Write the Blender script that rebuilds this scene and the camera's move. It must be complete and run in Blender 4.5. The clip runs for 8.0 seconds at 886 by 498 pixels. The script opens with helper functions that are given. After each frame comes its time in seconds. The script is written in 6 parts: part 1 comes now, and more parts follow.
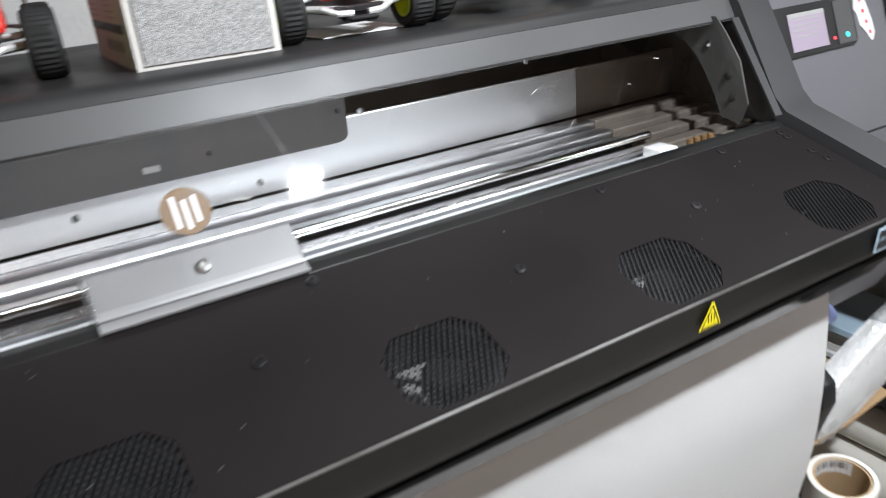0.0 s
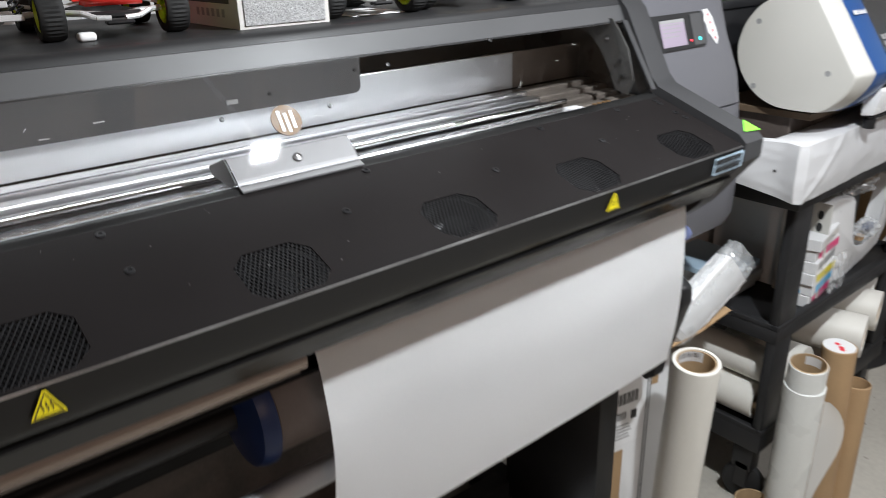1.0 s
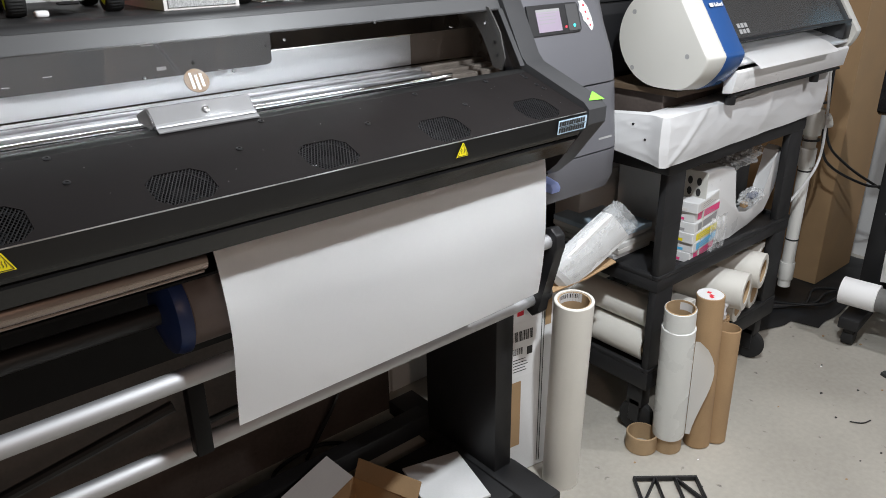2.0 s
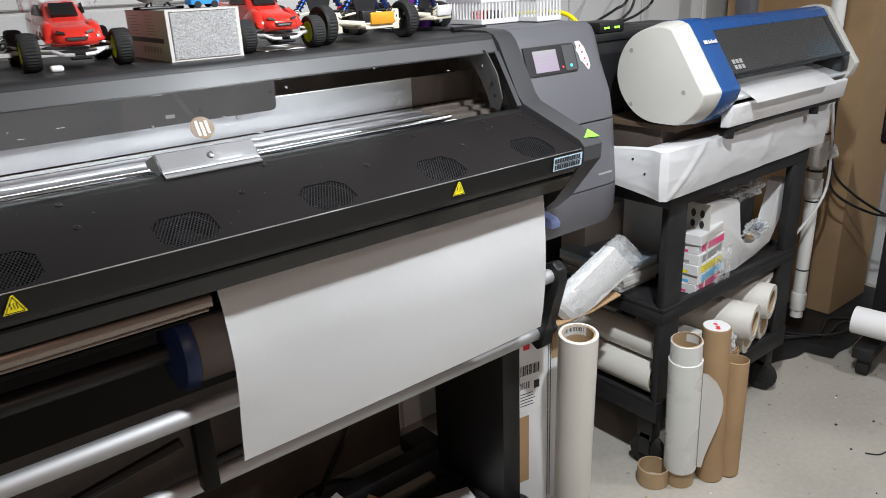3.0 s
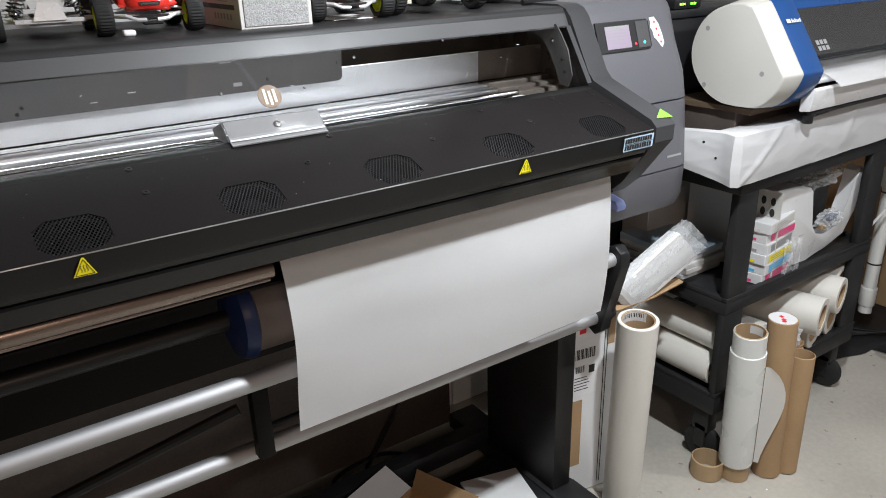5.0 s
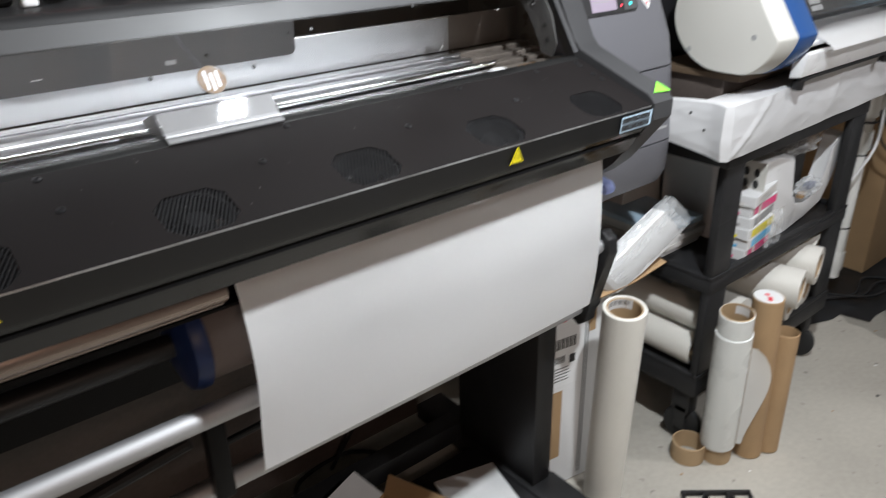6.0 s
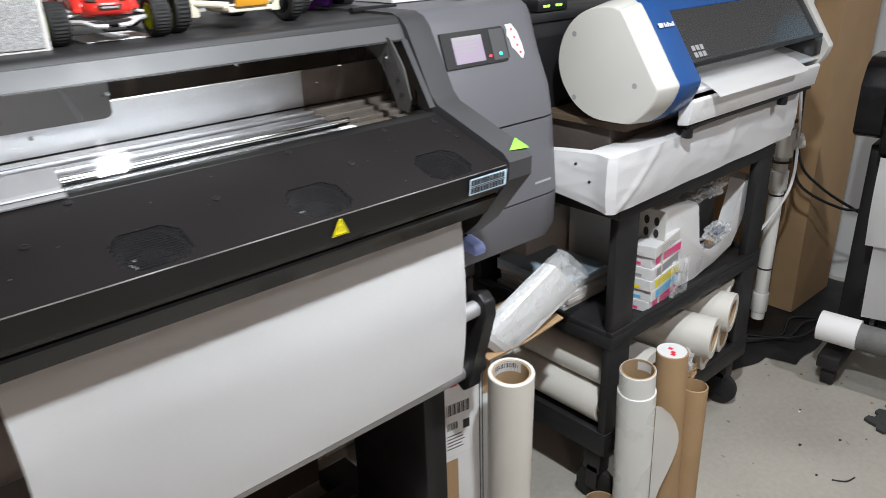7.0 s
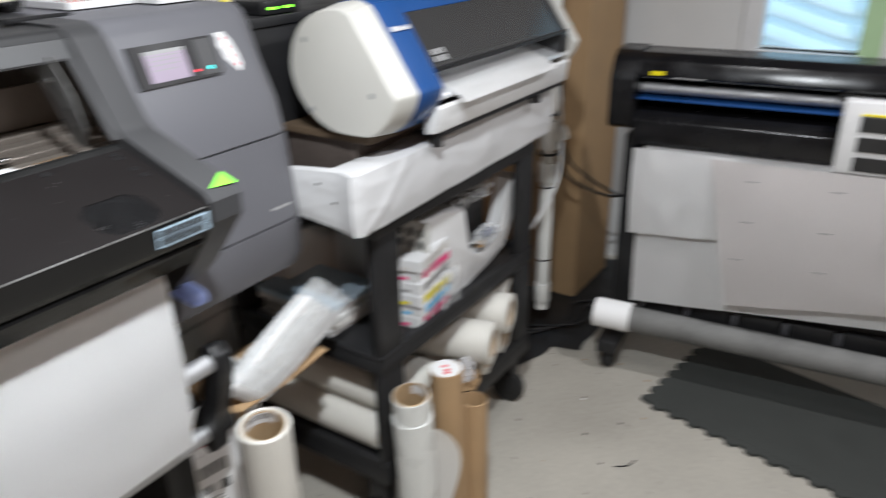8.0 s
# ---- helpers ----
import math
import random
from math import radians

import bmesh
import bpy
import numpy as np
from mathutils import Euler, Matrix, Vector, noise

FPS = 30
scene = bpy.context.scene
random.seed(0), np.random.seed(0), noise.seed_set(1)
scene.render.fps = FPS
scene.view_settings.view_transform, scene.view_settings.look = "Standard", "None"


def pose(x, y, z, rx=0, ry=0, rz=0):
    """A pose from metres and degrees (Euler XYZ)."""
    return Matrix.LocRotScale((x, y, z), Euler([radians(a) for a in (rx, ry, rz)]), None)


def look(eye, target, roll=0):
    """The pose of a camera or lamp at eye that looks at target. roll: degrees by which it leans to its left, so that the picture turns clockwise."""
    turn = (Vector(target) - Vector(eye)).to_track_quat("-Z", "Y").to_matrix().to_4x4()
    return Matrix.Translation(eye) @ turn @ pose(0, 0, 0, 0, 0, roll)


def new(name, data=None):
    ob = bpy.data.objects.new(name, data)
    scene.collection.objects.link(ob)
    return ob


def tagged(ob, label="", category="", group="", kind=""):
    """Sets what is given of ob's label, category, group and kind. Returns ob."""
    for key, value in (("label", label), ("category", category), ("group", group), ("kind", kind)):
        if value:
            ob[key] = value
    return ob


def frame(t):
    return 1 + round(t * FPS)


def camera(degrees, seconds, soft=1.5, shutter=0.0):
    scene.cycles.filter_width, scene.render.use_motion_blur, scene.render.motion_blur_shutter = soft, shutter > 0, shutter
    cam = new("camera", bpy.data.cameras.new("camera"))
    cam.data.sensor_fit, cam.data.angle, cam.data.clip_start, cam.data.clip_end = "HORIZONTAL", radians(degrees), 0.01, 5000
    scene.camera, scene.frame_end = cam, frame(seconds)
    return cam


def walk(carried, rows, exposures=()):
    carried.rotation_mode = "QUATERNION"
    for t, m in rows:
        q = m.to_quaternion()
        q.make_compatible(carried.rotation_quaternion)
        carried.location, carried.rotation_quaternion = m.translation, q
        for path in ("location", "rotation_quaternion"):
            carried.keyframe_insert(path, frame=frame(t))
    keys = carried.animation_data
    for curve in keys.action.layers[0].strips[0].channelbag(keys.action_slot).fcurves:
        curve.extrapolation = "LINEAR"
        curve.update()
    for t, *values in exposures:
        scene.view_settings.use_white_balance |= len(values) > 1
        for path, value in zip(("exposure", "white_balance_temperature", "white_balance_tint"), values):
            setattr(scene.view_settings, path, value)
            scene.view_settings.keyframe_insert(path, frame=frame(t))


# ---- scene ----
cam = camera(61.9, 8.0, soft=0.7, shutter=0.5)
PATH = [
    (0, (0.134, -0.466, 1.396), (1.049, 1.139, 0.63), -5.6),
    (0.5, (-0.061, -0.546, 1.388), (1.031, 0.948, 0.628), -2.5),
    (1, (-0.174, -0.679, 1.409), (0.995, 0.754, 0.646), -1.6),
    (1.5, (-0.201, -0.914, 1.386), (0.948, 0.537, 0.628), -1.3),
    (1.7, (-0.221, -0.966, 1.419), (0.967, 0.433, 0.625), -0.4),
    (2.8, (-0.193, -1.059, 1.421), (0.961, 0.417, 0.722), -3.1),
    (3, (-0.208, -1.062, 1.432), (0.959, 0.41, 0.744), -2.4),
    (3.5, (-0.22, -1.067, 1.436), (0.902, 0.442, 0.756), -2.5),
    (4, (-0.231, -1.056, 1.431), (0.802, 0.496, 0.709), -2.6),
    (4.5, (-0.224, -1.044, 1.433), (0.79, 0.515, 0.7), -1.9),
    (4.7, (-0.221, -1.04, 1.432), (0.818, 0.506, 0.703), -1.3),
    (5.8, (-0.161, -0.896, 1.408), (0.914, 0.564, 0.564), -2.6),
    (6, (-0.147, -0.841, 1.43), (0.988, 0.565, 0.573), -1.4),
    (6.5, (-0.102, -0.818, 1.448), (1.149, 0.522, 0.65), -0.3),
    (7, (0.085, -0.889, 1.441), (1.302, 0.494, 0.663), -1.8),
    (7.5, (0.197, -0.874, 1.436), (1.441, 0.469, 0.63), -3.8),
    (8, (0.315, -0.885, 1.455), (1.834, 0.122, 0.633), -1.0),
]
walk(cam, [(t, look(eye, target, roll)) for t, eye, target, roll in PATH])

# ---------------------------------------------------------------- light
world = bpy.data.worlds.new("room_ambient")
scene.world = world
world.use_nodes = True
world.node_tree.nodes["Background"].inputs[0].default_value = (0.6, 0.65, 0.75, 1)
world.node_tree.nodes["Background"].inputs[1].default_value = 0.05


def area(name, at, aim, size, watts, colour, shape="DISK", size_y=0.1):
    data = bpy.data.lights.new(name, "AREA")
    data.shape, data.size, data.energy, data.color = shape, size, watts, colour
    if shape == "RECTANGLE":
        data.size_y = size_y
    ob = new(name, data)
    ob.matrix_world = look(at, aim)
    return ob


area("lamp_or_fill_light", (0.70, -0.615, 2.018), (0.70, -0.614, 0), 0.075, 39, (0.905, 0.955, 1.0), "RECTANGLE", 0.06)
area("lamp_or_fill_light", (0.70, -0.615, 2.046), (0.70, -0.614, 3), 0.075, 6, (1.0, 0.93, 0.85), "RECTANGLE", 0.06)
area("lamp_or_fill_light", (1.31, -0.32, 2.49), (1.31, -0.321, 0), 0.025, 8, (0.97, 0.975, 1.0))
# Added light with no known source; it brightens the far printer.
area("lamp_or_fill_light", (2.15, -1.25, 2.12), (2.50, -0.95, 0.4), 0.06, 18, (0.97, 0.97, 1.0))
# Warm fill light added to lift the shade under the printer's lip.
area("lamp_or_fill_light", (-0.5, -2.3, 2.05), (-0.4, -1.4, 0.6), 0.12, 8.5, (1.0, 0.73, 0.59))
area("print_zone_light", (-0.22, 0.180, 1.262), (-0.22, 0.24, 1.12), 1.75, 1.9, (0.93, 0.97, 1.0), "RECTANGLE", 0.012)
scene.view_settings.exposure = 0.0

# ---------------------------------------------------------------- materials
def surf(name, col, rough=0.5, metal=0.0, var=0.08, scale=12.0, fine=180.0, bump=0.15, dist=0.0006, coat=0.0, alpha=1.0, trans=0.0, rvar=0.1, stretch=None, ior=1.45):
    """Painted, plastic, metal or paper surface: colour drift at two scales, rough breakup and fine relief."""
    m = bpy.data.materials.new(name)
    m.use_nodes = True
    nt = m.node_tree
    b = nt.nodes["Principled BSDF"]
    link = nt.links.new
    tc = nt.nodes.new("ShaderNodeTexCoord")
    mp = nt.nodes.new("ShaderNodeMapping")
    if stretch:
        mp.inputs["Scale"].default_value = stretch
    link(tc.outputs["Object"], mp.inputs["Vector"])
    big = nt.nodes.new("ShaderNodeTexNoise")
    big.inputs["Scale"].default_value, big.inputs["Detail"].default_value = scale, 6
    small = nt.nodes.new("ShaderNodeTexNoise")
    small.inputs["Scale"].default_value, small.inputs["Detail"].default_value = fine, 3
    link(mp.outputs[0], big.inputs["Vector"])
    link(mp.outputs[0], small.inputs["Vector"])
    add = nt.nodes.new("ShaderNodeMath")
    add.operation = "MULTIPLY_ADD"
    add.inputs[1].default_value = 0.4
    link(small.outputs[0], add.inputs[0])
    link(big.outputs[0], add.inputs[2])
    ramp = nt.nodes.new("ShaderNodeMapRange")
    ramp.inputs["From Min"].default_value, ramp.inputs["From Max"].default_value = 0.4, 1.0
    ramp.inputs["To Min"].default_value, ramp.inputs["To Max"].default_value = 1 - var, 1 + var
    link(add.outputs[0], ramp.inputs["Value"])
    mul = nt.nodes.new("ShaderNodeVectorMath")
    mul.operation = "SCALE"
    mul.inputs[0].default_value = col
    link(ramp.outputs[0], mul.inputs["Scale"])
    link(mul.outputs[0], b.inputs["Base Color"])
    rr = nt.nodes.new("ShaderNodeMapRange")
    rr.inputs["From Min"].default_value, rr.inputs["From Max"].default_value = 0.3, 0.7
    rr.inputs["To Min"].default_value, rr.inputs["To Max"].default_value = max(0.02, rough - rvar), min(1, rough + rvar)
    link(big.outputs[0], rr.inputs["Value"])
    link(rr.outputs[0], b.inputs["Roughness"])
    if bump:
        bp = nt.nodes.new("ShaderNodeBump")
        bp.inputs["Strength"].default_value, bp.inputs["Distance"].default_value = bump, dist
        link(small.outputs[0], bp.inputs["Height"])
        link(bp.outputs[0], b.inputs["Normal"])
    b.inputs["Metallic"].default_value = metal
    b.inputs["IOR"].default_value = ior
    b.inputs["Coat Weight"].default_value = coat
    b.inputs["Alpha"].default_value = alpha
    b.inputs["Transmission Weight"].default_value = trans
    return m


def glow(name, col, strength):
    m = bpy.data.materials.new(name)
    m.use_nodes = True
    b = m.node_tree.nodes["Principled BSDF"]
    b.inputs["Base Color"].default_value = (*col, 1)
    b.inputs["Emission Color"].default_value = (*col, 1)
    b.inputs["Emission Strength"].default_value = strength
    return m


def sheer(name, col, rough, clear):
    """Thin clear or smoky plastic: part of the light goes straight through, the rest meets a glossy skin."""
    m = bpy.data.materials.new(name)
    m.use_nodes = True
    nt = m.node_tree
    b = nt.nodes["Principled BSDF"]
    b.inputs["Base Color"].default_value = (*col, 1)
    b.inputs["Roughness"].default_value = rough
    t = nt.nodes.new("ShaderNodeBsdfTransparent")
    mix = nt.nodes.new("ShaderNodeMixShader")
    mix.inputs[0].default_value = clear
    nt.links.new(b.outputs[0], mix.inputs[1])
    nt.links.new(t.outputs[0], mix.inputs[2])
    nt.links.new(mix.outputs[0], nt.nodes["Material Output"].inputs["Surface"])
    return m


def glassy(name, tint, rough=0.02):
    """A flat pane: clear straight through, with the gloss of glass on top."""
    m = bpy.data.materials.new(name)
    m.use_nodes = True
    nt = m.node_tree
    for n in list(nt.nodes):
        if n.type == "BSDF_PRINCIPLED":
            nt.nodes.remove(n)
    t = nt.nodes.new("ShaderNodeBsdfTransparent")
    t.inputs[0].default_value = (*tint, 1)
    g = nt.nodes.new("ShaderNodeBsdfGlossy")
    g.inputs["Roughness"].default_value = rough
    f = nt.nodes.new("ShaderNodeLayerWeight")
    f.inputs["Blend"].default_value = 0.5
    p = nt.nodes.new("ShaderNodeMath")
    p.operation = "POWER"
    p.inputs[1].default_value = 4.0
    nt.links.new(f.outputs["Facing"], p.inputs[0])
    k = nt.nodes.new("ShaderNodeMath")
    k.operation = "MULTIPLY_ADD"
    k.inputs[1].default_value, k.inputs[2].default_value = 0.7, 0.035
    nt.links.new(p.outputs[0], k.inputs[0])
    mix = nt.nodes.new("ShaderNodeMixShader")
    nt.links.new(k.outputs[0], mix.inputs[0])
    nt.links.new(t.outputs[0], mix.inputs[1])
    nt.links.new(g.outputs[0], mix.inputs[2])
    nt.links.new(mix.outputs[0], nt.nodes["Material Output"].inputs["Surface"])
    return m


CHARCOAL = surf("charcoal_powder_coat", (0.0105, 0.0090, 0.0090), 0.50, var=0.12, scale=5, fine=900, bump=0.25, dist=0.0003, ior=1.20)
FASCIA = surf("dark_satin_fascia", (0.008, 0.0085, 0.008), 0.14, var=0.1, scale=6, fine=700, bump=0.03, dist=0.0002, ior=1.38)
LIP_BLACK = surf("black_plastic_lip", (0.0065, 0.0065, 0.0065), 0.40, var=0.15, scale=6, fine=700, bump=0.1, dist=0.0003)
HOOD = surf("dark_grey_hood_plastic", (0.062, 0.062, 0.064), 0.46, var=0.08, scale=4, fine=900, bump=0.2, dist=0.0003)
# Darker copy of the hood plastic; the dimmer look is put into the colour.
HOOD_DIM = surf("hood_plastic_dimmed", (0.024, 0.024, 0.025), 0.5, var=0.15, scale=6, fine=600, bump=0.2, dist=0.0003, ior=1.35)
ARM = surf("dark_grey_arm_plastic", (0.040, 0.040, 0.042), 0.45, var=0.08, scale=6, fine=900, bump=0.2, dist=0.0003)
GREY = surf("mid_grey_plastic", (0.112, 0.112, 0.124), 0.42, var=0.05, scale=4, fine=900, bump=0.25, dist=0.0003)
BLACK = surf("black_plastic", (0.012, 0.012, 0.013), 0.4, var=0.2, scale=10, bump=0.1)
GLOSS_BLACK = surf("glossy_black_plastic", (0.007, 0.007, 0.008), 0.22, var=0.2, scale=10, bump=0.03)
MATTE_BLACK = surf("black_painted_steel", (0.014, 0.014, 0.015), 0.5, var=0.2, scale=8, bump=0.1)
INSIDE = surf("black_inner_sheet_metal", (0.006, 0.006, 0.0065), 0.42, var=0.2, scale=6, bump=0.05, ior=1.22)
ALU = surf("brushed_aluminium", (0.80, 0.80, 0.82), 0.28, 1.0, var=0.06, scale=8, fine=60, bump=0.05, stretch=(0.05, 3, 3))
ALU_DULL = surf("dull_aluminium_plate", (0.74, 0.76, 0.78), 0.45, 0.7, var=0.06, scale=6, fine=80, bump=0.05, stretch=(0.1, 2, 2))
TUBE = surf("satin_aluminium_tube", (0.50, 0.50, 0.51), 0.62, 1.0, var=0.05, scale=10, fine=120, bump=0.03, stretch=(0.05, 2, 2))
CHROME = surf("polished_metal", (0.8, 0.8, 0.8), 0.12, 1.0, var=0.03, bump=0)
STEEL = surf("bare_steel", (0.5, 0.5, 0.5), 0.35, 1.0, var=0.1, bump=0.05)
PAPER = surf("white_media", (0.86, 0.86, 0.86), 0.6, var=0.025, scale=3, fine=400, bump=0.05)
VINYL = surf("white_vinyl_sheet", (0.56, 0.56, 0.565), 0.45, var=0.04, scale=6, fine=300, bump=0.1)
ROLL_WHITE = surf("cream_white_roll", (0.66, 0.64, 0.59), 0.42, var=0.04, scale=8, bump=0.05)
FILM_WHITE = surf("milky_white_film", (0.68, 0.69, 0.67), 0.3, var=0.04, scale=8, bump=0.05)
ROLL_GREY = surf("dusty_grey_roll", (0.16, 0.16, 0.155), 0.7, var=0.3, scale=9, fine=80, bump=0.3)
KRAFT = surf("kraft_cardboard", (0.36, 0.235, 0.125), 0.75, var=0.12, scale=9, fine=250, bump=0.2)
CORE = surf("cardboard_core", (0.40, 0.28, 0.16), 0.75, var=0.12, scale=20, fine=300, bump=0.2)
CARTON = surf("white_carton", (0.66, 0.66, 0.66), 0.6, var=0.06, scale=9, bump=0.1)
CARTON_GREY = surf("printed_grey_carton", (0.62, 0.60, 0.57), 0.6, var=0.06, scale=9, bump=0.1)
FOAM = surf("speckled_grey_foam", (0.50, 0.50, 0.50), 0.9, var=0.55, scale=420, fine=900, bump=1.0, dist=0.003)
PEARL = surf("off_white_moulded_plastic", (0.52, 0.51, 0.475), 0.35, var=0.03, scale=5, fine=900, bump=0.1, dist=0.0002)
BLUE = surf("deep_blue_plastic", (0.013, 0.065, 0.22), 0.32, var=0.06, scale=5, bump=0.05)
INNER_GREY = surf("inner_grey_panel", (0.060, 0.059, 0.060), 0.45, var=0.1, scale=8, fine=300)
HANDLE = surf("pale_grey_sheet_metal", (0.25, 0.25, 0.255), 0.45, 0.2, var=0.06, scale=20, fine=500, bump=0.1)
# Darker copy of the handle grey, putting shade on its ends.
HANDLE_SHADE = surf("grey_handle_shaded", (0.09, 0.09, 0.09), 0.5, var=0.2, scale=40)
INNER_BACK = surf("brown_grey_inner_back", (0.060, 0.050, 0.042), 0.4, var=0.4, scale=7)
DARK_INFILL = surf("dark_brown_infill", (0.085, 0.068, 0.060), 0.55, var=0.35, scale=5, fine=90)
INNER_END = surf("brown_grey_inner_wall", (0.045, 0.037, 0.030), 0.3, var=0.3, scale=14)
# Brown tone that imitates the shade at the print zone's far end.
SHADED_METAL = surf("shaded_brown_metal", (0.22, 0.19, 0.165), 0.4, 0.5, var=0.25, scale=10)
HUB_BLUE = surf("dark_blue_plastic", (0.014, 0.032, 0.115), 0.4, var=0.1, scale=12, bump=0.05)
SKY_BLUE = surf("toy_blue_paint", (0.05, 0.30, 0.75), 0.3, var=0.05)
TAG_BLUE = surf("pale_blue_plastic", (0.33, 0.43, 0.85), 0.4)
RED = surf("red_body_shell", (0.70, 0.035, 0.025), 0.22, var=0.06, scale=14, bump=0.02, coat=0.5)
RUBBER = surf("black_rubber", (0.014, 0.014, 0.014), 0.75, var=0.25, scale=60, bump=0.4)
LIME = surf("lime_yellow_plastic", (0.48, 0.62, 0.03), 0.4)
SILVER = surf("silver_plastic", (0.62, 0.62, 0.62), 0.3, 0.25)
BONE = surf("bone_white_nylon", (0.72, 0.67, 0.54), 0.45)
ORANGE = surf("gold_orange_anodised", (0.72, 0.34, 0.03), 0.35, 0.3)
PURPLE = surf("purple_plastic", (0.22, 0.03, 0.48), 0.35)
SHOCK_BLUE = surf("blue_anodised", (0.02, 0.06, 0.35), 0.3, 0.8)
YELLOW = surf("yellow_sticker", (0.80, 0.68, 0.01), 0.4, var=0.03)
GREEN = surf("green_sticker", (0.22, 0.75, 0.06), 0.45, var=0.03)
INK = surf("black_print", (0.02, 0.02, 0.02), 0.5, bump=0)
PRINT_GREY = surf("grey_print", (0.30, 0.30, 0.30), 0.5, bump=0)
PRINT_BLUE = surf("pale_blue_label", (0.42, 0.55, 0.66), 0.45, bump=0)
RED_PRINT = surf("red_print", (0.70, 0.03, 0.05), 0.5, bump=0)
MAGENTA = surf("magenta_print", (0.75, 0.07, 0.22), 0.45, bump=0)
CYAN = surf("cyan_print", (0.10, 0.45, 0.75), 0.45, bump=0)
GOLD = surf("bronze_disc", (0.15, 0.085, 0.035), 0.5, 0.0, var=0.35, scale=160)
WHITE = surf("white_plastic", (0.68, 0.68, 0.68), 0.35, var=0.03, bump=0.05)
WHITE_LAMP = surf("white_lamp_housing", (0.7, 0.7, 0.7), 0.4)
PINK_WIRE = surf("pink_ribbon", (0.42, 0.24, 0.30), 0.5)
LILAC_WIRE = surf("lilac_ribbon", (0.26, 0.25, 0.42), 0.5)
CARRIAGE_BACK = surf("pale_green_white_panel", (0.40, 0.45, 0.445), 0.5, var=0.03)
PVC = surf("white_pvc_pipe", (0.72, 0.72, 0.69), 0.4, var=0.06, scale=8)
WALL = surf("white_painted_wall", (0.66, 0.66, 0.65), 0.7, var=0.06, scale=3, fine=120, bump=0.3, dist=0.002)
DIM_WALL = surf("beige_bounce_wall", (0.42, 0.37, 0.33), 0.8, var=0.1, scale=3)
FOAM_MAT = surf("dark_foam_mat", (0.040, 0.043, 0.040), 0.8, var=0.15, scale=10, fine=500, bump=0.6)
DARK_SHEET = surf("black_plastic_sheeting", (0.015, 0.016, 0.018), 0.45, var=0.2, scale=10, bump=0.1)
PLASTIC_BAG = sheer("clear_plastic_bag", (0.75, 0.77, 0.78), 0.08, 0.68)
FILM = sheer("milky_film", (0.72, 0.72, 0.70), 0.4, 0.16)
# Metal tinted brown to stand in for the shade on the media bar.
SHADED_BAR = surf("brown_shaded_bar", (0.30, 0.245, 0.215), 0.30, 1.0, var=0.06, scale=10, fine=120, bump=0.03, stretch=(0.05, 2, 2))
JOIST = surf("bare_pine_joist", (0.27, 0.21, 0.16), 0.7, var=0.25, scale=6, fine=90, bump=0.2, stretch=(3, 0.2, 3))
CLEAR_SHELL = sheer("clear_moulded_shell", (0.8, 0.8, 0.82), 0.1, 0.62)
PANE = glassy("clear_window_plastic", (0.93, 0.93, 0.93))
LID = sheer("smoked_lid", (0.055, 0.054, 0.054), 0.12, 0.42)
SCREEN = glow("lit_screen", (0.24, 0.20, 0.255), 0.40)
LED_RED = glow("red_led", (1.0, 0.05, 0.08), 1.5)
LED_TEAL = glow("teal_led", (0.05, 0.75, 0.75), 1.2)
LED_GREEN = glow("green_led", (0.25, 1.0, 0.05), 3.0)
DAYLIGHT = glow("daylit_sheet", (0.50, 0.72, 0.86), 0.48)


def concrete():
    m = surf("painted_concrete", (0.385, 0.362, 0.318), 0.55, var=0.20, scale=2.2, fine=60, bump=0.25, dist=0.001)
    nt = m.node_tree
    b = nt.nodes["Principled BSDF"]
    tc = nt.nodes.new("ShaderNodeTexCoord")
    spots = nt.nodes.new("ShaderNodeTexNoise")
    spots.inputs["Scale"].default_value, spots.inputs["Detail"].default_value = 26, 8
    nt.links.new(tc.outputs["Object"], spots.inputs["Vector"])
    cut = nt.nodes.new("ShaderNodeMapRange")
    cut.inputs["From Min"].default_value, cut.inputs["From Max"].default_value = 0.67, 0.74
    nt.links.new(spots.outputs[0], cut.inputs["Value"])
    mix = nt.nodes.new("ShaderNodeMix")
    mix.data_type = "RGBA"
    old = b.inputs["Base Color"].links[0].from_socket
    nt.links.new(cut.outputs[0], mix.inputs[0])
    nt.links.new(old, mix.inputs[6])
    mix.inputs[7].default_value = (0.16, 0.15, 0.135, 1)
    nt.links.new(mix.outputs[2], b.inputs["Base Color"])
    return m


FLOOR = concrete()

# ---------------------------------------------------------------- mesh helpers
BASE = {}


def thing(name, at, label, category, group="", kind=""):
    ob = new(name)
    ob.empty_display_size = 0.02
    ob.location = at
    BASE[ob] = Vector(at)
    return tagged(ob, label, category, group, kind)


def part(name, bm, material, parent=None, label="", smooth=True, at=None):
    """Links a bmesh, given in world places, as one mesh object under a thing or a part."""
    base = BASE[parent] if parent else Vector(at or (0, 0, 0))
    bmesh.ops.recalc_face_normals(bm, faces=bm.faces)
    bmesh.ops.translate(bm, verts=bm.verts, vec=-base)
    me = bpy.data.meshes.new(name)
    bm.to_mesh(me)
    bm.free()
    me.materials.append(material)
    if smooth:
        for p in me.polygons:
            p.use_smooth = True
        me.set_sharp_from_angle(angle=radians(35))
    ob = new(name, me)
    if parent:
        ob.parent = parent
    else:
        ob.location = base
    BASE[ob] = base
    return tagged(ob, label) if label else ob


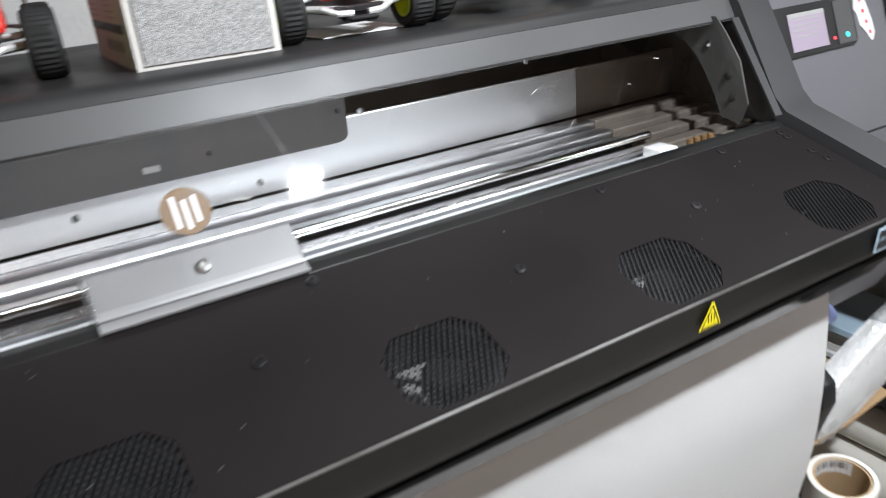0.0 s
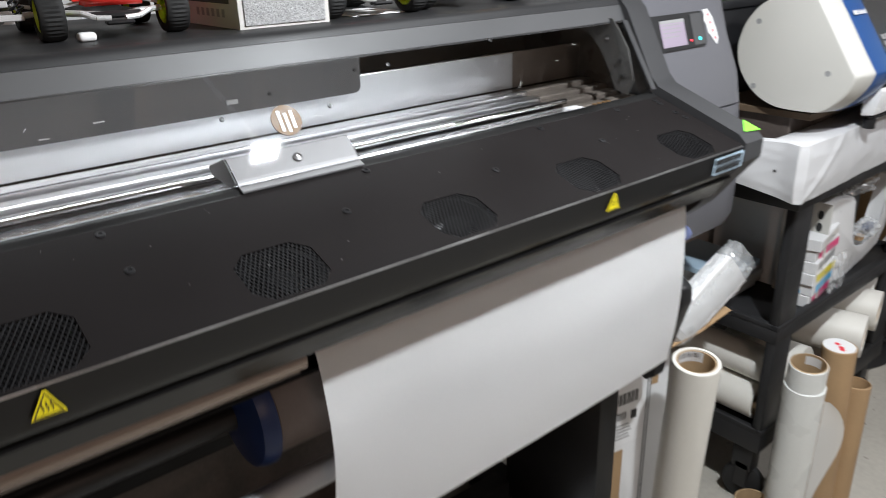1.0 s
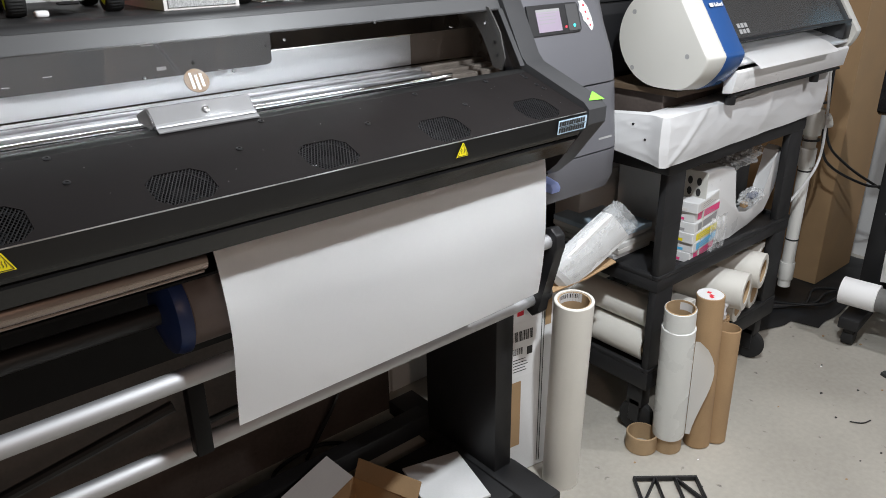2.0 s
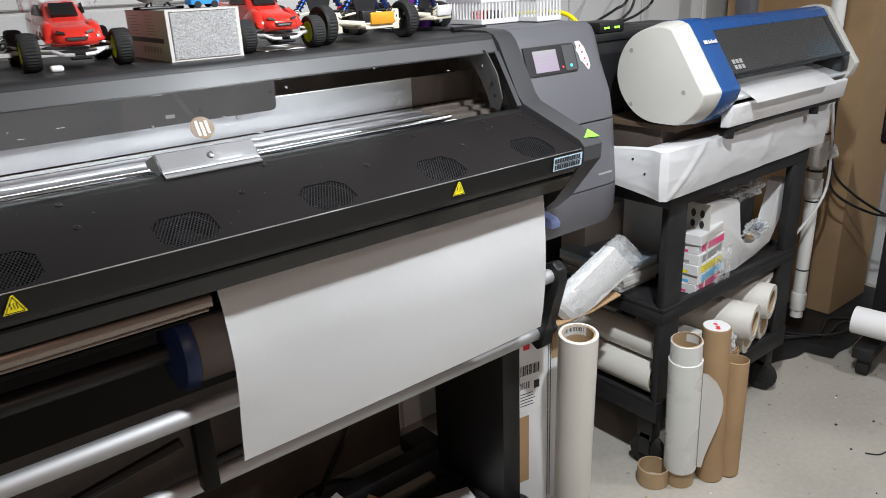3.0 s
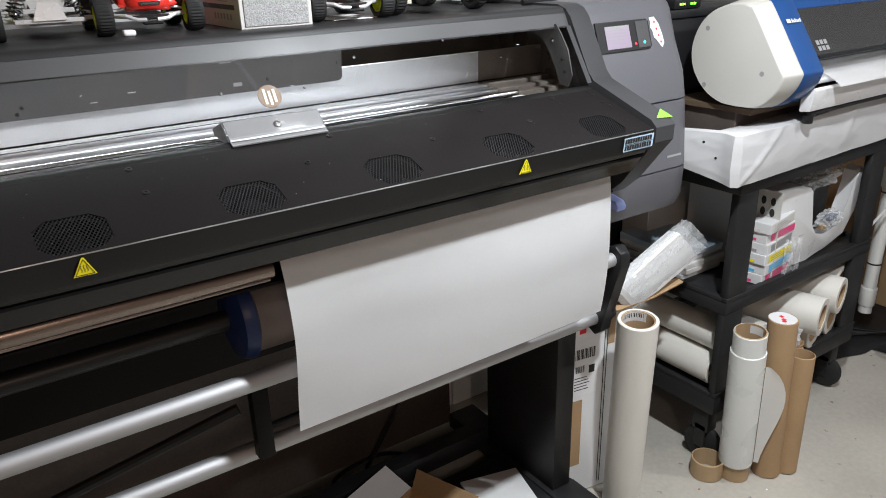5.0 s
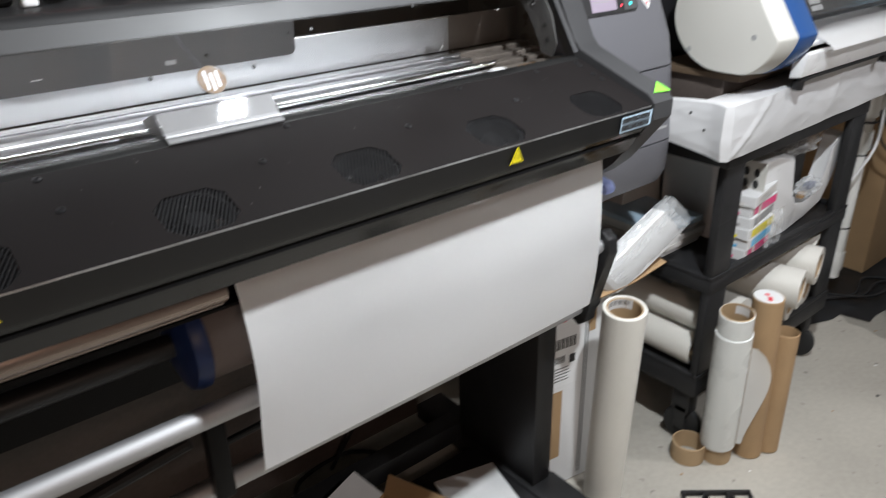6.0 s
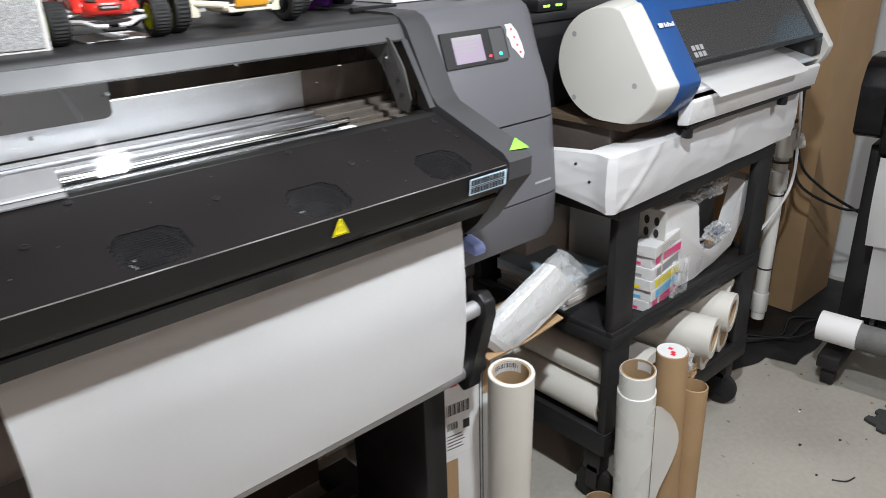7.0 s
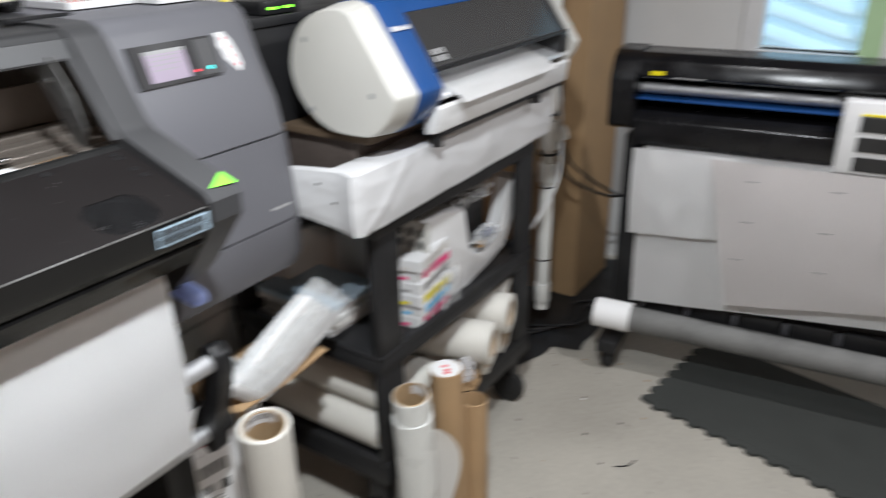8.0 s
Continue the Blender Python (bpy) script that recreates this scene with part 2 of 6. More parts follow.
def box(x0, x1, y0, y1, z0, z1, bevel=0.0, seg=2, bm=None, m=None):
    bm = bm or bmesh.new()
    made = bmesh.ops.create_cube(bm, size=1)["verts"]
    for v in made:
        v.co = Vector((x0 + (v.co.x + 0.5) * (x1 - x0), y0 + (v.co.y + 0.5) * (y1 - y0), z0 + (v.co.z + 0.5) * (z1 - z0)))
    if m:
        for v in made:
            v.co = m @ v.co
    if bevel:
        es = list({e for v in made for e in v.link_edges})
        bmesh.ops.bevel(bm, geom=es, offset=bevel, segments=seg, affect="EDGES", profile=0.5)
    return bm


def prism(profile, x0, x1, bevel=0.0, seg=2, bm=None):
    """A profile of (y, z) drawn along x."""
    bm = bm or bmesh.new()
    a = [bm.verts.new((x0, y, z)) for y, z in profile]
    b = [bm.verts.new((x1, y, z)) for y, z in profile]
    n = len(a)
    fs = [bm.faces.new(a[::-1]), bm.faces.new(b)]
    for i in range(n):
        fs.append(bm.faces.new((a[i], a[(i + 1) % n], b[(i + 1) % n], b[i])))
    if bevel:
        es = list({e for f in fs for e in f.edges})
        bmesh.ops.bevel(bm, geom=es, offset=bevel, segments=seg, affect="EDGES", profile=0.5)
    return bm


def sheet(profile, x0, x1, thick, bm=None, steps=1):
    """A bent sheet: an open profile of (y, z) along x, with thickness."""
    bm = bm or bmesh.new()
    rows = []
    for i in range(steps + 1):
        x = x0 + (x1 - x0) * i / steps
        rows.append([bm.verts.new((x, y, z)) for y, z in profile])
    fs = []
    for a, b in zip(rows, rows[1:]):
        for i in range(len(a) - 1):
            fs.append(bm.faces.new((a[i], a[i + 1], b[i + 1], b[i])))
    bmesh.ops.recalc_face_normals(bm, faces=fs)
    bmesh.ops.solidify(bm, geom=fs, thickness=thick)
    return bm


def rod(p0, p1, r, seg=20, r2=None, bm=None, caps=True, bevel=0.0):
    bm = bm or bmesh.new()
    p0, p1 = Vector(p0), Vector(p1)
    d = p1 - p0
    m = Matrix.Translation((p0 + p1) / 2) @ d.to_track_quat("Z", "Y").to_matrix().to_4x4()
    made = bmesh.ops.create_cone(bm, cap_ends=caps, segments=seg, radius1=r, radius2=r if r2 is None else r2, depth=d.length, matrix=m)["verts"]
    if bevel:
        es = [e for e in {e for v in made for e in v.link_edges} if len(e.link_faces) == 2 and any(len(f.verts) > 4 for f in e.link_faces)]
        bmesh.ops.bevel(bm, geom=es, offset=bevel, segments=2, affect="EDGES", profile=0.5)
    return bm


def pipe(p0, p1, r, r_in, seg=28, bm=None):
    """A hollow roll or tube, open through its core."""
    bm = bm or bmesh.new()
    p0, p1 = Vector(p0), Vector(p1)
    q = (p1 - p0).to_track_quat("Z", "Y").to_matrix()
    c = 0.0015
    ring = []
    spec = ((p0, r - c), (p0 + (p1 - p0).normalized() * c, r), (p1 - (p1 - p0).normalized() * c, r), (p1, r - c), (p1, r_in), (p0, r_in))
    for p, rad in spec:
        ring.append([bm.verts.new(p + q @ Vector((rad * math.cos(2 * math.pi * i / seg), rad * math.sin(2 * math.pi * i / seg), 0))) for i in range(seg)])
    for k in range(len(ring)):
        a, b = ring[k], ring[(k + 1) % len(ring)]
        for i in range(seg):
            bm.faces.new((a[i], a[(i + 1) % seg], b[(i + 1) % seg], b[i]))
    return bm


def lathe(profile, seg=32, m=None, bm=None):
    """A profile of (radius, height) turned round z, then laid by m."""
    bm = bm or bmesh.new()
    m = m or Matrix()
    rings = [[bm.verts.new(m @ Vector((r * math.cos(2 * math.pi * i / seg), r * math.sin(2 * math.pi * i / seg), h))) for i in range(seg)] for r, h in profile]
    for a, b in zip(rings, rings[1:]):
        for i in range(seg):
            bm.faces.new((a[i], a[(i + 1) % seg], b[(i + 1) % seg], b[i]))
    return bm


def loft(sections, bm=None, closed=True):
    bm = bm or bmesh.new()
    rings = [[bm.verts.new(p) for p in s] for s in sections]
    n = len(rings[0])
    for a, b in zip(rings, rings[1:]):
        for i in range(n if closed else n - 1):
            bm.faces.new((a[i], a[(i + 1) % n], b[(i + 1) % n], b[i]))
    if closed:
        bm.faces.new(rings[0][::-1])
        bm.faces.new(rings[-1])
    return bm


def wire(name, points, r, material, label="", category="cable", parent=None):
    """A cable through some points, as a round swept mesh."""
    pts = [Vector(p) for p in points]
    fine = []
    for i in range(len(pts) - 1):
        a, b, c, d = pts[max(i - 1, 0)], pts[i], pts[i + 1], pts[min(i + 2, len(pts) - 1)]
        for k in range(8):
            t = k / 8
            fine.append(0.5 * ((2 * b) + (c - a) * t + (2 * a - 5 * b + 4 * c - d) * t * t + (3 * b - a - 3 * c + d) * t ** 3))
    fine.append(pts[-1])
    bm = bmesh.new()
    rings = []
    for i, p in enumerate(fine):
        d = fine[min(i + 1, len(fine) - 1)] - fine[max(i - 1, 0)]
        q = d.to_track_quat("Z", "Y").to_matrix()
        rings.append([bm.verts.new(p + q @ Vector((r * math.cos(k * math.pi / 4), r * math.sin(k * math.pi / 4), 0))) for k in range(8)])
    for a, b in zip(rings, rings[1:]):
        for k in range(8):
            bm.faces.new((a[k], a[(k + 1) % 8], b[(k + 1) % 8], b[k]))
    bm.faces.new(rings[0][::-1])
    bm.faces.new(rings[-1])
    if parent:
        return part(name, bm, material, parent, label)
    ob = part(name, bm, material, None, "", at=tuple(pts[0]))
    return tagged(ob, label, category)


def flat(points, thick, normal, bm=None):
    """A thin sticker or plate: an outline in space, thickened along its normal."""
    bm = bm or bmesh.new()
    n = Vector(normal).normalized() * thick
    a = [bm.verts.new(Vector(p)) for p in points]
    b = [bm.verts.new(Vector(p) + n) for p in points]
    bm.faces.new(a[::-1])
    bm.faces.new(b)
    for i in range(len(a)):
        bm.faces.new((a[i], a[(i + 1) % len(a)], b[(i + 1) % len(a)], b[i]))
    return bm


def frame_on(o, u, v):
    """Places on a plane: o plus a times u plus b times v."""
    o, u, v = Vector(o), Vector(u).normalized(), Vector(v).normalized()
    n = u.cross(v)
    return lambda a, b, c=0.0: o + u * a + v * b + n * c


def decal(on, a0, a1, b0, b1, lift=0.0004, thick=0.0004, bm=None):
    n = on(0, 0, 1) - on(0, 0, 0)
    return flat([on(a0, b0, lift), on(a1, b0, lift), on(a1, b1, lift), on(a0, b1, lift)], thick, n, bm)


# ---------------------------------------------------------------- the room
RX0, RX1, RY0, RY1, RZ = -2.6, 3.35, -2.9, 0.72, 2.75


def structure(name, bm, material, label, category):
    return tagged(part(name, bm, material, None, "", smooth=False), label, category, kind="structure")


structure("floor", box(RX0 - 0.2, RX1 + 0.2, RY0 - 0.2, RY1 + 0.2, -0.1, 0.0), FLOOR, "light grey painted concrete floor with stains and specks", "floor")
bm = box(RX0 - 0.2, RX1 + 0.2, RY0 - 0.2, RY1 + 0.2, RZ, RZ + 0.1)
for k in range(14):
    box(RX0 + 0.31 + k * 0.406, RX0 + 0.352 + k * 0.406, RY0, RY1, RZ - 0.19, RZ - 0.001, bm=bm)
structure("ceiling", bm, JOIST, "open basement ceiling of bare wooden joists and boards", "ceiling")
# Unseen walls; their beige is chosen to brighten and warm the bounced light.
structure("wall_west", box(RX0 - 0.15, RX0, RY0, RY1, 0, RZ), DIM_WALL, "plain unseen wall, beige to warm the bounced light", "wall")
structure("wall_south", box(RX0 - 0.15, RX1 + 0.15, RY0 - 0.15, RY0, 0, RZ), DIM_WALL, "plain unseen wall, beige to warm the bounced light", "wall")
wall_n = structure("wall_north", box(RX0 - 0.15, RX1 + 0.15, RY1 + 0.012, RY1 + 0.15, 0, RZ), WALL, "white painted block wall behind the printers", "wall")
# east wall with its window opening
WY0, WY1, WZ0, WZ1 = -0.67, -0.30, 0.98, 1.75
bm = box(RX1, RX1 + 0.15, RY0, WY0, 0, RZ)
box(RX1, RX1 + 0.15, WY1, RY1, 0, RZ, bm=bm)
box(RX1, RX1 + 0.15, WY0, WY1, 0, WZ0, bm=bm)
box(RX1, RX1 + 0.15, WY0, WY1, WZ1, RZ, bm=bm)
structure("wall_east", bm, WALL, "white painted wall with a small window", "wall")

# lamps under the joists; the last two carry added fill light, not known lamps
for lx, ly, lz in ((0.70, -0.615, 2.022), (1.31, -0.32, 2.494), (-0.5, -2.3, 2.075), (2.15, -1.25, 2.145)):
    lamp = thing("lamp_or_fill_body", (lx, ly, lz), "small lamp body under the joists, inferred or added for fill", "lamp", "ceiling lamps")
    part("lamp_body", box(lx - 0.045, lx + 0.045, ly - 0.037, ly + 0.037, lz, lz + 0.020, 0.004), WHITE_LAMP, lamp, "white lamp body")
    part("lamp_stem", rod((lx, ly, lz + 0.018), (lx, ly, RZ), 0.008, 10), WHITE_LAMP, lamp, "thin stem")

# ---------------------------------------------------------------- wide-format printer
XL = -1.15          # far end of the body, beyond the view
SL = 0.34           # slope of the cover: rise per metre of depth
FANS = [-0.571, -0.338, -0.105, 0.128, 0.361, 0.594, 0.824]


def cover_z(y):
    return 1.133 + SL * y


cover_on = frame_on((0, 0, 1.133), (1, 0, 0), (0, 1, SL))
K = math.sqrt(1 + SL * SL)

printer = thing("wide_format_printer", (0.0, 0.3, 0.0), "large dark grey wide-format printer on a stand, lit inside", "printer")

# slanted cover with its fan openings
bm = bmesh.new()
Y0, Y1 = -0.0965 * K, 0.0695 * K
FC = -0.056 * K
HA, HB, HC = 0.0435, 0.037, 0.017


def oct_points():
    return [(HA, HB - HC), (HA - HC, HB), (-HA + HC, HB), (-HA, HB - HC), (-HA, -HB + HC), (-HA + HC, -HB), (HA - HC, -HB), (HA, -HB + HC)]


edges = [XL] + [(a + b) / 2 for a, b in zip(FANS, FANS[1:])] + [0.926]
for xc, xa, xb in zip(FANS, edges, edges[1:]):
    v = {}

    def at(a, b):
        key = (round(a, 5), round(b, 5))
        if key not in v:
            v[key] = bm.verts.new(cover_on(a, b))
        return v[key]

    o = [(xc + a, FC + b) for a, b in oct_points()]
    quads = [
        [o[0], o[1], (o[1][0], Y1), (xb, Y1), (xb, o[0][1])], [o[1], o[2], (o[2][0], Y1), (o[1][0], Y1)],
        [o[2], o[3], (xa, o[3][1]), (xa, Y1), (o[2][0], Y1)], [o[3], o[4], (xa, o[4][1]), (xa, o[3][1])],
        [o[4], o[5], (o[5][0], Y0), (xa, Y0), (xa, o[4][1])], [o[5], o[6], (o[6][0], Y0), (o[5][0], Y0)],
        [o[6], o[7], (xb, o[7][1]), (xb, Y0), (o[6][0], Y0)], [o[7], o[0], (xb, o[0][1]), (xb, o[7][1])],
    ]
    for q in quads:
        bm.faces.new([at(*p) for p in q])
bmesh.ops.remove_doubles(bm, verts=bm.verts, dist=0.0002)
bmesh.ops.recalc_face_normals(bm, faces=bm.faces)
fs = list(bm.faces)
if fs[0].normal.z < 0:
    bmesh.ops.reverse_faces(bm, faces=fs)
bmesh.ops.solidify(bm, geom=fs, thickness=0.002)
cover = part("front_cover", bm, CHARCOAL, printer, "matte charcoal cover with screened fan openings", smooth=False)

for xc in FANS[1:]:
    # woven screen of crossing strands, a little sunk
    bm = bmesh.new()
    for sgn in (1, -1):
        for i in range(-22, 23):
            d = i * 0.0052
            seg = []
            for k in range(-60, 61):
                s = k * 0.0012
                a, b = s * 0.5 + d, sgn * s * 0.87
                if abs(a) < HA + 0.001 and abs(b) < HB + 0.001 and abs(a) + abs(b) < HA + HB - HC + 0.001:
                    seg.append((a, b))
            if len(seg) > 3:
                (a0, b0), (a1, b1) = seg[0], seg[-1]
                w = 0.00065
                du = Vector((a1 - a0, b1 - b0)).normalized()
                nx, ny = -du.y * w, du.x * w
                low = -0.002 + 0.0004 * sgn
                flat([cover_on(xc + a0 + nx, FC + b0 + ny, low), cover_on(xc + a1 + nx, FC + b1 + ny, low),
                      cover_on(xc + a1 - nx, FC + b1 - ny, low), cover_on(xc + a0 - nx, FC + b0 - ny, low)], 0.0009, cover_on(0, 0, 1) - cover_on(0, 0, 0), bm)
    tagged(part("fan_screen", bm, BLACK, cover, "black woven fan screen", smooth=False), kind="stuff")
    # fan under the screen
    mm = Matrix.Translation(cover_on(xc, FC, -0.018)) @ pose(0, 0, 0, math.degrees(math.atan(SL)), 0, 0)
    bm = lathe([(0.041, -0.014), (0.045, -0.014), (0.045, 0.010), (0.038, 0.012), (0.036, 0.004), (0.037, -0.014)], 28, mm)
    lathe([(0.0005, 0.006), (0.014, 0.006), (0.017, 0.002), (0.017, -0.012)], 20, mm, bm)
    for k in range(3):
        a = k * 2.094 + 0.4
        box(0.012, 0.04, -0.002, 0.002, -0.012, -0.009, bm=bm, m=mm @ Matrix.Rotation(a, 4, "Z"))
    tagged(part("fan", bm, INSIDE, cover, "black cooling fan under the screen"), kind="stuff")

# dust and lint lying on the cover
random.seed(4)
bm = bmesh.new()
for k in range(45):
    a, b, s_ = random.uniform(-0.45, 0.90), random.uniform(-0.085, 0.065), random.uniform(0.0002, 0.0005)
    flat([cover_on(a + s_ * math.cos(j * 1.2566) * (1.0 + (k % 3) * 0.5), b + s_ * math.sin(j * 1.2566), 0.0002) for j in range(5)], 0.0003, cover_on(0, 0, 1) - cover_on(0, 0, 0), bm)
tagged(part("dust", bm, PRINT_GREY, cover, "pale specks of dust and lint", smooth=False), kind="stuff")

SCREWS = [(x, 0.0) for x in (-0.482, -0.241, 0.0, 0.241, 0.473, 0.691)]
SCREWS += [(x, 0.060) for x in (-0.31, -0.005, 0.31, 0.621, 0.80)] + [(0.903, 0.060), (0.902, 0.050), (0.903, 0.019), (0.906, 0.001)]
for x, y in SCREWS:
    mm = Matrix.Translation(cover_on(x, y * K, 0.0)) @ pose(0, 0, 0, math.degrees(math.atan(SL)), 0, 0)
    bm = lathe([(0.0052, 0.0), (0.0050, 0.0012), (0.0034, 0.0018), (0.0024, 0.0016), (0.0022, 0.0006), (0.0003, 0.0006)], 14, mm)
    part("screw", bm, BLACK, cover, "small black pan-head screw")

# strip between the cover and the window, with a fine step
part("cover_strip", prism([(0.0712, cover_z(0.0712) - 0.0012), (0.0795, 1.1605), (0.086, 1.1625), (0.086, 1.12), (0.0712, 1.12)], XL, 0.926, 0.0006, 1), LIP_BLACK, printer, smooth=False)
# bright steel line imitating the highlight along the lip, the lip itself and its return under the cover
part("lip_highlight", rod((XL, -0.0968, 1.0996), (0.922, -0.0968, 1.0996), 0.0010, 8), STEEL, printer, "thin steel line drawn as the cover edge's highlight")
part("front_lip", sheet([(-0.0955, 1.0985), (-0.0935, 1.080), (-0.0925, 1.068), (-0.0905, 1.063)], XL, 0.922, 0.002), LIP_BLACK, printer, "black front lip folded back underneath")
part("lower_fascia", sheet([(-0.0895, 1.0625), (-0.074, 1.037), (-0.058, 1.012), (-0.054, 1.0105)], XL, 0.915, 0.0015), FASCIA, printer, "dark satin fascia sloping back under the lip", smooth=False)
part("cover_back", box(XL, 0.92, 0.016, 0.020, 1.0, 1.125), INSIDE, printer, smooth=False)


# Unseen plates added to block stray light through the fan openings.
part("light_baffle", box(XL, 0.150, -0.086, 0.016, 1.046, 1.050), INSIDE, printer, smooth=False)
part("light_baffle", box(0.150, 0.915, -0.086, -0.071, 1.046, 1.050), INSIDE, printer, smooth=False)
part("light_baffle", box(0.150, 0.915, -0.059, 0.016, 1.046, 1.050), INSIDE, printer, smooth=False)


def warning(x):
    on = frame_on((x, -0.0985, 1.0845), (1, 0, 0), (0, -0.10, 1))
    t = part("warning_sticker", flat([on(-0.0135, -0.012, 0.0006), on(0.0135, -0.012, 0.0006), on(0.0015, 0.0122, 0.0006), on(-0.0015, 0.0122, 0.0006)], 0.0005, on(0, 0, 1) - on(0, 0, 0)), YELLOW, printer, "yellow triangular hot-surface sticker", smooth=False)
    bm = bmesh.new()
    pts = [(-0.0108, -0.0104), (0.0108, -0.0104), (0.0, 0.0102)]
    for (a0, b0), (a1, b1) in zip(pts, pts[1:] + pts[:1]):
        du = Vector((a1 - a0, b1 - b0)).normalized() * 0.0004
        flat([on(a0 - du.y, b0 + du.x, 0.0013), on(a1 - du.y, b1 + du.x, 0.0013), on(a1 + du.y, b1 - du.x, 0.0013), on(a0 + du.y, b0 - du.x, 0.0013)], 0.0002, on(0, 0, 1) - on(0, 0, 0), bm)
    for k in (-0.0035, 0.0, 0.0035):
        for j in range(4):
            o0, o1 = k + 0.0008 * math.sin(j * 1.6), k + 0.0008 * math.sin((j + 1) * 1.6)
            b0 = -0.0065 + j * 0.0022
            flat([on(o0 - 0.0004, b0, 0.0013), on(o0 + 0.0004, b0, 0.0013), on(o1 + 0.0004, b0 + 0.0022, 0.0013), on(o1 - 0.0004, b0 + 0.0022, 0.0013)], 0.0002, on(0, 0, 1) - on(0, 0, 0), bm)
    part("warning_mark", bm, INK, t, "black wavy heat marks and border", smooth=False)


for x in (-0.809, -0.106, 0.597):
    warning(x)

# label on the lip's end
on = frame_on((0.880, -0.0985, 1.0815), (1, 0, 0), (0, -0.10, 1))
lab = part("label", decal(on, -0.041, 0.041, -0.0135, 0.0135, 0.0008), PRINT_BLUE, printer, "pale blue label with rows of dark pictograms", smooth=False)
bm = bmesh.new()
for r in (0.0020, -0.0110):
    for i in range(11):
        w = 0.0030 if i % 3 else 0.0026
        decal(on, -0.036 + i * 0.0068 - w, -0.036 + i * 0.0068 + w, r, r + 0.0092, 0.0016, 0.0002, bm)
decal(on, -0.038, 0.038, -0.0007, 0.0004, 0.0016, 0.0002, bm)
part("label_print", bm, INK, lab, smooth=False)

# end arm
ARM_OUT = [(0.5, 1.322), (0.19, 1.320), (0.166, 1.312), (0.150, 1.296), (0.090, 1.188), (0.074, 1.172), (-0.084, 1.115), (-0.098, 1.102), (-0.097, 1.072), (-0.02, 0.975), (0.02, 0.940), (0.10, 0.940), (0.5, 0.945)]
ARM_IN = [(0.5, 1.290), (0.20, 1.290), (0.186, 1.282), (0.175, 1.268), (0.125, 1.180), (0.112, 1.158), (0.020, 1.110), (-0.02, 1.080), (-0.02, 1.060), (0.02, 1.0), (0.04, 0.98), (0.10, 0.98), (0.5, 0.98)]
bm = bmesh.new()
va = [[bm.verts.new((x, y, z)) for y, z in pr] for x, pr in ((0.930, ARM_OUT), (0.984, ARM_OUT), (0.984, ARM_IN), (0.930, ARM_IN))]
for k in range(4):
    p, q = va[k], va[(k + 1) % 4]
    for i in range(len(p) - 1):
        bm.faces.new((p[i], p[i + 1], q[i + 1], q[i]))
bmesh.ops.bevel(bm, geom=[e for e in bm.edges if e.is_manifold and e.calc_face_angle(0) > 0.9], offset=0.004, segments=2, affect="EDGES", profile=0.5)
part("end_arm", bm, ARM, printer, "dark grey angled end arm")
part("arm_cheek", prism([(-0.085, 1.075), (-0.02, 1.10), (0.09, 1.11), (0.3, 1.11), (0.3, 0.96), (0.02, 0.955), (-0.015, 0.985)], 0.940, 0.975), INSIDE, printer, smooth=False)
on = frame_on((0.957, -0.078, 1.1178), (1, 0, 0), (0, 1, SL))
part("corner_sticker", flat([on(0.029, -0.012, 0.0006), on(0.029, 0.022, 0.0006), on(-0.012, -0.006, 0.0006)], 0.0006, (0, -SL, 1)), GREEN, printer, "bright green triangular sticker", smooth=False)

# hood over the window
part("hood", prism([(0.153, 1.2755), (0.1555, 1.281), (0.1675, 1.3030), (0.196, 1.3030), (0.196, 1.300), (0.18, 1.2755)], XL, 0.930), HOOD, printer, "dark grey flat hood front")
# Same plastic as the hood front, coloured darker to imitate shade.
part("hood_edge", prism([(0.1677, 1.3034), (0.1700, 1.3075), (0.1720, 1.3105), (0.1745, 1.3130), (0.1785, 1.3148), (0.183, 1.3158), (0.196, 1.3160), (0.196, 1.3034)], XL, 0.930), HOOD_DIM, printer, "rounded hood edge with shade put in its colour")
part("hood_top", prism([(0.1965, 1.3158), (0.60, 1.3158), (0.60, 1.300), (0.1965, 1.300)], XL, 0.930), HOOD_DIM, printer, "flat dark top of the hood", smooth=False)
part("hood_trim", rod((XL, 0.1545, 1.2765), (0.930, 0.1545, 1.2765), 0.0016, 8), BLACK, printer)

# window
GB, GT = (0.0805, 1.1662), (0.1515, 1.2780)
gd = Vector((0, GT[0] - GB[0], GT[1] - GB[1]))
glass_on = frame_on((0, GB[0], GB[1]), (1, 0, 0), gd)
GL = gd.length
pane = part("window_pane", decal(glass_on, XL, 0.922, 0.004, GL, 0.0, 0.002), PANE, printer, "clear plastic window", smooth=False)
pane.visible_shadow = False
ip = [(XL, 1.2035), (0.440, 1.2035), (0.448, 1.2055), (0.452, 1.211), (0.453, 1.262), (0.86, 1.262), (0.86, 1.30), (XL, 1.30)]
panel_in = part("inner_panel", flat([(x, 0.276, z) for x, z in ip], 0.003, (0, 1, 0)), INNER_GREY, printer, "flat grey inner cover panel", smooth=False)
for x, z in ((0.443, 1.238), (0.30, 1.222), (-0.1, 1.222)):
    part("panel_screw", lathe([(0.003, 0), (0.0028, 0.0015), (0.0003, 0.0018)], 10, Matrix.Translation((x, 0.2755, z)) @ pose(0, 0, 0, 90, 0, 0)), BLACK, panel_in)
for x, w_ in ((0.215, 0.020), (0.235, 0.016)):
    part("paper_tab", box(x, x + w_, 0.2735, 0.2755, 1.216 if w_ < 0.018 else 1.258, 1.222 if w_ < 0.018 else 1.264), PRINT_GREY, panel_in, smooth=False)
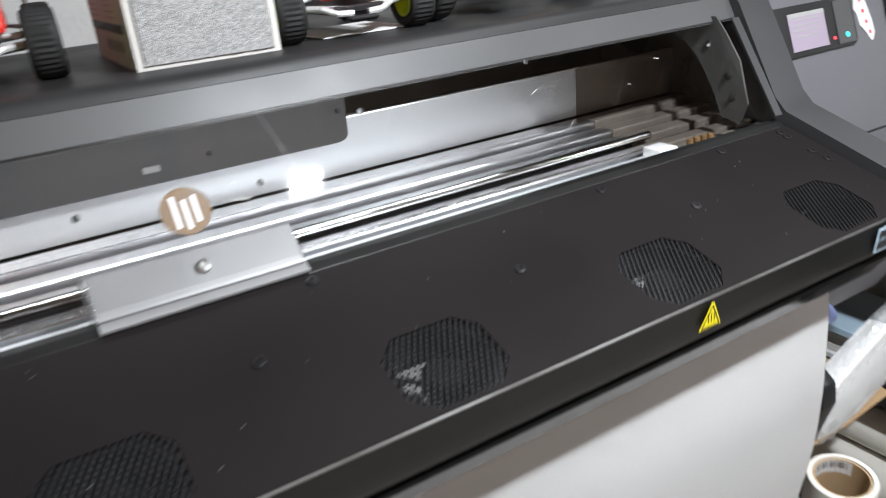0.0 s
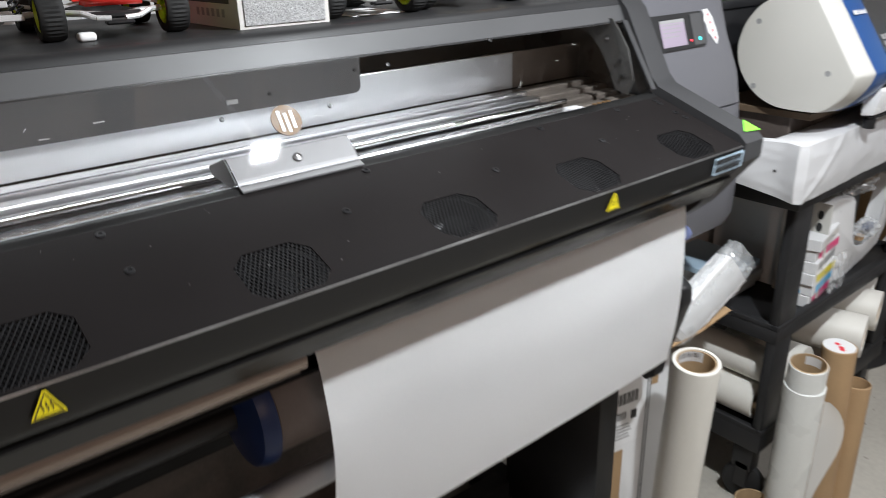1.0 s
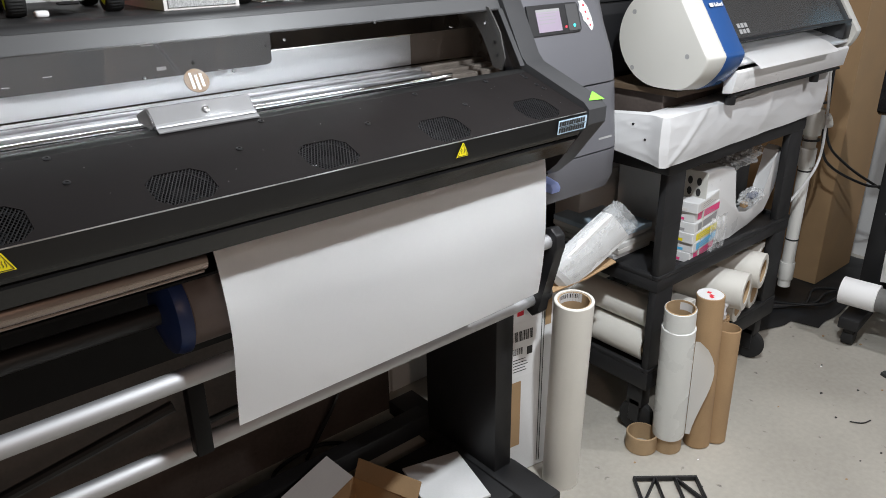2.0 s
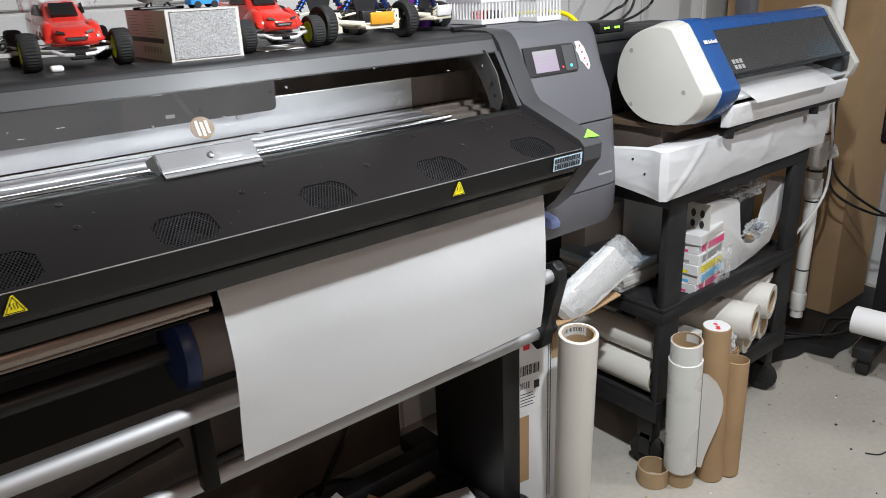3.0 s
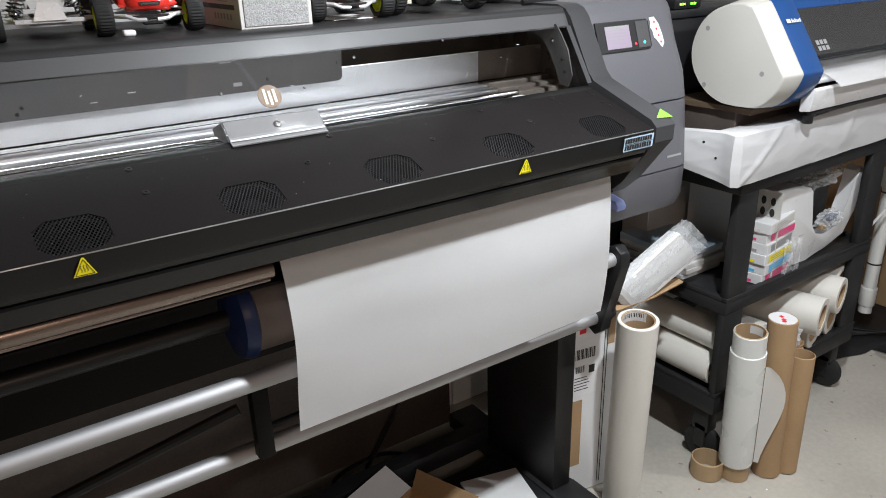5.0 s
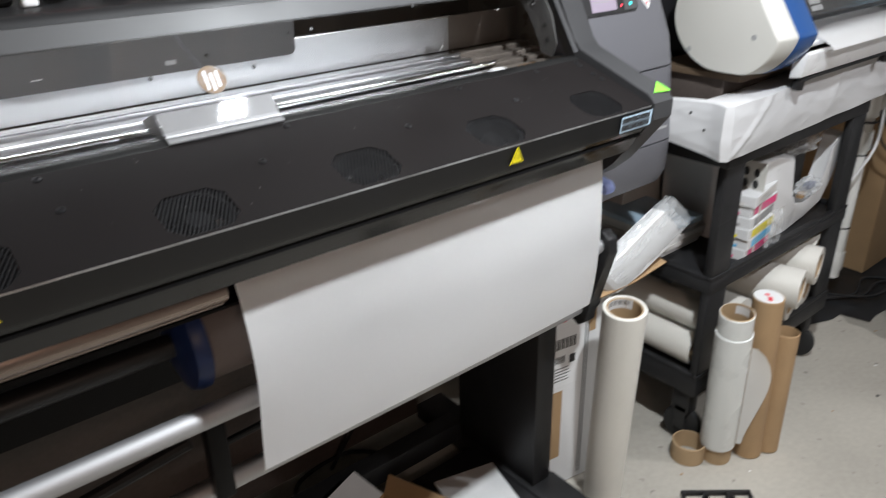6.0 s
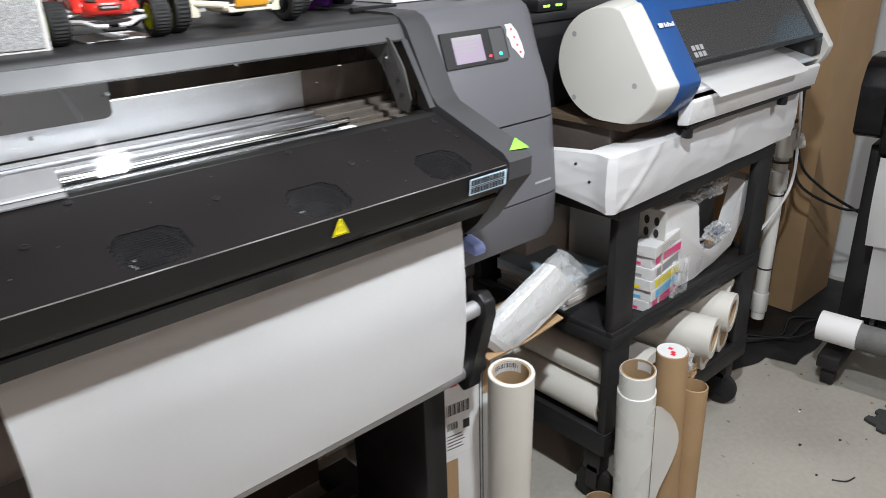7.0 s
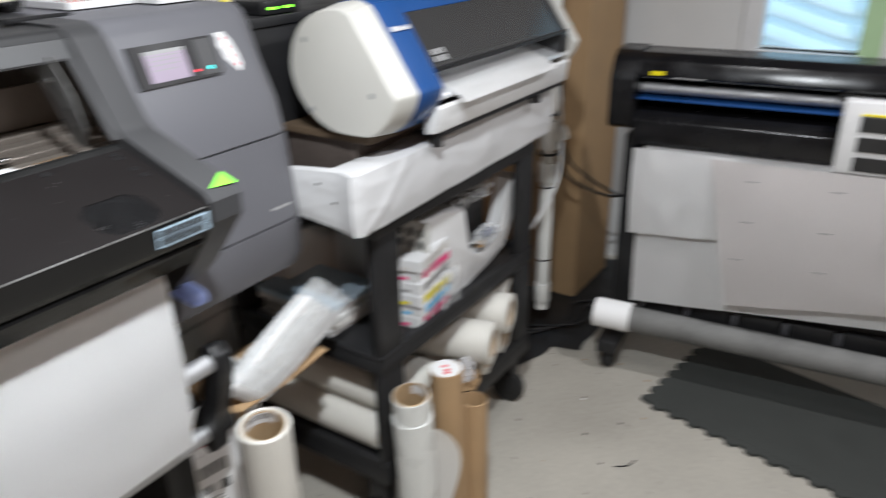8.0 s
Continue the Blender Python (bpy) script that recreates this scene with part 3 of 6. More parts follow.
bm = bmesh.new()
for a0, a1, b0, b1 in ((0.915, 0.927, 0.0, GL - 0.002),):
    decal(glass_on, a0, a1, b0, b1, 0.003, 0.002, bm)
part("window_frame", bm, ARM, printer, smooth=False)
for a, b in ((0.407, GL - 0.02), (0.60, GL - 0.005), (0.16, GL - 0.056), (-0.12, GL - 0.05), (0.3, GL - 0.062)):
    bm = lathe([(0.003, 0), (0.0028, 0.0015), (0.0003, 0.0018)], 10, Matrix.Translation(glass_on(a, b, 0.0025)) @ gd.to_track_quat("Y", "Z").to_matrix().to_4x4())
    part("window_screw", bm, BLACK, printer)
random.seed(21)
for k in range(16):
    a, b, ln, tw = random.uniform(-0.2, 0.85), random.uniform(0.03, GL - 0.02), random.uniform(0.003, 0.014), random.uniform(-0.9, 0.9)
    da, db = ln * math.cos(tw), ln * math.sin(tw)
    part("scratch", flat([glass_on(a, b, 0.0024), glass_on(a + da, b + db, 0.0024), glass_on(a + da, b + db + 0.0006, 0.0024), glass_on(a, b + 0.0006, 0.0024)], 0.0002, glass_on(0, 0, 1) - glass_on(0, 0, 0)), FILM, pane, smooth=False)
# emblem: a bronze disc with pale bars
ec = (0.236, 0.062)
disc = part("emblem", flat([glass_on(ec[0] + 0.0195 * math.cos(k * math.pi / 16), ec[1] + 0.0195 * math.sin(k * math.pi / 16), 0.0026) for k in range(32)], 0.0015, glass_on(0, 0, 1) - glass_on(0, 0, 0)), GOLD, printer, "round bronze emblem with pale strokes", smooth=False)
for a0, a1, b0, b1 in ((-0.010, -0.006, -0.013, 0.013), (-0.002, 0.002, -0.015, 0.009), (0.006, 0.010, -0.011, 0.011)):
    part("emblem_stroke", decal(glass_on, ec[0] + a0, ec[0] + a1, ec[1] + b0, ec[1] + b1, 0.0043, 0.0005), WHITE, disc, smooth=False)

# folded sheet-metal handle at the window's foot
HP = [(0.152, 1.1735), (0.1080, 1.1900), (0.1040, 1.1900), (0.0800, 1.1665), (0.0780, 1.1635), (0.0715, 1.1605), (0.0690, 1.1600)]
bm = sheet(HP, 0.152, 0.314, 0.0020)
bmesh.ops.recalc_face_normals(bm, faces=bm.faces)
handle = part("handle", bm, HANDLE, printer, "folded pale grey sheet-metal window handle", smooth=False)
for x in (0.1505, 0.3145):
    bm = bmesh.new()
    flat([(x, 0.151, 1.1735), (x, 0.106, 1.1904), (x, 0.0800, 1.1675), (x, 0.092, 1.1590), (x, 0.144, 1.1640)], 0.0015, (-1, 0, 0), bm)
    part("handle_end", bm, HANDLE_SHADE, handle, "closed end, darkened as the handle's shaded side", smooth=False)
part("handle_fold", box(0.153, 0.313, 0.0772, 0.0780, 1.1640, 1.1645), BLACK, handle, smooth=False)
part("handle_screw", lathe([(0.006, 0), (0.0055, 0.002), (0.003, 0.003), (0.0028, 0.0015), (0.0003, 0.0015)], 14, Matrix.Translation((0.236, 0.0915, 1.1795)) @ pose(0, 0, 0, 45, 0, 0)), STEEL, handle)

# print zone behind the window
part("back_plate", box(XL, 0.800, 0.300, 0.306, 1.1605, 1.226), ALU_DULL, printer, "bright aluminium beam face", smooth=False)
part("beam_edge", rod((XL, 0.297, 1.226), (0.800, 0.297, 1.226), 0.0025, 8), CHROME, printer)
# Beam and rail ends recoloured darker, where the light falls off.
part("back_plate_end", box(0.8005, 0.985, 0.301, 0.307, 1.1605, 1.224), SHADED_METAL, printer, "end of the beam face, coloured dim for shade", smooth=False)
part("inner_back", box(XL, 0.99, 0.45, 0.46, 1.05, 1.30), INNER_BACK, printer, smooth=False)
part("inner_floor", box(XL, 0.99, 0.090, 0.45, 1.085, 1.095), INSIDE, printer, smooth=False)
for y0, y1, z, m in ((0.262, 0.294, 1.159, ALU), (0.228, 0.254, 1.152, ALU), (0.194, 0.220, 1.146, ALU), (0.158, 0.180, 1.141, ALU), (0.120, 0.151, 1.138, ALU_DULL)):
    part("guide_rail", box(XL, 0.800, y0, y1, z - 0.012, z, 0.0015, 1), m, printer, "bright aluminium guide rail", smooth=False)
    part("rail_end", box(0.8005, 0.985, y0, y1, z - 0.012, z, 0.0015, 1), SHADED_METAL, printer, "rail end with shade put in its colour", smooth=False)
part("guide_rod", rod((XL, 0.187, 1.148), (0.820, 0.187, 1.148), 0.005, 12), CHROME, printer)
part("platen", box(XL, 0.985, 0.092, 0.3, 1.108, 1.122), INSIDE, printer, smooth=False)
for k in range(14):
    x = -0.9 + k * 0.13
    part("platen_clip", box(x, x + 0.075, 0.098, 0.112, 1.120, 1.130, 0.001, 1), ALU_DULL, printer, smooth=False)
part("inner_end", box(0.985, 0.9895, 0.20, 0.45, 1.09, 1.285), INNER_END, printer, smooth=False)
# curved guard and service bits at the end of the print zone
arc = [(0.247, 1.266), (0.215, 1.262), (0.192, 1.251), (0.176, 1.236), (0.162, 1.217), (0.147, 1.192), (0.135, 1.165)]
plate = arc + [(0.108, 1.160), (0.098, 1.185), (0.113, 1.235), (0.135, 1.266), (0.150, 1.284), (0.247, 1.284)]
end_plate = part("end_plate", flat([(0.893, y, z) for y, z in plate], 0.003, (-1, 0, 0)), surf("pale_zinc_plate", (0.085, 0.083, 0.08), 0.45, 0.4, var=0.12, scale=25), printer, "pale zinc end plate with a quarter-round edge", smooth=False)
for y, z in ((0.158, 1.252), (0.128, 1.215), (0.120, 1.190)):
    part("plate_screw", lathe([(0.0042, 0), (0.004, 0.0015), (0.0022, 0.0022), (0.0003, 0.0022)], 12, Matrix.Translation((0.8895, y, z)) @ pose(0, 0, 0, 0, -90, 0)), CHROME if z > 1.23 else BLACK, end_plate)
part("service_block", box(0.77, 0.80, 0.12, 0.15, 1.13, 1.15, 0.003), WHITE, printer, "small white service block")
for k in range(4):
    part("spring", rod((0.83 + k * 0.012, 0.13, 1.135), (0.83 + k * 0.012, 0.13, 1.15), 0.004, 10), GOLD, printer)

# print carriage standing in the print zone
CA, CB = -0.500, -0.292
carriage = part("carriage", box(CA, CB, 0.205, 0.262, 1.155, 1.161, 0.001, 1), ALU_DULL, printer, "pale grey print carriage with a ribbon cable", smooth=False)
part("carriage_back", sheet([(0.262, 1.158), (0.266, 1.190), (0.268, 1.214), (0.262, 1.222)], CA + 0.004, CB - 0.004, 0.003), CARRIAGE_BACK, carriage, "pale green-white back wall", smooth=False)
for k in range(30):
    x = CA + 0.012 + k * 0.0064
    part("ridge_tooth", box(x, x + 0.004, 0.258, 0.264, 1.220, 1.226), CARRIAGE_BACK, carriage, smooth=False)
for k in range(8):
    x = CA + 0.036 + k * 0.0195
    part("print_head", box(x, x + 0.013, 0.238, 0.256, 1.161, 1.170, 0.001, 1), WHITE, carriage, "small white print head", smooth=False)
    part("head_gap", box(x + 0.0145, x + 0.018, 0.240, 0.254, 1.161, 1.168), BLACK, carriage, smooth=False)
part("front_deck", sheet([(0.236, 1.166), (0.190, 1.150), (0.180, 1.148)], CA + 0.018, CB - 0.006, 0.002), ALU_DULL, carriage, "perforated metal front deck", smooth=False)
deck = frame_on((CA, 0.190, 1.1525), (1, 0, 0), (0, 0.046, 0.016))
part("deck_label", decal(deck, 0.095, 0.130, 0.012, 0.030, 0.001), PRINT_BLUE, carriage, "pale blue label", smooth=False)
for k in range(16):
    a, b = 0.028 + (k * 0.0117) % 0.17, 0.008 + 0.011 * (k % 4)
    if 0.088 < a < 0.135:
        continue
    part("deck_hole", flat([deck(a + 0.0028 * math.cos(j * 0.785), b + 0.0022 * math.sin(j * 0.785), 0.001) for j in range(8)], 0.0006, deck(0, 0, 1) - deck(0, 0, 0)), INK, carriage, smooth=False)
for x in (CA, CB):
    part("carriage_cheek", flat([(x, 0.178, 1.148), (x, 0.268, 1.148), (x, 0.272, 1.222), (x, 0.258, 1.228), (x, 0.236, 1.214)], 0.004, (1, 0, 0)), SILVER, carriage, "bright metal cheek", smooth=False)
part("carriage_block", box(CB + 0.006, CB + 0.030, 0.205, 0.270, 1.150, 1.212, 0.004), BLACK, carriage, "dark block beside the ribbon")
for k, mt in enumerate((PINK_WIRE, CARRIAGE_BACK, LILAC_WIRE, HUB_BLUE, CARRIAGE_BACK, BONE)):
    part("ribbon_strand", sheet([(0.268, 1.222), (0.240, 1.205), (0.205, 1.168), (0.185, 1.149)], CB + 0.034 + k * 0.0029, CB + 0.0367 + k * 0.0029, 0.001), mt, carriage, smooth=False)

# control module
MOD = [(0.150, 0.800), (0.112, 0.820), (0.098, 0.850), (0.096, 0.925), (0.112, 1.085), (0.126, 1.150), (0.158, 1.222), (0.181, 1.290), (0.190, 1.309), (0.206, 1.319), (0.60, 1.322), (0.60, 0.800)]


def cut(profile, z0, z1):
    out = []
    n = len(profile)
    for i in range(n):
        (ya, za), (yb, zb) = profile[i], profile[(i + 1) % n]
        if z0 <= za <= z1:
            out.append((ya, za))
        for z in ((z0, z1) if za < zb else (z1, z0)):
            if min(za, zb) < z < max(za, zb):
                out.append((ya + (yb - ya) * (z - za) / (zb - za), z))
    return out


def module_piece(z0, z1, name):
    """One shell of the control module, its right edge rounded in plan."""
    pr = cut(MOD, z0, z1)
    front = min(y for y, _ in pr)
    bm = bmesh.new()
    xs = [(0.990, 0.0), (1.262, 0.0), (1.284, 0.004), (1.300, 0.013), (1.309, 0.028), (1.313, 0.055), (1.313, 0.4)]
    secs = []
    for x, back in xs:
        secs.append([(x, min(max(y, y + back * (1 if y < 0.3 else 0)), 0.6), z - (0.35 * back if z > 1.30 else 0)) for y, z in pr])
    loft(secs, bm)
    bmesh.ops.remove_doubles(bm, verts=bm.verts, dist=0.00005)
    return part(name, bm, GREY, printer, "mid grey plastic control module shell")


module_piece(0.800, 0.922, "module_base")
module_piece(0.926, 1.086, "module_door")
module_piece(1.090, 1.322, "module_top")
part("module_core", box(0.992, 1.295, 0.21, 0.59, 0.81, 1.30), BLACK, printer, smooth=False)
part("door_grip", box(1.205, 1.262, 0.112, 0.122, 1.062, 1.080, 0.003), BLACK, printer)
# control panel on the sloping face
pv = Vector((0, 0.181 - 0.158, 1.290 - 1.222))
mon = frame_on((1.110, 0.1645, 1.2410), (1, 0, 0), pv)
panel = part("control_panel", flat([mon(a, b, 0.001) for a, b in ((-0.086, -0.034), (0.078, -0.034), (0.085, -0.028), (0.085, 0.028), (0.078, 0.034), (-0.086, 0.034))], 0.004, mon(0, 0, 1) - mon(0, 0, 0)), BLACK, printer, "glossy black control panel", smooth=False)
part("screen", decal(mon, -0.060, 0.018, -0.027, 0.022, 0.0053, 0.0004), SCREEN, panel, "lit pale lilac screen with text rows", smooth=False)
bm = bmesh.new()
for b in (0.014, 0.007, 0.000, -0.008):
    decal(mon, -0.054, 0.004 + 0.01 * math.sin(b * 900), b - 0.0009, b + 0.0009, 0.0058, 0.0002, bm)
decal(mon, -0.060, 0.018, 0.0175, 0.0235, 0.0058, 0.0002, bm)
part("screen_text", bm, PRINT_GREY, panel, smooth=False)
part("panel_bay", decal(mon, 0.040, 0.080, -0.030, 0.030, 0.0053, 0.001), HOOD, panel, smooth=False)
part("status_led", decal(mon, 0.030, 0.035, -0.022, -0.018, 0.0053, 0.0006), LED_RED, panel, "small red status light", smooth=False)
part("power_button", flat([mon(0.060 + 0.0036 * math.cos(k * math.pi / 8), -0.019 + 0.0036 * math.sin(k * math.pi / 8), 0.0066) for k in range(16)], 0.001, mon(0, 0, 1) - mon(0, 0, 0)), LED_TEAL, panel, "teal lit power button", smooth=False)
bm = bmesh.new()
decal(mon, -0.036, 0.006, -0.045, -0.0437, 0.001, 0.0004, bm)
decal(mon, -0.036, 0.002, -0.050, -0.0487, 0.001, 0.0004, bm)
part("panel_caption", bm, PRINT_GREY, printer, "two faint lines of small print", smooth=False)
st = [(0.094, 0.036), (0.112, 0.037), (0.124, 0.020), (0.131, -0.006), (0.133, -0.024), (0.124, -0.037), (0.116, -0.026), (0.108, -0.016), (0.101, -0.010), (0.099, 0.006), (0.093, 0.014), (0.097, 0.026)]
sticker = part("sticker", flat([mon(a, b, 0.0008) for a, b in st], 0.0006, mon(0, 0, 1) - mon(0, 0, 0)), WHITE, printer, "white cut-out sticker with four small red stars", smooth=False)
bm = bmesh.new()
for a, b in ((0.109, 0.025), (0.113, 0.009), (0.117, -0.007), (0.122, -0.022)):
    flat([mon(a + (0.004 if k % 2 else 0.002) * math.cos(k * math.pi / 6), b + (0.004 if k % 2 else 0.002) * math.sin(k * math.pi / 6), 0.0016) for k in range(12)], 0.0003, mon(0, 0, 1) - mon(0, 0, 0), bm)
part("sticker_stars", bm, RED_PRINT, sticker, smooth=False)
don = frame_on((1.25, 0.0995, 0.955), (1, 0, 0), (0, 0.1, 1))
part("badge", decal(don, -0.03, 0.02, -0.0025, 0.0025, 0.0006), PRINT_GREY, printer, "small pale badge", smooth=False)

# belly, media bar, hanging parts and stand
part("belly", sheet([(-0.006, 0.956), (0.03, 0.948), (0.20, 0.945), (0.33, 0.90), (0.40, 0.78), (0.42, 0.70)], XL, 0.92, 0.004), INSIDE, printer, "black curved underside")
part("media_bar", rod((XL, -0.012, 0.984), (0.158, -0.012, 0.984), 0.0165, 32), SHADED_BAR, printer, "rounded metal media guide with brown shade in its colour")
part("media_bar_edge", rod((XL, -0.004, 0.962), (0.158, -0.004, 0.962), 0.004, 12), SHADED_BAR, printer)
part("rear_panel", box(XL, 0.92, 0.40, 0.404, 0.60, 0.90), INSIDE, printer, smooth=False)
part("rear_body", box(XL, 0.99, 0.46, 0.60, 0.70, 1.30), BLACK, printer, smooth=False)
part("takeup_tube", rod((XL, 0.045, 0.764), (1.01, 0.045, 0.764), 0.0170, 28), TUBE, printer, "satin aluminium take-up tube")
part("takeup_tube", rod((XL, 0.090, 0.597), (0.985, 0.090, 0.597), 0.0170, 28), TUBE, printer, "satin aluminium take-up tube")
bm = prism([(0.013, 0.752), (0.017, 0.784), (0.037, 0.800), (0.063, 0.790), (0.074, 0.765), (0.066, 0.720), (0.072, 0.675), (0.104, 0.645), (0.122, 0.605), (0.108, 0.565), (0.084, 0.552), (0.060, 0.572), (0.058, 0.620), (0.040, 0.665), (0.026, 0.715)], 0.985, 1.016, 0.005)
part("takeup_arm", bm, BLACK, printer, "black take-up end arm")
part("arm_knob", rod((1.016, 0.090, 0.605), (1.040, 0.090, 0.605), 0.025, 18, bevel=0.004), BLACK, printer)
part("tag", prism([(0.012, 0.893), (0.010, 0.905), (0.018, 0.915), (0.05, 0.922), (0.08, 0.915), (0.07, 0.898)], 0.957, 0.985, 0.004), TAG_BLUE, printer, "pale blue plastic lever")
part("support", box(0.120, 0.150, 0.050, 0.075, 0.60, 0.760, 0.002), INSIDE, printer, "black upright bracket between the tubes")
# Added panel; its dark brown imitates the shaded wall behind the stand.
part("shade_panel", box(XL, 0.92, 0.62, 0.626, 0.03, 0.66), DARK_INFILL, printer, "added dark panel imitating the shade behind the stand", smooth=False)
part("brace", rod((-0.6, 0.32, 0.42), (0.12, 0.14, 0.66), 0.011, 10), MATTE_BLACK, printer)
part("brace", rod((0.25, 0.42, 0.40), (0.80, 0.42, 0.43), 0.008, 10), MATTE_BLACK, printer)
part("leg", box(0.930, 0.992, 0.15, 0.44, 0.06, 0.80, 0.004), MATTE_BLACK, printer, "black steel stand leg")
part("leg", box(-0.95, -0.888, 0.15, 0.44, 0.06, 0.80, 0.004), MATTE_BLACK, printer, "black steel stand leg")
part("foot", box(0.915, 1.010, -0.02, 0.62, 0.012, 0.062, 0.005), MATTE_BLACK, printer, "black steel floor foot")
part("foot", box(-0.97, -0.875, -0.02, 0.62, 0.012, 0.062, 0.005), MATTE_BLACK, printer, "black steel floor foot")
part("crossbar", box(-0.89, 0.905, 0.40, 0.455, 0.075, 0.135, 0.004), MATTE_BLACK, printer, "black steel crossbar")
part("rear_leg", box(1.06, 1.13, 0.36, 0.44, 0.012, 0.80, 0.004), MATTE_BLACK, printer)
# media roll on its spindle; its brown colour imitates the shade it lies in
roll = part("media_roll", pipe((0.150, 0.115, 0.855), (0.90, 0.115, 0.855), 0.068, 0.04, 40), surf("shaded_brown_media", (0.15, 0.12, 0.105), 0.5, var=0.1), printer, "roll of media with brown shade put in its colour")
bm = lathe([(0.012, -0.02), (0.046, -0.018), (0.072, -0.010), (0.076, 0.0), (0.076, 0.012), (0.060, 0.016), (0.02, 0.016)], 36, Matrix.Translation((0.135, 0.115, 0.855)) @ pose(0, 0, 0, 0, 90, 0))
part("spindle_hub", bm, HUB_BLUE, printer, "dark blue spindle hub")
part("spindle", rod((XL, 0.115, 0.855), (0.13, 0.115, 0.855), 0.018, 20), BLACK, printer)

# printed sheet hanging from the printer
bm = bmesh.new()
NX, NZ = 24, 30
rows = []
for j in range(NZ + 1):
    s = j / NZ
    z = 1.085 - 0.394 * s
    row = []
    for i in range(NX + 1):
        u = i / NX
        xl = 0.162 + 0.012 * math.sin(min(1, s * 1.3) * math.pi * 0.6)
        x = xl + (0.882 - xl) * u
        if z > 0.935:
            y = -0.036 + 0.030 * ((z - 0.935) / 0.15) ** 2
        else:
            q = (0.935 - z) / 0.25
            y = -0.036 - 0.005 * math.sin(q * 2.8) + 0.016 * q ** 2
        y += 0.004 * math.sin(u * 3.1 + s * 2) * s + 0.003 * math.exp(-u * 12) * math.sin(s * 9)
        row.append(bm.verts.new((x, y, z + 0.004 * (u - 0.5) * s - 0.010 * (1 - u) * s)))
    rows.append(row)
for a, b in zip(rows, rows[1:]):
    for i in range(NX):
        bm.faces.new((a[i], a[i + 1], b[i + 1], b[i]))
bmesh.ops.solidify(bm, geom=list(bm.faces), thickness=0.0006)
media = part("hanging_media", bm, PAPER, None, at=(0.52, -0.03, 0.69))
tagged(media, "blank white media sheet hanging out of the printer", "paper sheet")

# ---------------------------------------------------------------- things on top of the printer
TOP = 1.316


def wheel(parent, c, r, w, rim_mat, axis=(1, 0, 0), spokes=5):
    m = Matrix.Translation(c) @ Vector(axis).to_track_quat("Z", "Y").to_matrix().to_4x4()
    h = w / 2
    bm = lathe([(r * 0.62, -h * 0.8), (r * 0.75, -h), (r * 0.93, -h * 0.95), (r * 0.985, -h * 0.75), (r, -h * 0.4), (r, h * 0.4), (r * 0.985, h * 0.75), (r * 0.93, h * 0.95), (r * 0.75, h), (r * 0.62, h * 0.8)], 72, m)
    inv = m.inverted()
    for v in bm.verts:
        c_ = inv @ v.co
        if math.hypot(c_.x, c_.y) > r * 0.95 and round(math.atan2(c_.y, c_.x) / (2 * math.pi / 72)) % 2:
            v.co = m @ Vector((c_.x * 0.965, c_.y * 0.965, c_.z))
    tyre = part("tyre", bm, RUBBER, parent, "black rubber tyre with cut tread")
    bm = lathe([(r * 0.64, -h * 0.85), (r * 0.60, -h * 0.9), (r * 0.56, -h * 0.5), (r * 0.56, h * 0.5), (r * 0.60, h * 0.9), (r * 0.64, h * 0.85)], 26, m)
    for k in range(spokes):
        box(r * 0.1, r * 0.58, -r * 0.07, r * 0.07, -h * 0.35, h * 0.35, bm=bm, m=m @ Matrix.Rotation(k * 2 * math.pi / spokes, 4, "Z"))
    lathe([(0.0004, h * 0.5), (r * 0.18, h * 0.5), (r * 0.18, -h * 0.5), (0.0004, -h * 0.5)], 14, m, bm)
    part("rim", bm, rim_mat, tyre)


def shock(parent, p0, p1, r, body_mat):
    p0, p1 = Vector(p0), Vector(p1)
    mid = p0.lerp(p1, 0.55)
    s = part("shock", rod(p0, mid, r * 0.75, 12), body_mat, parent, "small coil-over shock absorber")
    q = (p1 - p0).to_track_quat("Z", "Y").to_matrix()
    pts = [p0.lerp(p1, 0.2 + 0.72 * k / 40) + q @ Vector((r * math.cos(k * 0.9), r * math.sin(k * 0.9), 0)) for k in range(41)]
    wire("spring", pts, r * 0.18, BLACK, "", parent=s)
    part("shaft", rod(mid, p1, r * 0.3, 8), CHROME, s)


def car_frame(t, m, half, long, r, w, rim, arm_mat, chassis_mat, front_y=0.0):
    """Chassis, axle arms and four wheels of a toy car that faces -y; m lays it down."""
    M = lambda x, y, z: m @ Vector((x, y, z))
    part("chassis", box(-0.03, 0.03, front_y - 0.02, front_y + long + 0.02, r * 0.75, r * 0.75 + 0.008, 0.002, 1, m=m), chassis_mat, t)
    ax = (m.to_3x3() @ Vector((1, 0, 0)))
    for y in (front_y, front_y + long):
        for sx in (-1, 1):
            wheel(t, M(sx * half, y, r), r, w, rim, ax)
            bm = rod(M(sx * 0.015, y - 0.012, r * 0.9), M(sx * (half - w * 0.5), y, r * 1.0), 0.0035, 8)
            rod(M(sx * 0.015, y + 0.014, r * 0.9), M(sx * (half - w * 0.5), y, r * 1.0), 0.0035, 8, bm=bm)
            rod(M(sx * 0.02, y, r * 1.5), M(sx * (half - w * 0.6), y, r * 1.25), 0.0022, 8, bm=bm)
            part("suspension_arm", bm, arm_mat, t)


LOWER = 1.02     # how high the shells ride over their wheels


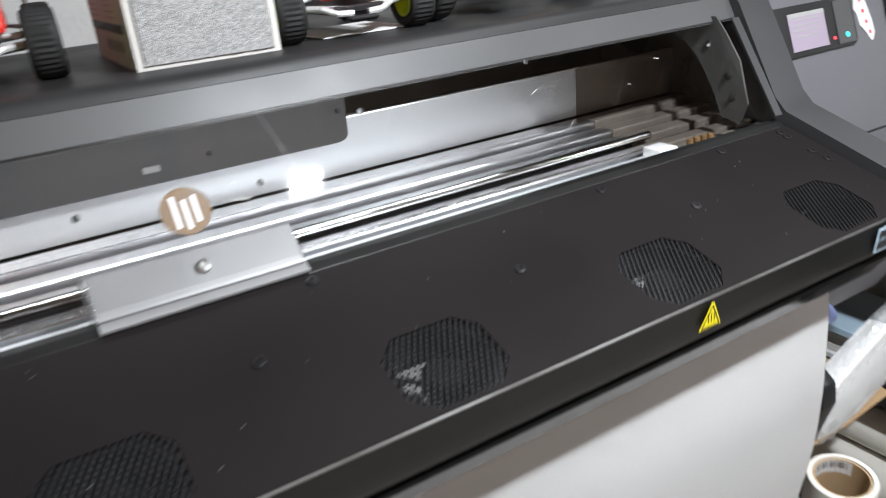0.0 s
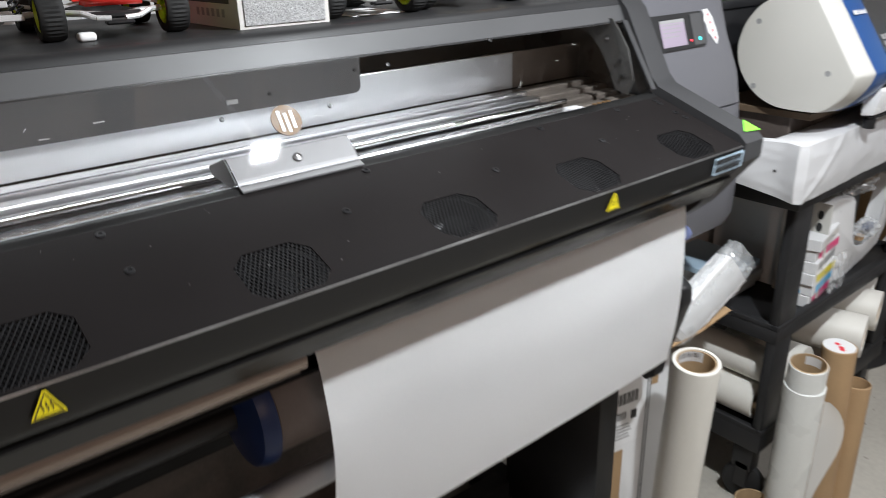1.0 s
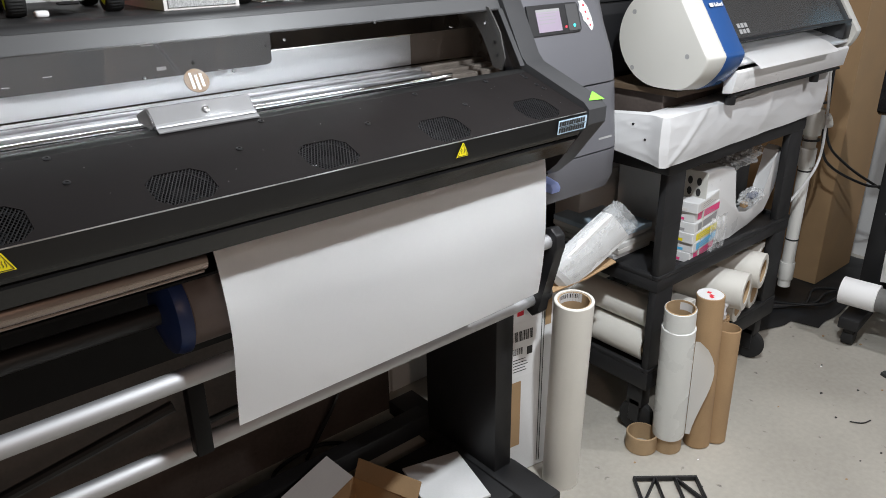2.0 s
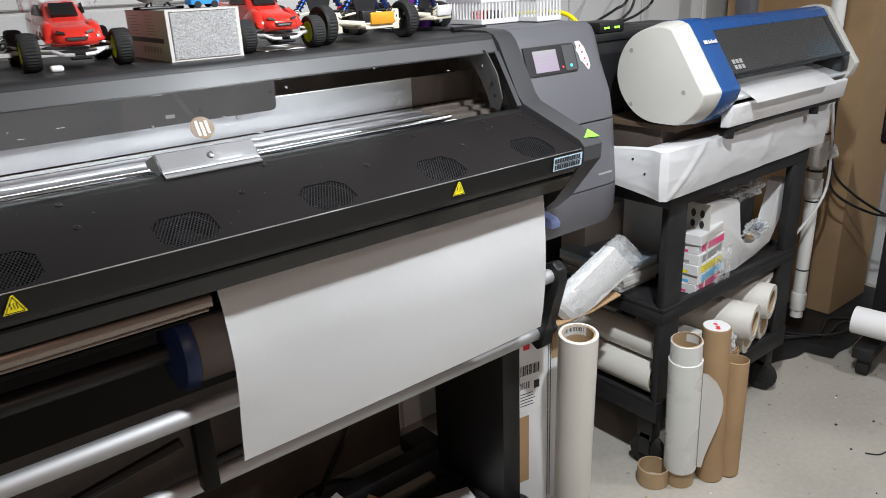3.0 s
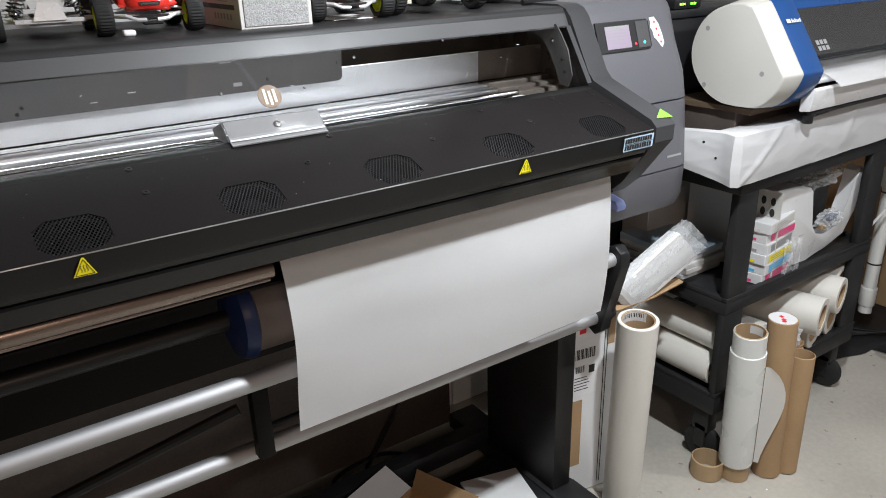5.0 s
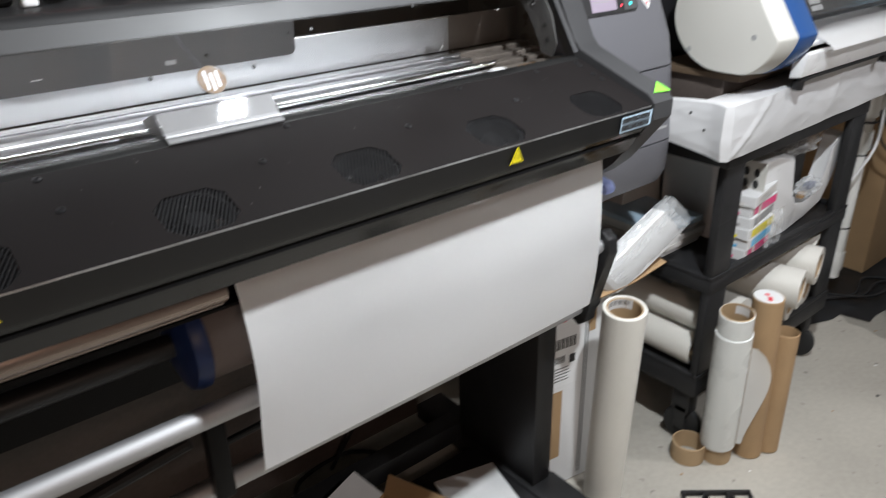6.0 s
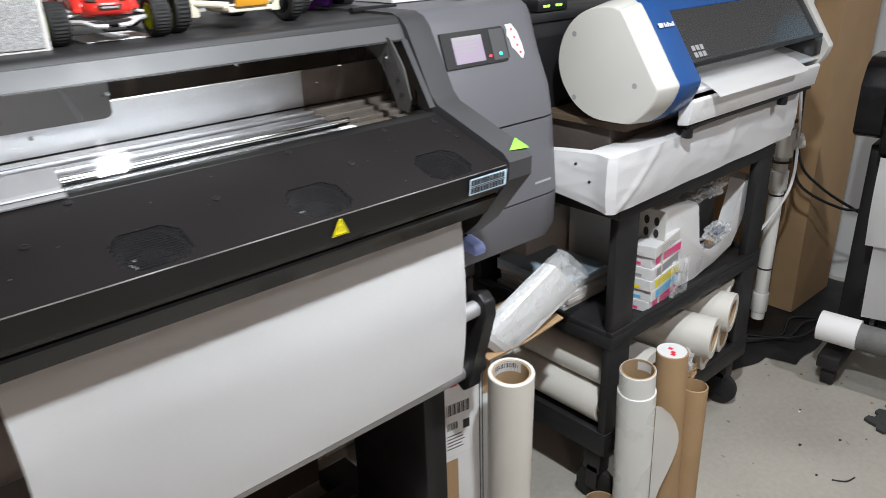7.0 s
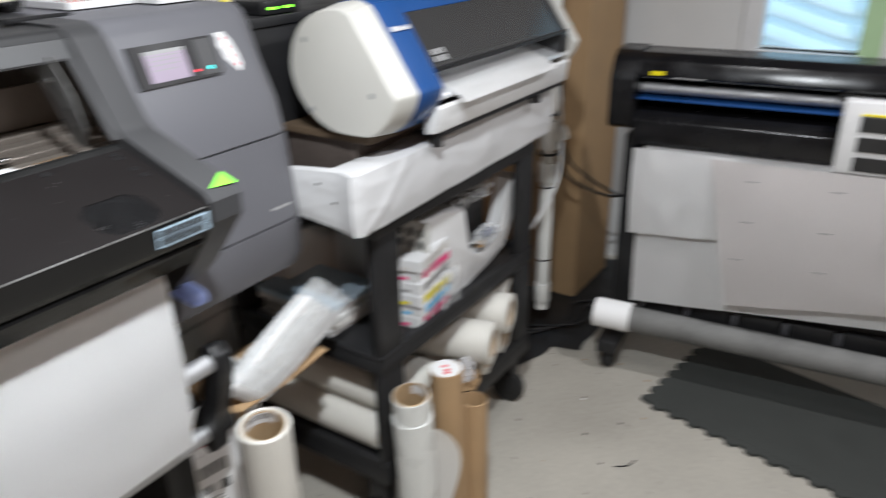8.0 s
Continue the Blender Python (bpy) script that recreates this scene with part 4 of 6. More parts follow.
def truck_shell(t, m, material):
    """A low truck body: nose, cabin with windows, rear deck, from cross sections."""
    m = m @ Matrix.Translation((0, 0.012, 0)) @ Matrix.Diagonal((0.80, 1, 1, 1))
    secs = []
    for y, hw, z0, z1, top in ((-0.034, 0.026, 0.042, 0.052, 0.7), (-0.026, 0.040, 0.036, 0.060, 0.8), (0.0, 0.050, 0.040, 0.068, 0.8), (0.035, 0.050, 0.046, 0.074, 0.75), (0.06, 0.050, 0.046, 0.096, 0.62), (0.075, 0.050, 0.046, 0.104, 0.6), (0.115, 0.052, 0.046, 0.102, 0.62), (0.14, 0.052, 0.046, 0.084, 0.8), (0.20, 0.050, 0.052, 0.086, 0.85), (0.215, 0.048, 0.056, 0.086, 0.85)):
        s = []
        for a, b in ((-1, 0), (-1, 0.45), (-top - 0.12, 0.8), (-top, 0.96), (-top * 0.5, 1.0), (top * 0.5, 1.0), (top, 0.96), (top + 0.12, 0.8), (1, 0.45), (1, 0)):
            s.append(m @ Vector((a * hw, y, (z0 + (z1 - z0) * b) * LOWER)))
        secs.append(s)
    bm = loft(secs)
    for sx in (-1, 1):
        ring_ = []
        for y, z0, z1 in ((-0.020, 0.042, 0.050), (-0.006, 0.042, 0.066), (0.012, 0.044, 0.073), (0.030, 0.046, 0.070), (0.046, 0.048, 0.062)):
            ring_.append([m @ Vector((sx * a, y, z * LOWER)) for a, z in ((0.034, z0), (0.034, z1), (0.044, z1 + 0.002), (0.054, z1 - 0.003), (0.057, z0 + 0.004), (0.054, z0))])
        loft(ring_, bm)
    body = part("body_shell", bm, material, t, "glossy red truck body shell")
    body.data.set_sharp_from_angle(angle=radians(62))
    W = lambda x, y, z: m @ Vector((x, y, z * LOWER))
    nrm = (m.to_3x3() @ Vector((0, -0.65, 0.75)))
    part("windscreen", flat([W(-0.026, 0.040, 0.0785), W(0.026, 0.040, 0.0785), W(0.024, 0.060, 0.0965), W(-0.024, 0.060, 0.0965)], 0.006, nrm), BLACK, body, "dark windscreen", smooth=False)
    for sx in (-1, 1):
        part("side_window", flat([W(sx * 0.0405, 0.058, 0.082), W(sx * 0.0395, 0.072, 0.098), W(sx * 0.0405, 0.110, 0.097), W(sx * 0.0445, 0.118, 0.082)], 0.004, m.to_3x3() @ Vector((sx, 0, 0.4))), BLACK, body, smooth=False)
        part("headlight", flat([W(sx * 0.020, -0.0318, 0.0535), W(sx * 0.036, -0.0275, 0.0565), W(sx * 0.034, -0.0268, 0.0605), W(sx * 0.020, -0.0308, 0.0570)], 0.0025, m.to_3x3() @ Vector((0, -1, 0.2))), INK, body, "dark narrow headlight decal", smooth=False)
    part("grille", flat([W(-0.018, -0.0350, 0.0445), W(0.018, -0.0350, 0.0445), W(0.021, -0.0342, 0.0500), W(-0.021, -0.0342, 0.0500)], 0.0015, m.to_3x3() @ Vector((0, -1, 0))), CHROME, body, "chrome grille decal", smooth=False)
    part("grille_slot", flat([W(-0.014, -0.0368, 0.0460), W(0.014, -0.0368, 0.0460), W(0.016, -0.0360, 0.0485), W(-0.016, -0.0360, 0.0485)], 0.0008, m.to_3x3() @ Vector((0, -1, 0))), BLACK, body, smooth=False)
    bm = box(-0.052, 0.052, 0.205, 0.235, 0.115, 0.119, 0.001, 1, m=m)
    for sx in (-1, 1):
        box(sx * 0.052 - 0.0015, sx * 0.052 + 0.0015, 0.195, 0.240, 0.088, 0.135, 0.001, 1, bm=bm, m=m)
        box(sx * 0.03 - 0.002, sx * 0.03 + 0.002, 0.205, 0.220, 0.080, 0.116, bm=bm, m=m)
    part("rear_wing", bm, material, t, "red rear wing", smooth=False)


def red_truck(x, y, turn, label):
    m = pose(x, y, TOP, 0, 0, turn)
    t = thing("toy_truck", (x, y, TOP), label, "toy car", "toy cars on the printer")
    car_frame(t, m, 0.070, 0.17, 0.030, 0.028, LIME, SILVER, BLACK)
    truck_shell(t, m, RED)
    for sx in (-1, 1):
        pts = [m @ Vector((sx * a_, y_, z_)) for a_, y_, z_ in ((0.054, -0.004, 0.031), (0.038, -0.016, 0.030), (0.024, -0.022, 0.024), (0.008, -0.024, 0.023))]
        bm = bmesh.new()
        for p0, p1 in zip(pts, pts[1:]):
            rod(p0, p1, 0.0032, 8, bm=bm)
        tagged(part("front_arm", bm, SILVER, t, "bent polished front arm"))
    part("bumper", box(-0.016, 0.016, -0.034, -0.020, 0.016, 0.021, 0.002, 1, m=m), BLACK, t, "small black front bumper")
    return m, t


m1, t1 = red_truck(0.1135, 0.285, -4, "red toy truck with lime rims under a clear bag")
# crumpled clear bag over the first truck
bm = bmesh.new()
bmesh.ops.create_icosphere(bm, subdivisions=4, radius=1)
for v in bm.verts:
    n = noise.noise(v.co * 3.1) * 0.22 + noise.noise(v.co * 8) * 0.08
    v.co = Vector((0.128 + v.co.x * 0.060 * (1 + n), 0.42 + v.co.y * 0.055 * (1 + n), 1.425 + max(v.co.z, -0.3) * 0.050 * (1 + n)))
tagged(part("plastic_bag", bm, CLEAR_SHELL, None, at=(0.128, 0.42, 1.40)), "crumpled clear plastic bag resting on a toy truck", "bag")
red_truck(0.463, 0.250, -2, "red toy truck with lime rims and dark windows")


def buggy(x, y, turn, half, long, r, w, rim, arm, chassis, label, plate=None):
    m = pose(x, y, TOP, 0, 0, turn)
    t = thing("toy_buggy", (x, y, TOP), label, "toy car", "toy cars on the printer")
    car_frame(t, m, half, long, r, w, rim, arm, chassis)
    W = lambda a, b, c: m @ Vector((a, b, c))
    nrm = m.to_3x3() @ Vector((0, -1, 0))
    for yy in (0.0, long):
        part("shock_tower", flat([W(-0.034, yy, r * 2.5), W(-0.020, yy, r * 2.7), W(-0.008, yy, r * 2.3), W(0.008, yy, r * 2.3), W(0.020, yy, r * 2.7), W(0.034, yy, r * 2.5), W(0.018, yy, r * 1.1), W(-0.018, yy, r * 1.1)], 0.004, nrm), chassis if plate is None else BLACK, t, "shock tower plate", smooth=False)
        for sx in (-1, 1):
            shock(t, W(sx * 0.028, yy - 0.007, r * 2.55), W(sx * (half - 0.026), yy - 0.007, r * 1.0), 0.007, SHOCK_BLUE if plate else SILVER)
    part("gearbox", box(-0.018, 0.018, -0.018, 0.03, r * 0.8, r * 1.6, 0.003, m=m), BLACK, t)
    part("battery", box(-0.022, 0.022, 0.06, long - 0.04, r * 0.9, r * 1.6, 0.003, m=m), BLACK, t)
    if plate:
        part("front_plate", box(-0.030, 0.030, -0.062, -0.056, 0.034, 0.058, 0.003, m=m), plate, t, "gold-orange front plate")
        part("nose", box(-0.040, 0.040, -0.056, 0.02, 0.026, 0.034, 0.003, m=m), BONE, t)
        for sx in (-1, 1):
            bm = rod(W(sx * 0.03, -0.04, 0.036), W(sx * (half - 0.02), 0, 0.042), 0.0055, 10)
            box(sx * (half - 0.03) - 0.008, sx * (half - 0.03) + 0.008, -0.012, 0.012, 0.02, 0.06, 0.002, bm=bm, m=m)
            part("steering_knuckle", bm, BONE, t)
    else:
        for a0, a1, z0 in ((-0.036, 0.036, r * 1.35), (-0.05, 0.05, r * 0.85)):
            part("brace_plate", box(a0, a1, -0.030, -0.022, z0, z0 + 0.007, 0.001, 1, m=m), SILVER, t, "silver brace plate", smooth=False)
        part("skid_plate", flat([W(-0.014, -0.026, r * 1.9), W(0.014, -0.026, r * 1.9), W(0.024, -0.030, r * 1.0), W(-0.024, -0.030, r * 1.0)], 0.003, nrm), SILVER, t, smooth=False)
    wire("wiring", [W(-0.01, 0.02, r * 1.7), W(0.012, 0.05, r * 2.0), W(-0.004, 0.09, r * 1.7)], 0.0022, RED_PRINT, "thin red wire", parent=t)


buggy(-0.030, 0.318, -4, 0.076, 0.17, 0.030, 0.024, LIME, SILVER, SILVER, "stripped silver toy buggy with lime rims")
buggy(0.672, 0.275, 3, 0.103, 0.17, 0.038, 0.026, BLACK, BONE, BONE, "stripped toy buggy with white arms and orange plate", plate=ORANGE)
buggy(0.92, 0.40, 20, 0.075, 0.17, 0.032, 0.024, BLACK, BLACK, SILVER, "stripped dark toy buggy with a white plate", plate=WHITE)

# carton with a foam block
carton = thing("carton", (0.31, 0.30, TOP), "printed carton with a speckled grey foam block inside", "box")
part("carton_wall", box(0.244, 0.250, 0.222, 0.43, TOP, TOP + 0.084), CARTON_GREY, carton, "pale printed cardboard side", smooth=False)
part("carton_wall", box(0.368, 0.374, 0.222, 0.43, TOP, TOP + 0.084), CARTON_GREY, carton, smooth=False)
part("carton_wall", box(0.250, 0.368, 0.222, 0.43, TOP + 0.081, TOP + 0.084), CARTON_GREY, carton, smooth=False)
part("carton_wall", box(0.250, 0.368, 0.222, 0.43, TOP, TOP + 0.003), CARTON_GREY, carton, smooth=False)
bm = box(0.251, 0.367, 0.220, 0.42, TOP + 0.004, TOP + 0.080)
bmesh.ops.subdivide_edges(bm, edges=bm.edges, cuts=18, use_grid_fill=True)
for v in bm.verts:
    v.co += Vector((0, 1, 0)) * 0.0012 * noise.noise(v.co * 240)
part("foam_block", bm, FOAM, carton, "rough speckled grey foam block")
son = frame_on((0.2438, 0.33, TOP + 0.042), (0, -1, 0), (0, 0, 1))
bm = bmesh.new()
random.seed(5)
for k in range(7):
    decal(son, -0.085, -0.02 - 0.02 * random.random(), 0.032 - k * 0.0052, 0.0332 - k * 0.0052, 0.0004, 0.0002, bm)
    decal(son, 0.005, 0.06 - 0.02 * random.random(), 0.032 - k * 0.0052, 0.0332 - k * 0.0052, 0.0004, 0.0002, bm)
part("carton_text", bm, PRINT_GREY, carton, "lines of tiny grey print", smooth=False)
part("carton_band", decal(son, -0.09, 0.085, -0.012, -0.004, 0.0004, 0.0002), INK, carton, "dark printed band", smooth=False)
bm = bmesh.new()
for k in range(6):
    decal(son, -0.02 + k * 0.016, -0.012 + k * 0.016, -0.029, -0.019, 0.0004, 0.0002, bm)
part("carton_icons", bm, PRINT_GREY, carton, "row of small grey icons", smooth=False)
# small blue van and a dark model on the carton
van = thing("toy_van", (0.325, 0.26, TOP + 0.084), "small bright blue toy van on a carton", "toy car")
part("van_body", prism([(0.245, TOP + 0.090), (0.245, TOP + 0.103), (0.250, TOP + 0.114), (0.272, TOP + 0.114), (0.275, TOP + 0.103), (0.275, TOP + 0.090)], 0.300, 0.352, 0.002), SKY_BLUE, van)
part("van_windows", box(0.304, 0.344, 0.2448, 0.2752, TOP + 0.104, TOP + 0.110), BLACK, van, smooth=False)
for x in (0.312, 0.342):
    for y in (0.2465, 0.2735):
        part("van_wheel", rod((x, y - 0.003, TOP + 0.090), (x, y + 0.003, TOP + 0.090), 0.006, 14), RUBBER, van)
heli = thing("model_helicopter", (0.275, 0.30, TOP + 0.084), "small dark model helicopter on landing skids", "toy")
bm = bmesh.new()
bmesh.ops.create_uvsphere(bm, u_segments=20, v_segments=12, radius=1, matrix=Matrix.Translation((0.262, 0.30, TOP + 0.115)) @ Matrix.Diagonal((0.045, 0.022, 0.022, 1)))
part("fuselage", bm, SILVER, heli)
for y in (0.282, 0.318):
    part("skid", rod((0.225, y, TOP + 0.087), (0.30, y, TOP + 0.087), 0.0025, 8), BLACK, heli)
    part("strut", rod((0.245, y, TOP + 0.087), (0.25, 0.30, TOP + 0.10), 0.002, 8), BLACK, heli)
    part("strut", rod((0.28, y, TOP + 0.087), (0.275, 0.30, TOP + 0.10), 0.002, 8), BLACK, heli)
# loose odds and ends on top
tagged(part("crumpled_tissue", box(0.062, 0.082, 0.252, 0.268, TOP, TOP + 0.010, 0.004, 3), PAPER, None, at=(0.07, 0.26, TOP)), "small crumpled white scrap on the printer top", "paper scrap")
tagged(part("paper_slip", box(0.43, 0.53, 0.25, 0.36, TOP + 0.0005, TOP + 0.0015, m=pose(0, 0, 0, 0, 0, 0)), PAPER, None, at=(0.48, 0.3, TOP)), "small white paper slip under a toy truck", "paper", )
cup = thing("purple_cup", (0.955, 0.47, TOP), "purple plastic cup among toy parts", "cup")
part("cup_wall", lathe([(0.0004, 0.002), (0.034, 0.002), (0.042, 0.10), (0.045, 0.10), (0.037, 0.0), (0.0004, 0.0)], 28, Matrix.Translation((0.955, 0.47, TOP))), PURPLE, cup)
tagged(part("tool", rod((0.90, 0.27, TOP + 0.006), (1.02, 0.29, TOP + 0.006), 0.006, 10, 0.003), BLACK, None, at=(0.95, 0.28, TOP)), "black hand tool lying on the printer top", "tool")


def basket(x0, x1, y0, y1, label):
    b = thing("basket", ((x0 + x1) / 2, (y0 + y1) / 2, 1.322), label, "basket", "small white baskets")
    z0, z1 = 1.322, 1.382
    part("basket_base", box(x0 + 0.004, x1 - 0.004, y0 + 0.004, y1 - 0.004, z0, z0 + 0.004), WHITE, b, smooth=False)
    for xa, xb, ya, yb in ((x0 - 0.003, x1 + 0.003, y0 - 0.003, y0 + 0.001), (x0 - 0.003, x1 + 0.003, y1 - 0.001, y1 + 0.003), (x0 - 0.003, x0 + 0.001, y0, y1), (x1 - 0.001, x1 + 0.003, y0, y1)):
        part("rim", box(xa, xb, ya, yb, z1 - 0.010, z1, 0.001, 1), WHITE, b, smooth=False)
        part("lower_band", box(xa, xb, ya, yb, z0, z0 + 0.012, 0.001, 1), WHITE, b, smooth=False)
    nx = int((x1 - x0) / 0.011)
    ny = int((y1 - y0) / 0.011)
    for y in (y0, y1):
        for k in range(nx + 1):
            x = x0 + (x1 - x0) * k / nx
            part("slat", box(x - 0.0026, x + 0.0026, y - 0.001, y + 0.001, z0 + 0.010, z1 - 0.008), WHITE, b, smooth=False)
    for x in (x0, x1):
        for k in range(ny + 1):
            y = y0 + (y1 - y0) * k / ny
            part("slat", box(x - 0.001, x + 0.001, y - 0.0026, y + 0.0026, z0 + 0.010, z1 - 0.008), WHITE, b, smooth=False)
    return b


basket(1.045, 1.165, 0.33, 0.46, "small slotted white plastic basket with red parts")
basket(1.175, 1.255, 0.27, 0.36, "small slotted white plastic basket")
for k, (x, y) in enumerate(((1.08, 0.38), (1.12, 0.41), (1.11, 0.36))):
    tagged(part("toy_part", box(x - 0.02, x + 0.02, y - 0.01, y + 0.01, 1.327, 1.352, 0.003), RED if k < 2 else BLACK, None, at=(x, y, 1.327)), "small plastic toy part lying in a basket", "toy part", "toy parts")

# cable round the module's corner
wire("yellow_cable", [(1.30, 0.50, 1.33), (1.322, 0.33, 1.335), (1.332, 0.27, 1.30), (1.328, 0.25, 1.25), (1.33, 0.30, 1.19)], 0.006, YELLOW, "yellow cable looped over the printer's corner")

# ---------------------------------------------------------------- utility cart and what it holds
CX0, CX1, CY0, CY1 = 1.415, 2.165, 0.015, 0.50
cart = thing("utility_cart", (1.79, 0.25, 0.0), "black three-tier plastic utility cart on casters", "cart")
for z0, z1, nm in ((0.835, 0.885, "top_shelf"), (0.495, 0.545, "middle_shelf"), (0.175, 0.245, "bottom_shelf")):
    bm = box(CX0, CX1, CY0, CY1, z0, z1 - 0.012, 0.006)
    part(nm, bm, MATTE_BLACK, cart, "black moulded shelf")
    for xa, xb, ya, yb in ((CX0, CX1, CY0, CY0 + 0.018), (CX0, CX1, CY1 - 0.018, CY1), (CX0, CX0 + 0.018, CY0 + 0.018, CY1 - 0.018), (CX1 - 0.018, CX1, CY0 + 0.018, CY1 - 0.018)):
        part("shelf_rim", box(xa, xb, ya, yb, z1 - 0.013, z1, 0.003), MATTE_BLACK, cart)
for x in (CX0 + 0.003, CX1 - 0.088):
    for y in (CY0 + 0.003, CY1 - 0.030):
        for z0, z1 in ((0.24, 0.50), (0.54, 0.84)):
            part("post", prism([(y, z0), (y + 0.026, z0), (y + 0.024, (z0 + z1) / 2), (y + 0.026, z1), (y, z1), (y + 0.002, (z0 + z1) / 2)], x, x + 0.085, 0.005), MATTE_BLACK, cart, "broad flat black post")
        c = Vector((x + 0.03, y + 0.04, 0.055))
        fork = part("caster_fork", box(c.x - 0.022, c.x + 0.022, c.y - 0.025, c.y + 0.030, 0.10, 0.176, 0.004), MATTE_BLACK, cart)
        for sx in (-1, 1):
            part("fork_cheek", box(c.x + sx * 0.020 - 0.002, c.x + sx * 0.020 + 0.002, c.y - 0.018, c.y + 0.018, 0.045, 0.12, 0.001, 1), MATTE_BLACK, fork)
        part("caster_wheel", lathe([(0.012, -0.013), (0.044, -0.014), (0.053, -0.010), (0.055, 0.0), (0.053, 0.010), (0.044, 0.014), (0.012, 0.013)], 28, Matrix.Translation(c) @ pose(0, 0, 0, 0, 90, 12)), RUBBER, cart, "grey-edged rubber caster wheel")

# white sheet wrapped round the cart's top, sagging and folded
bm = bmesh.new()
secs = []
NU = 150
for i in range(NU + 1):
    u = i / NU
    row = []
    for j in range(25):
        v = j / 24
        if u < 0.28:
            q = u / 0.28
            x, y = 1.338 - 0.03 * (1 - q) * (1 - v), 0.30 - 0.315 * q
        else:
            q = (u - 0.28) / 0.72
            x, y = 1.342 + (2.210 - 1.342) * q, -0.016 + 0.015 * q
        corner = math.exp(-((u - 0.28) / 0.03) ** 2)
        zt = 1.004 + 0.026 * max(0, (u - 0.28) / 0.72) + 0.005 * math.sin(u * 9) - 0.030 * (1 - min(1, u / 0.25))
        zb = 0.880 + 0.008 * max(0, (u - 0.28) / 0.72) + (0.05 * (1 - u / 0.28) if u < 0.28 else 0)
        z = zb + (zt - zb) * v
        n = noise.noise(Vector((u * 9, v * 1.8, 1.3)))
        n2 = noise.noise(Vector((u * 26 + v * 5, v * 4 - u * 6, 4.1)))
        ridge = (1 - abs(noise.noise(Vector((u * 7 + v * 2.2, v * 2.0 - u * 3, 8.2))))) ** 5 + 0.4 * (1 - abs(noise.noise(Vector((u * 11 - v * 2.5, v * 1.5, 2.7))))) ** 7
        fold = 0.0035 * n + 0.0004 * n2 + 0.0016 * ridge
        out = 0.006 * math.sin(v * math.pi) + fold
        diag = 0.0035 * math.exp(-((u - 0.285 - 0.13 * v) / 0.012) ** 2) + 0.005 * math.exp(-((u - 0.66 - 0.05 * v) / 0.014) ** 2) * v
        if u < 0.28:
            x -= out + corner * 0.01
        else:
            y -= out + diag
        row.append(bm.verts.new((x, y, z)))
    # top edge turned in over the shelf
    a = row[-1].co
    if u < 0.28:
        row.append(bm.verts.new((a.x + 0.012, a.y + 0.004, a.z + 0.004)))
        row.append(bm.verts.new((a.x + 0.05, a.y + 0.012, a.z - 0.010)))
    else:
        row.append(bm.verts.new((a.x, a.y + 0.012, a.z + 0.004)))
        row.append(bm.verts.new((a.x, a.y + 0.09, a.z - 0.006)))
    secs.append(row)
for a, b in zip(secs, secs[1:]):
    for j in range(len(a) - 1):
        bm.faces.new((a[j], a[j + 1], b[j + 1], b[j]))
bmesh.ops.recalc_face_normals(bm, faces=bm.faces)
bmesh.ops.solidify(bm, geom=list(bm.faces), thickness=0.0012)
wrap = part("sheet_wrap", bm, VINYL, None, at=(1.77, 0.0, 0.89))
tagged(wrap, "creased white vinyl sheet wrapped round the cart's top", "plastic sheet")
for y, z in ((0.080, 0.978), (0.041, 0.945)):
    part("eyelet", rod((1.3330, y, z), (1.3285, y, z), 0.0032, 12), INK, wrap, "small black hole", smooth=False)
tagged(part("wooden_board", box(1.435, 2.17, 0.03, 0.52, 1.036, 1.051, 0.001, 1), surf("dull_plywood", (0.10, 0.068, 0.042), 0.7, var=0.2, scale=20), None, at=(1.77, 0.25, 1.036), smooth=False), "thin plywood board under the desktop printer", "board")
tagged(part("board_block", box(1.45, 2.15, 0.08, 0.50, 0.886, 1.036, 0.002, 1), DARK_INFILL, None, at=(1.77, 0.25, 0.886), smooth=False), "dark brown carton block carrying a plywood board", "box")

# ---------------------------------------------------------------- desktop printer-cutter on the cart
desk = thing("desktop_printer", (1.83, 0.08, 1.03), "white and blue desktop printer with a smoked lid", "printer")
CAP = [(0.209, 1.182), (0.205, 1.215), (0.192, 1.248), (0.170, 1.276), (0.140, 1.295), (0.105, 1.306), (0.068, 1.309), (0.048, 1.303), (0.030, 1.288), (-0.050, 1.168), (-0.064, 1.148), (-0.066, 1.136), (-0.055, 1.108), (-0.035, 1.082), (-0.010, 1.062), (0.015, 1.055), (0.085, 1.055), (0.125, 1.066), (0.160, 1.088), (0.188, 1.120), (0.203, 1.150)]


def scaled(profile, f, c=(0.07, 1.18)):
    return [(c[0] + (y - c[0]) * f, c[1] + (z - c[1]) * f) for y, z in profile]


def rounded(profile, steps=4):
    """A closed profile run through its points in smooth curves."""
    out, n = [], len(profile)
    for i in range(n):
        p = [Vector(profile[(i + k) % n]) for k in (-1, 0, 1, 2)]
        for j in range(steps):
            t = j / steps
            q = 0.5 * (2 * p[1] + (p[2] - p[0]) * t + (2 * p[0] - 5 * p[1] + 4 * p[2] - p[3]) * t * t + (3 * p[1] - p[0] - 3 * p[2] + p[3]) * t ** 3)
            out.append((q.x, q.y))
    return out


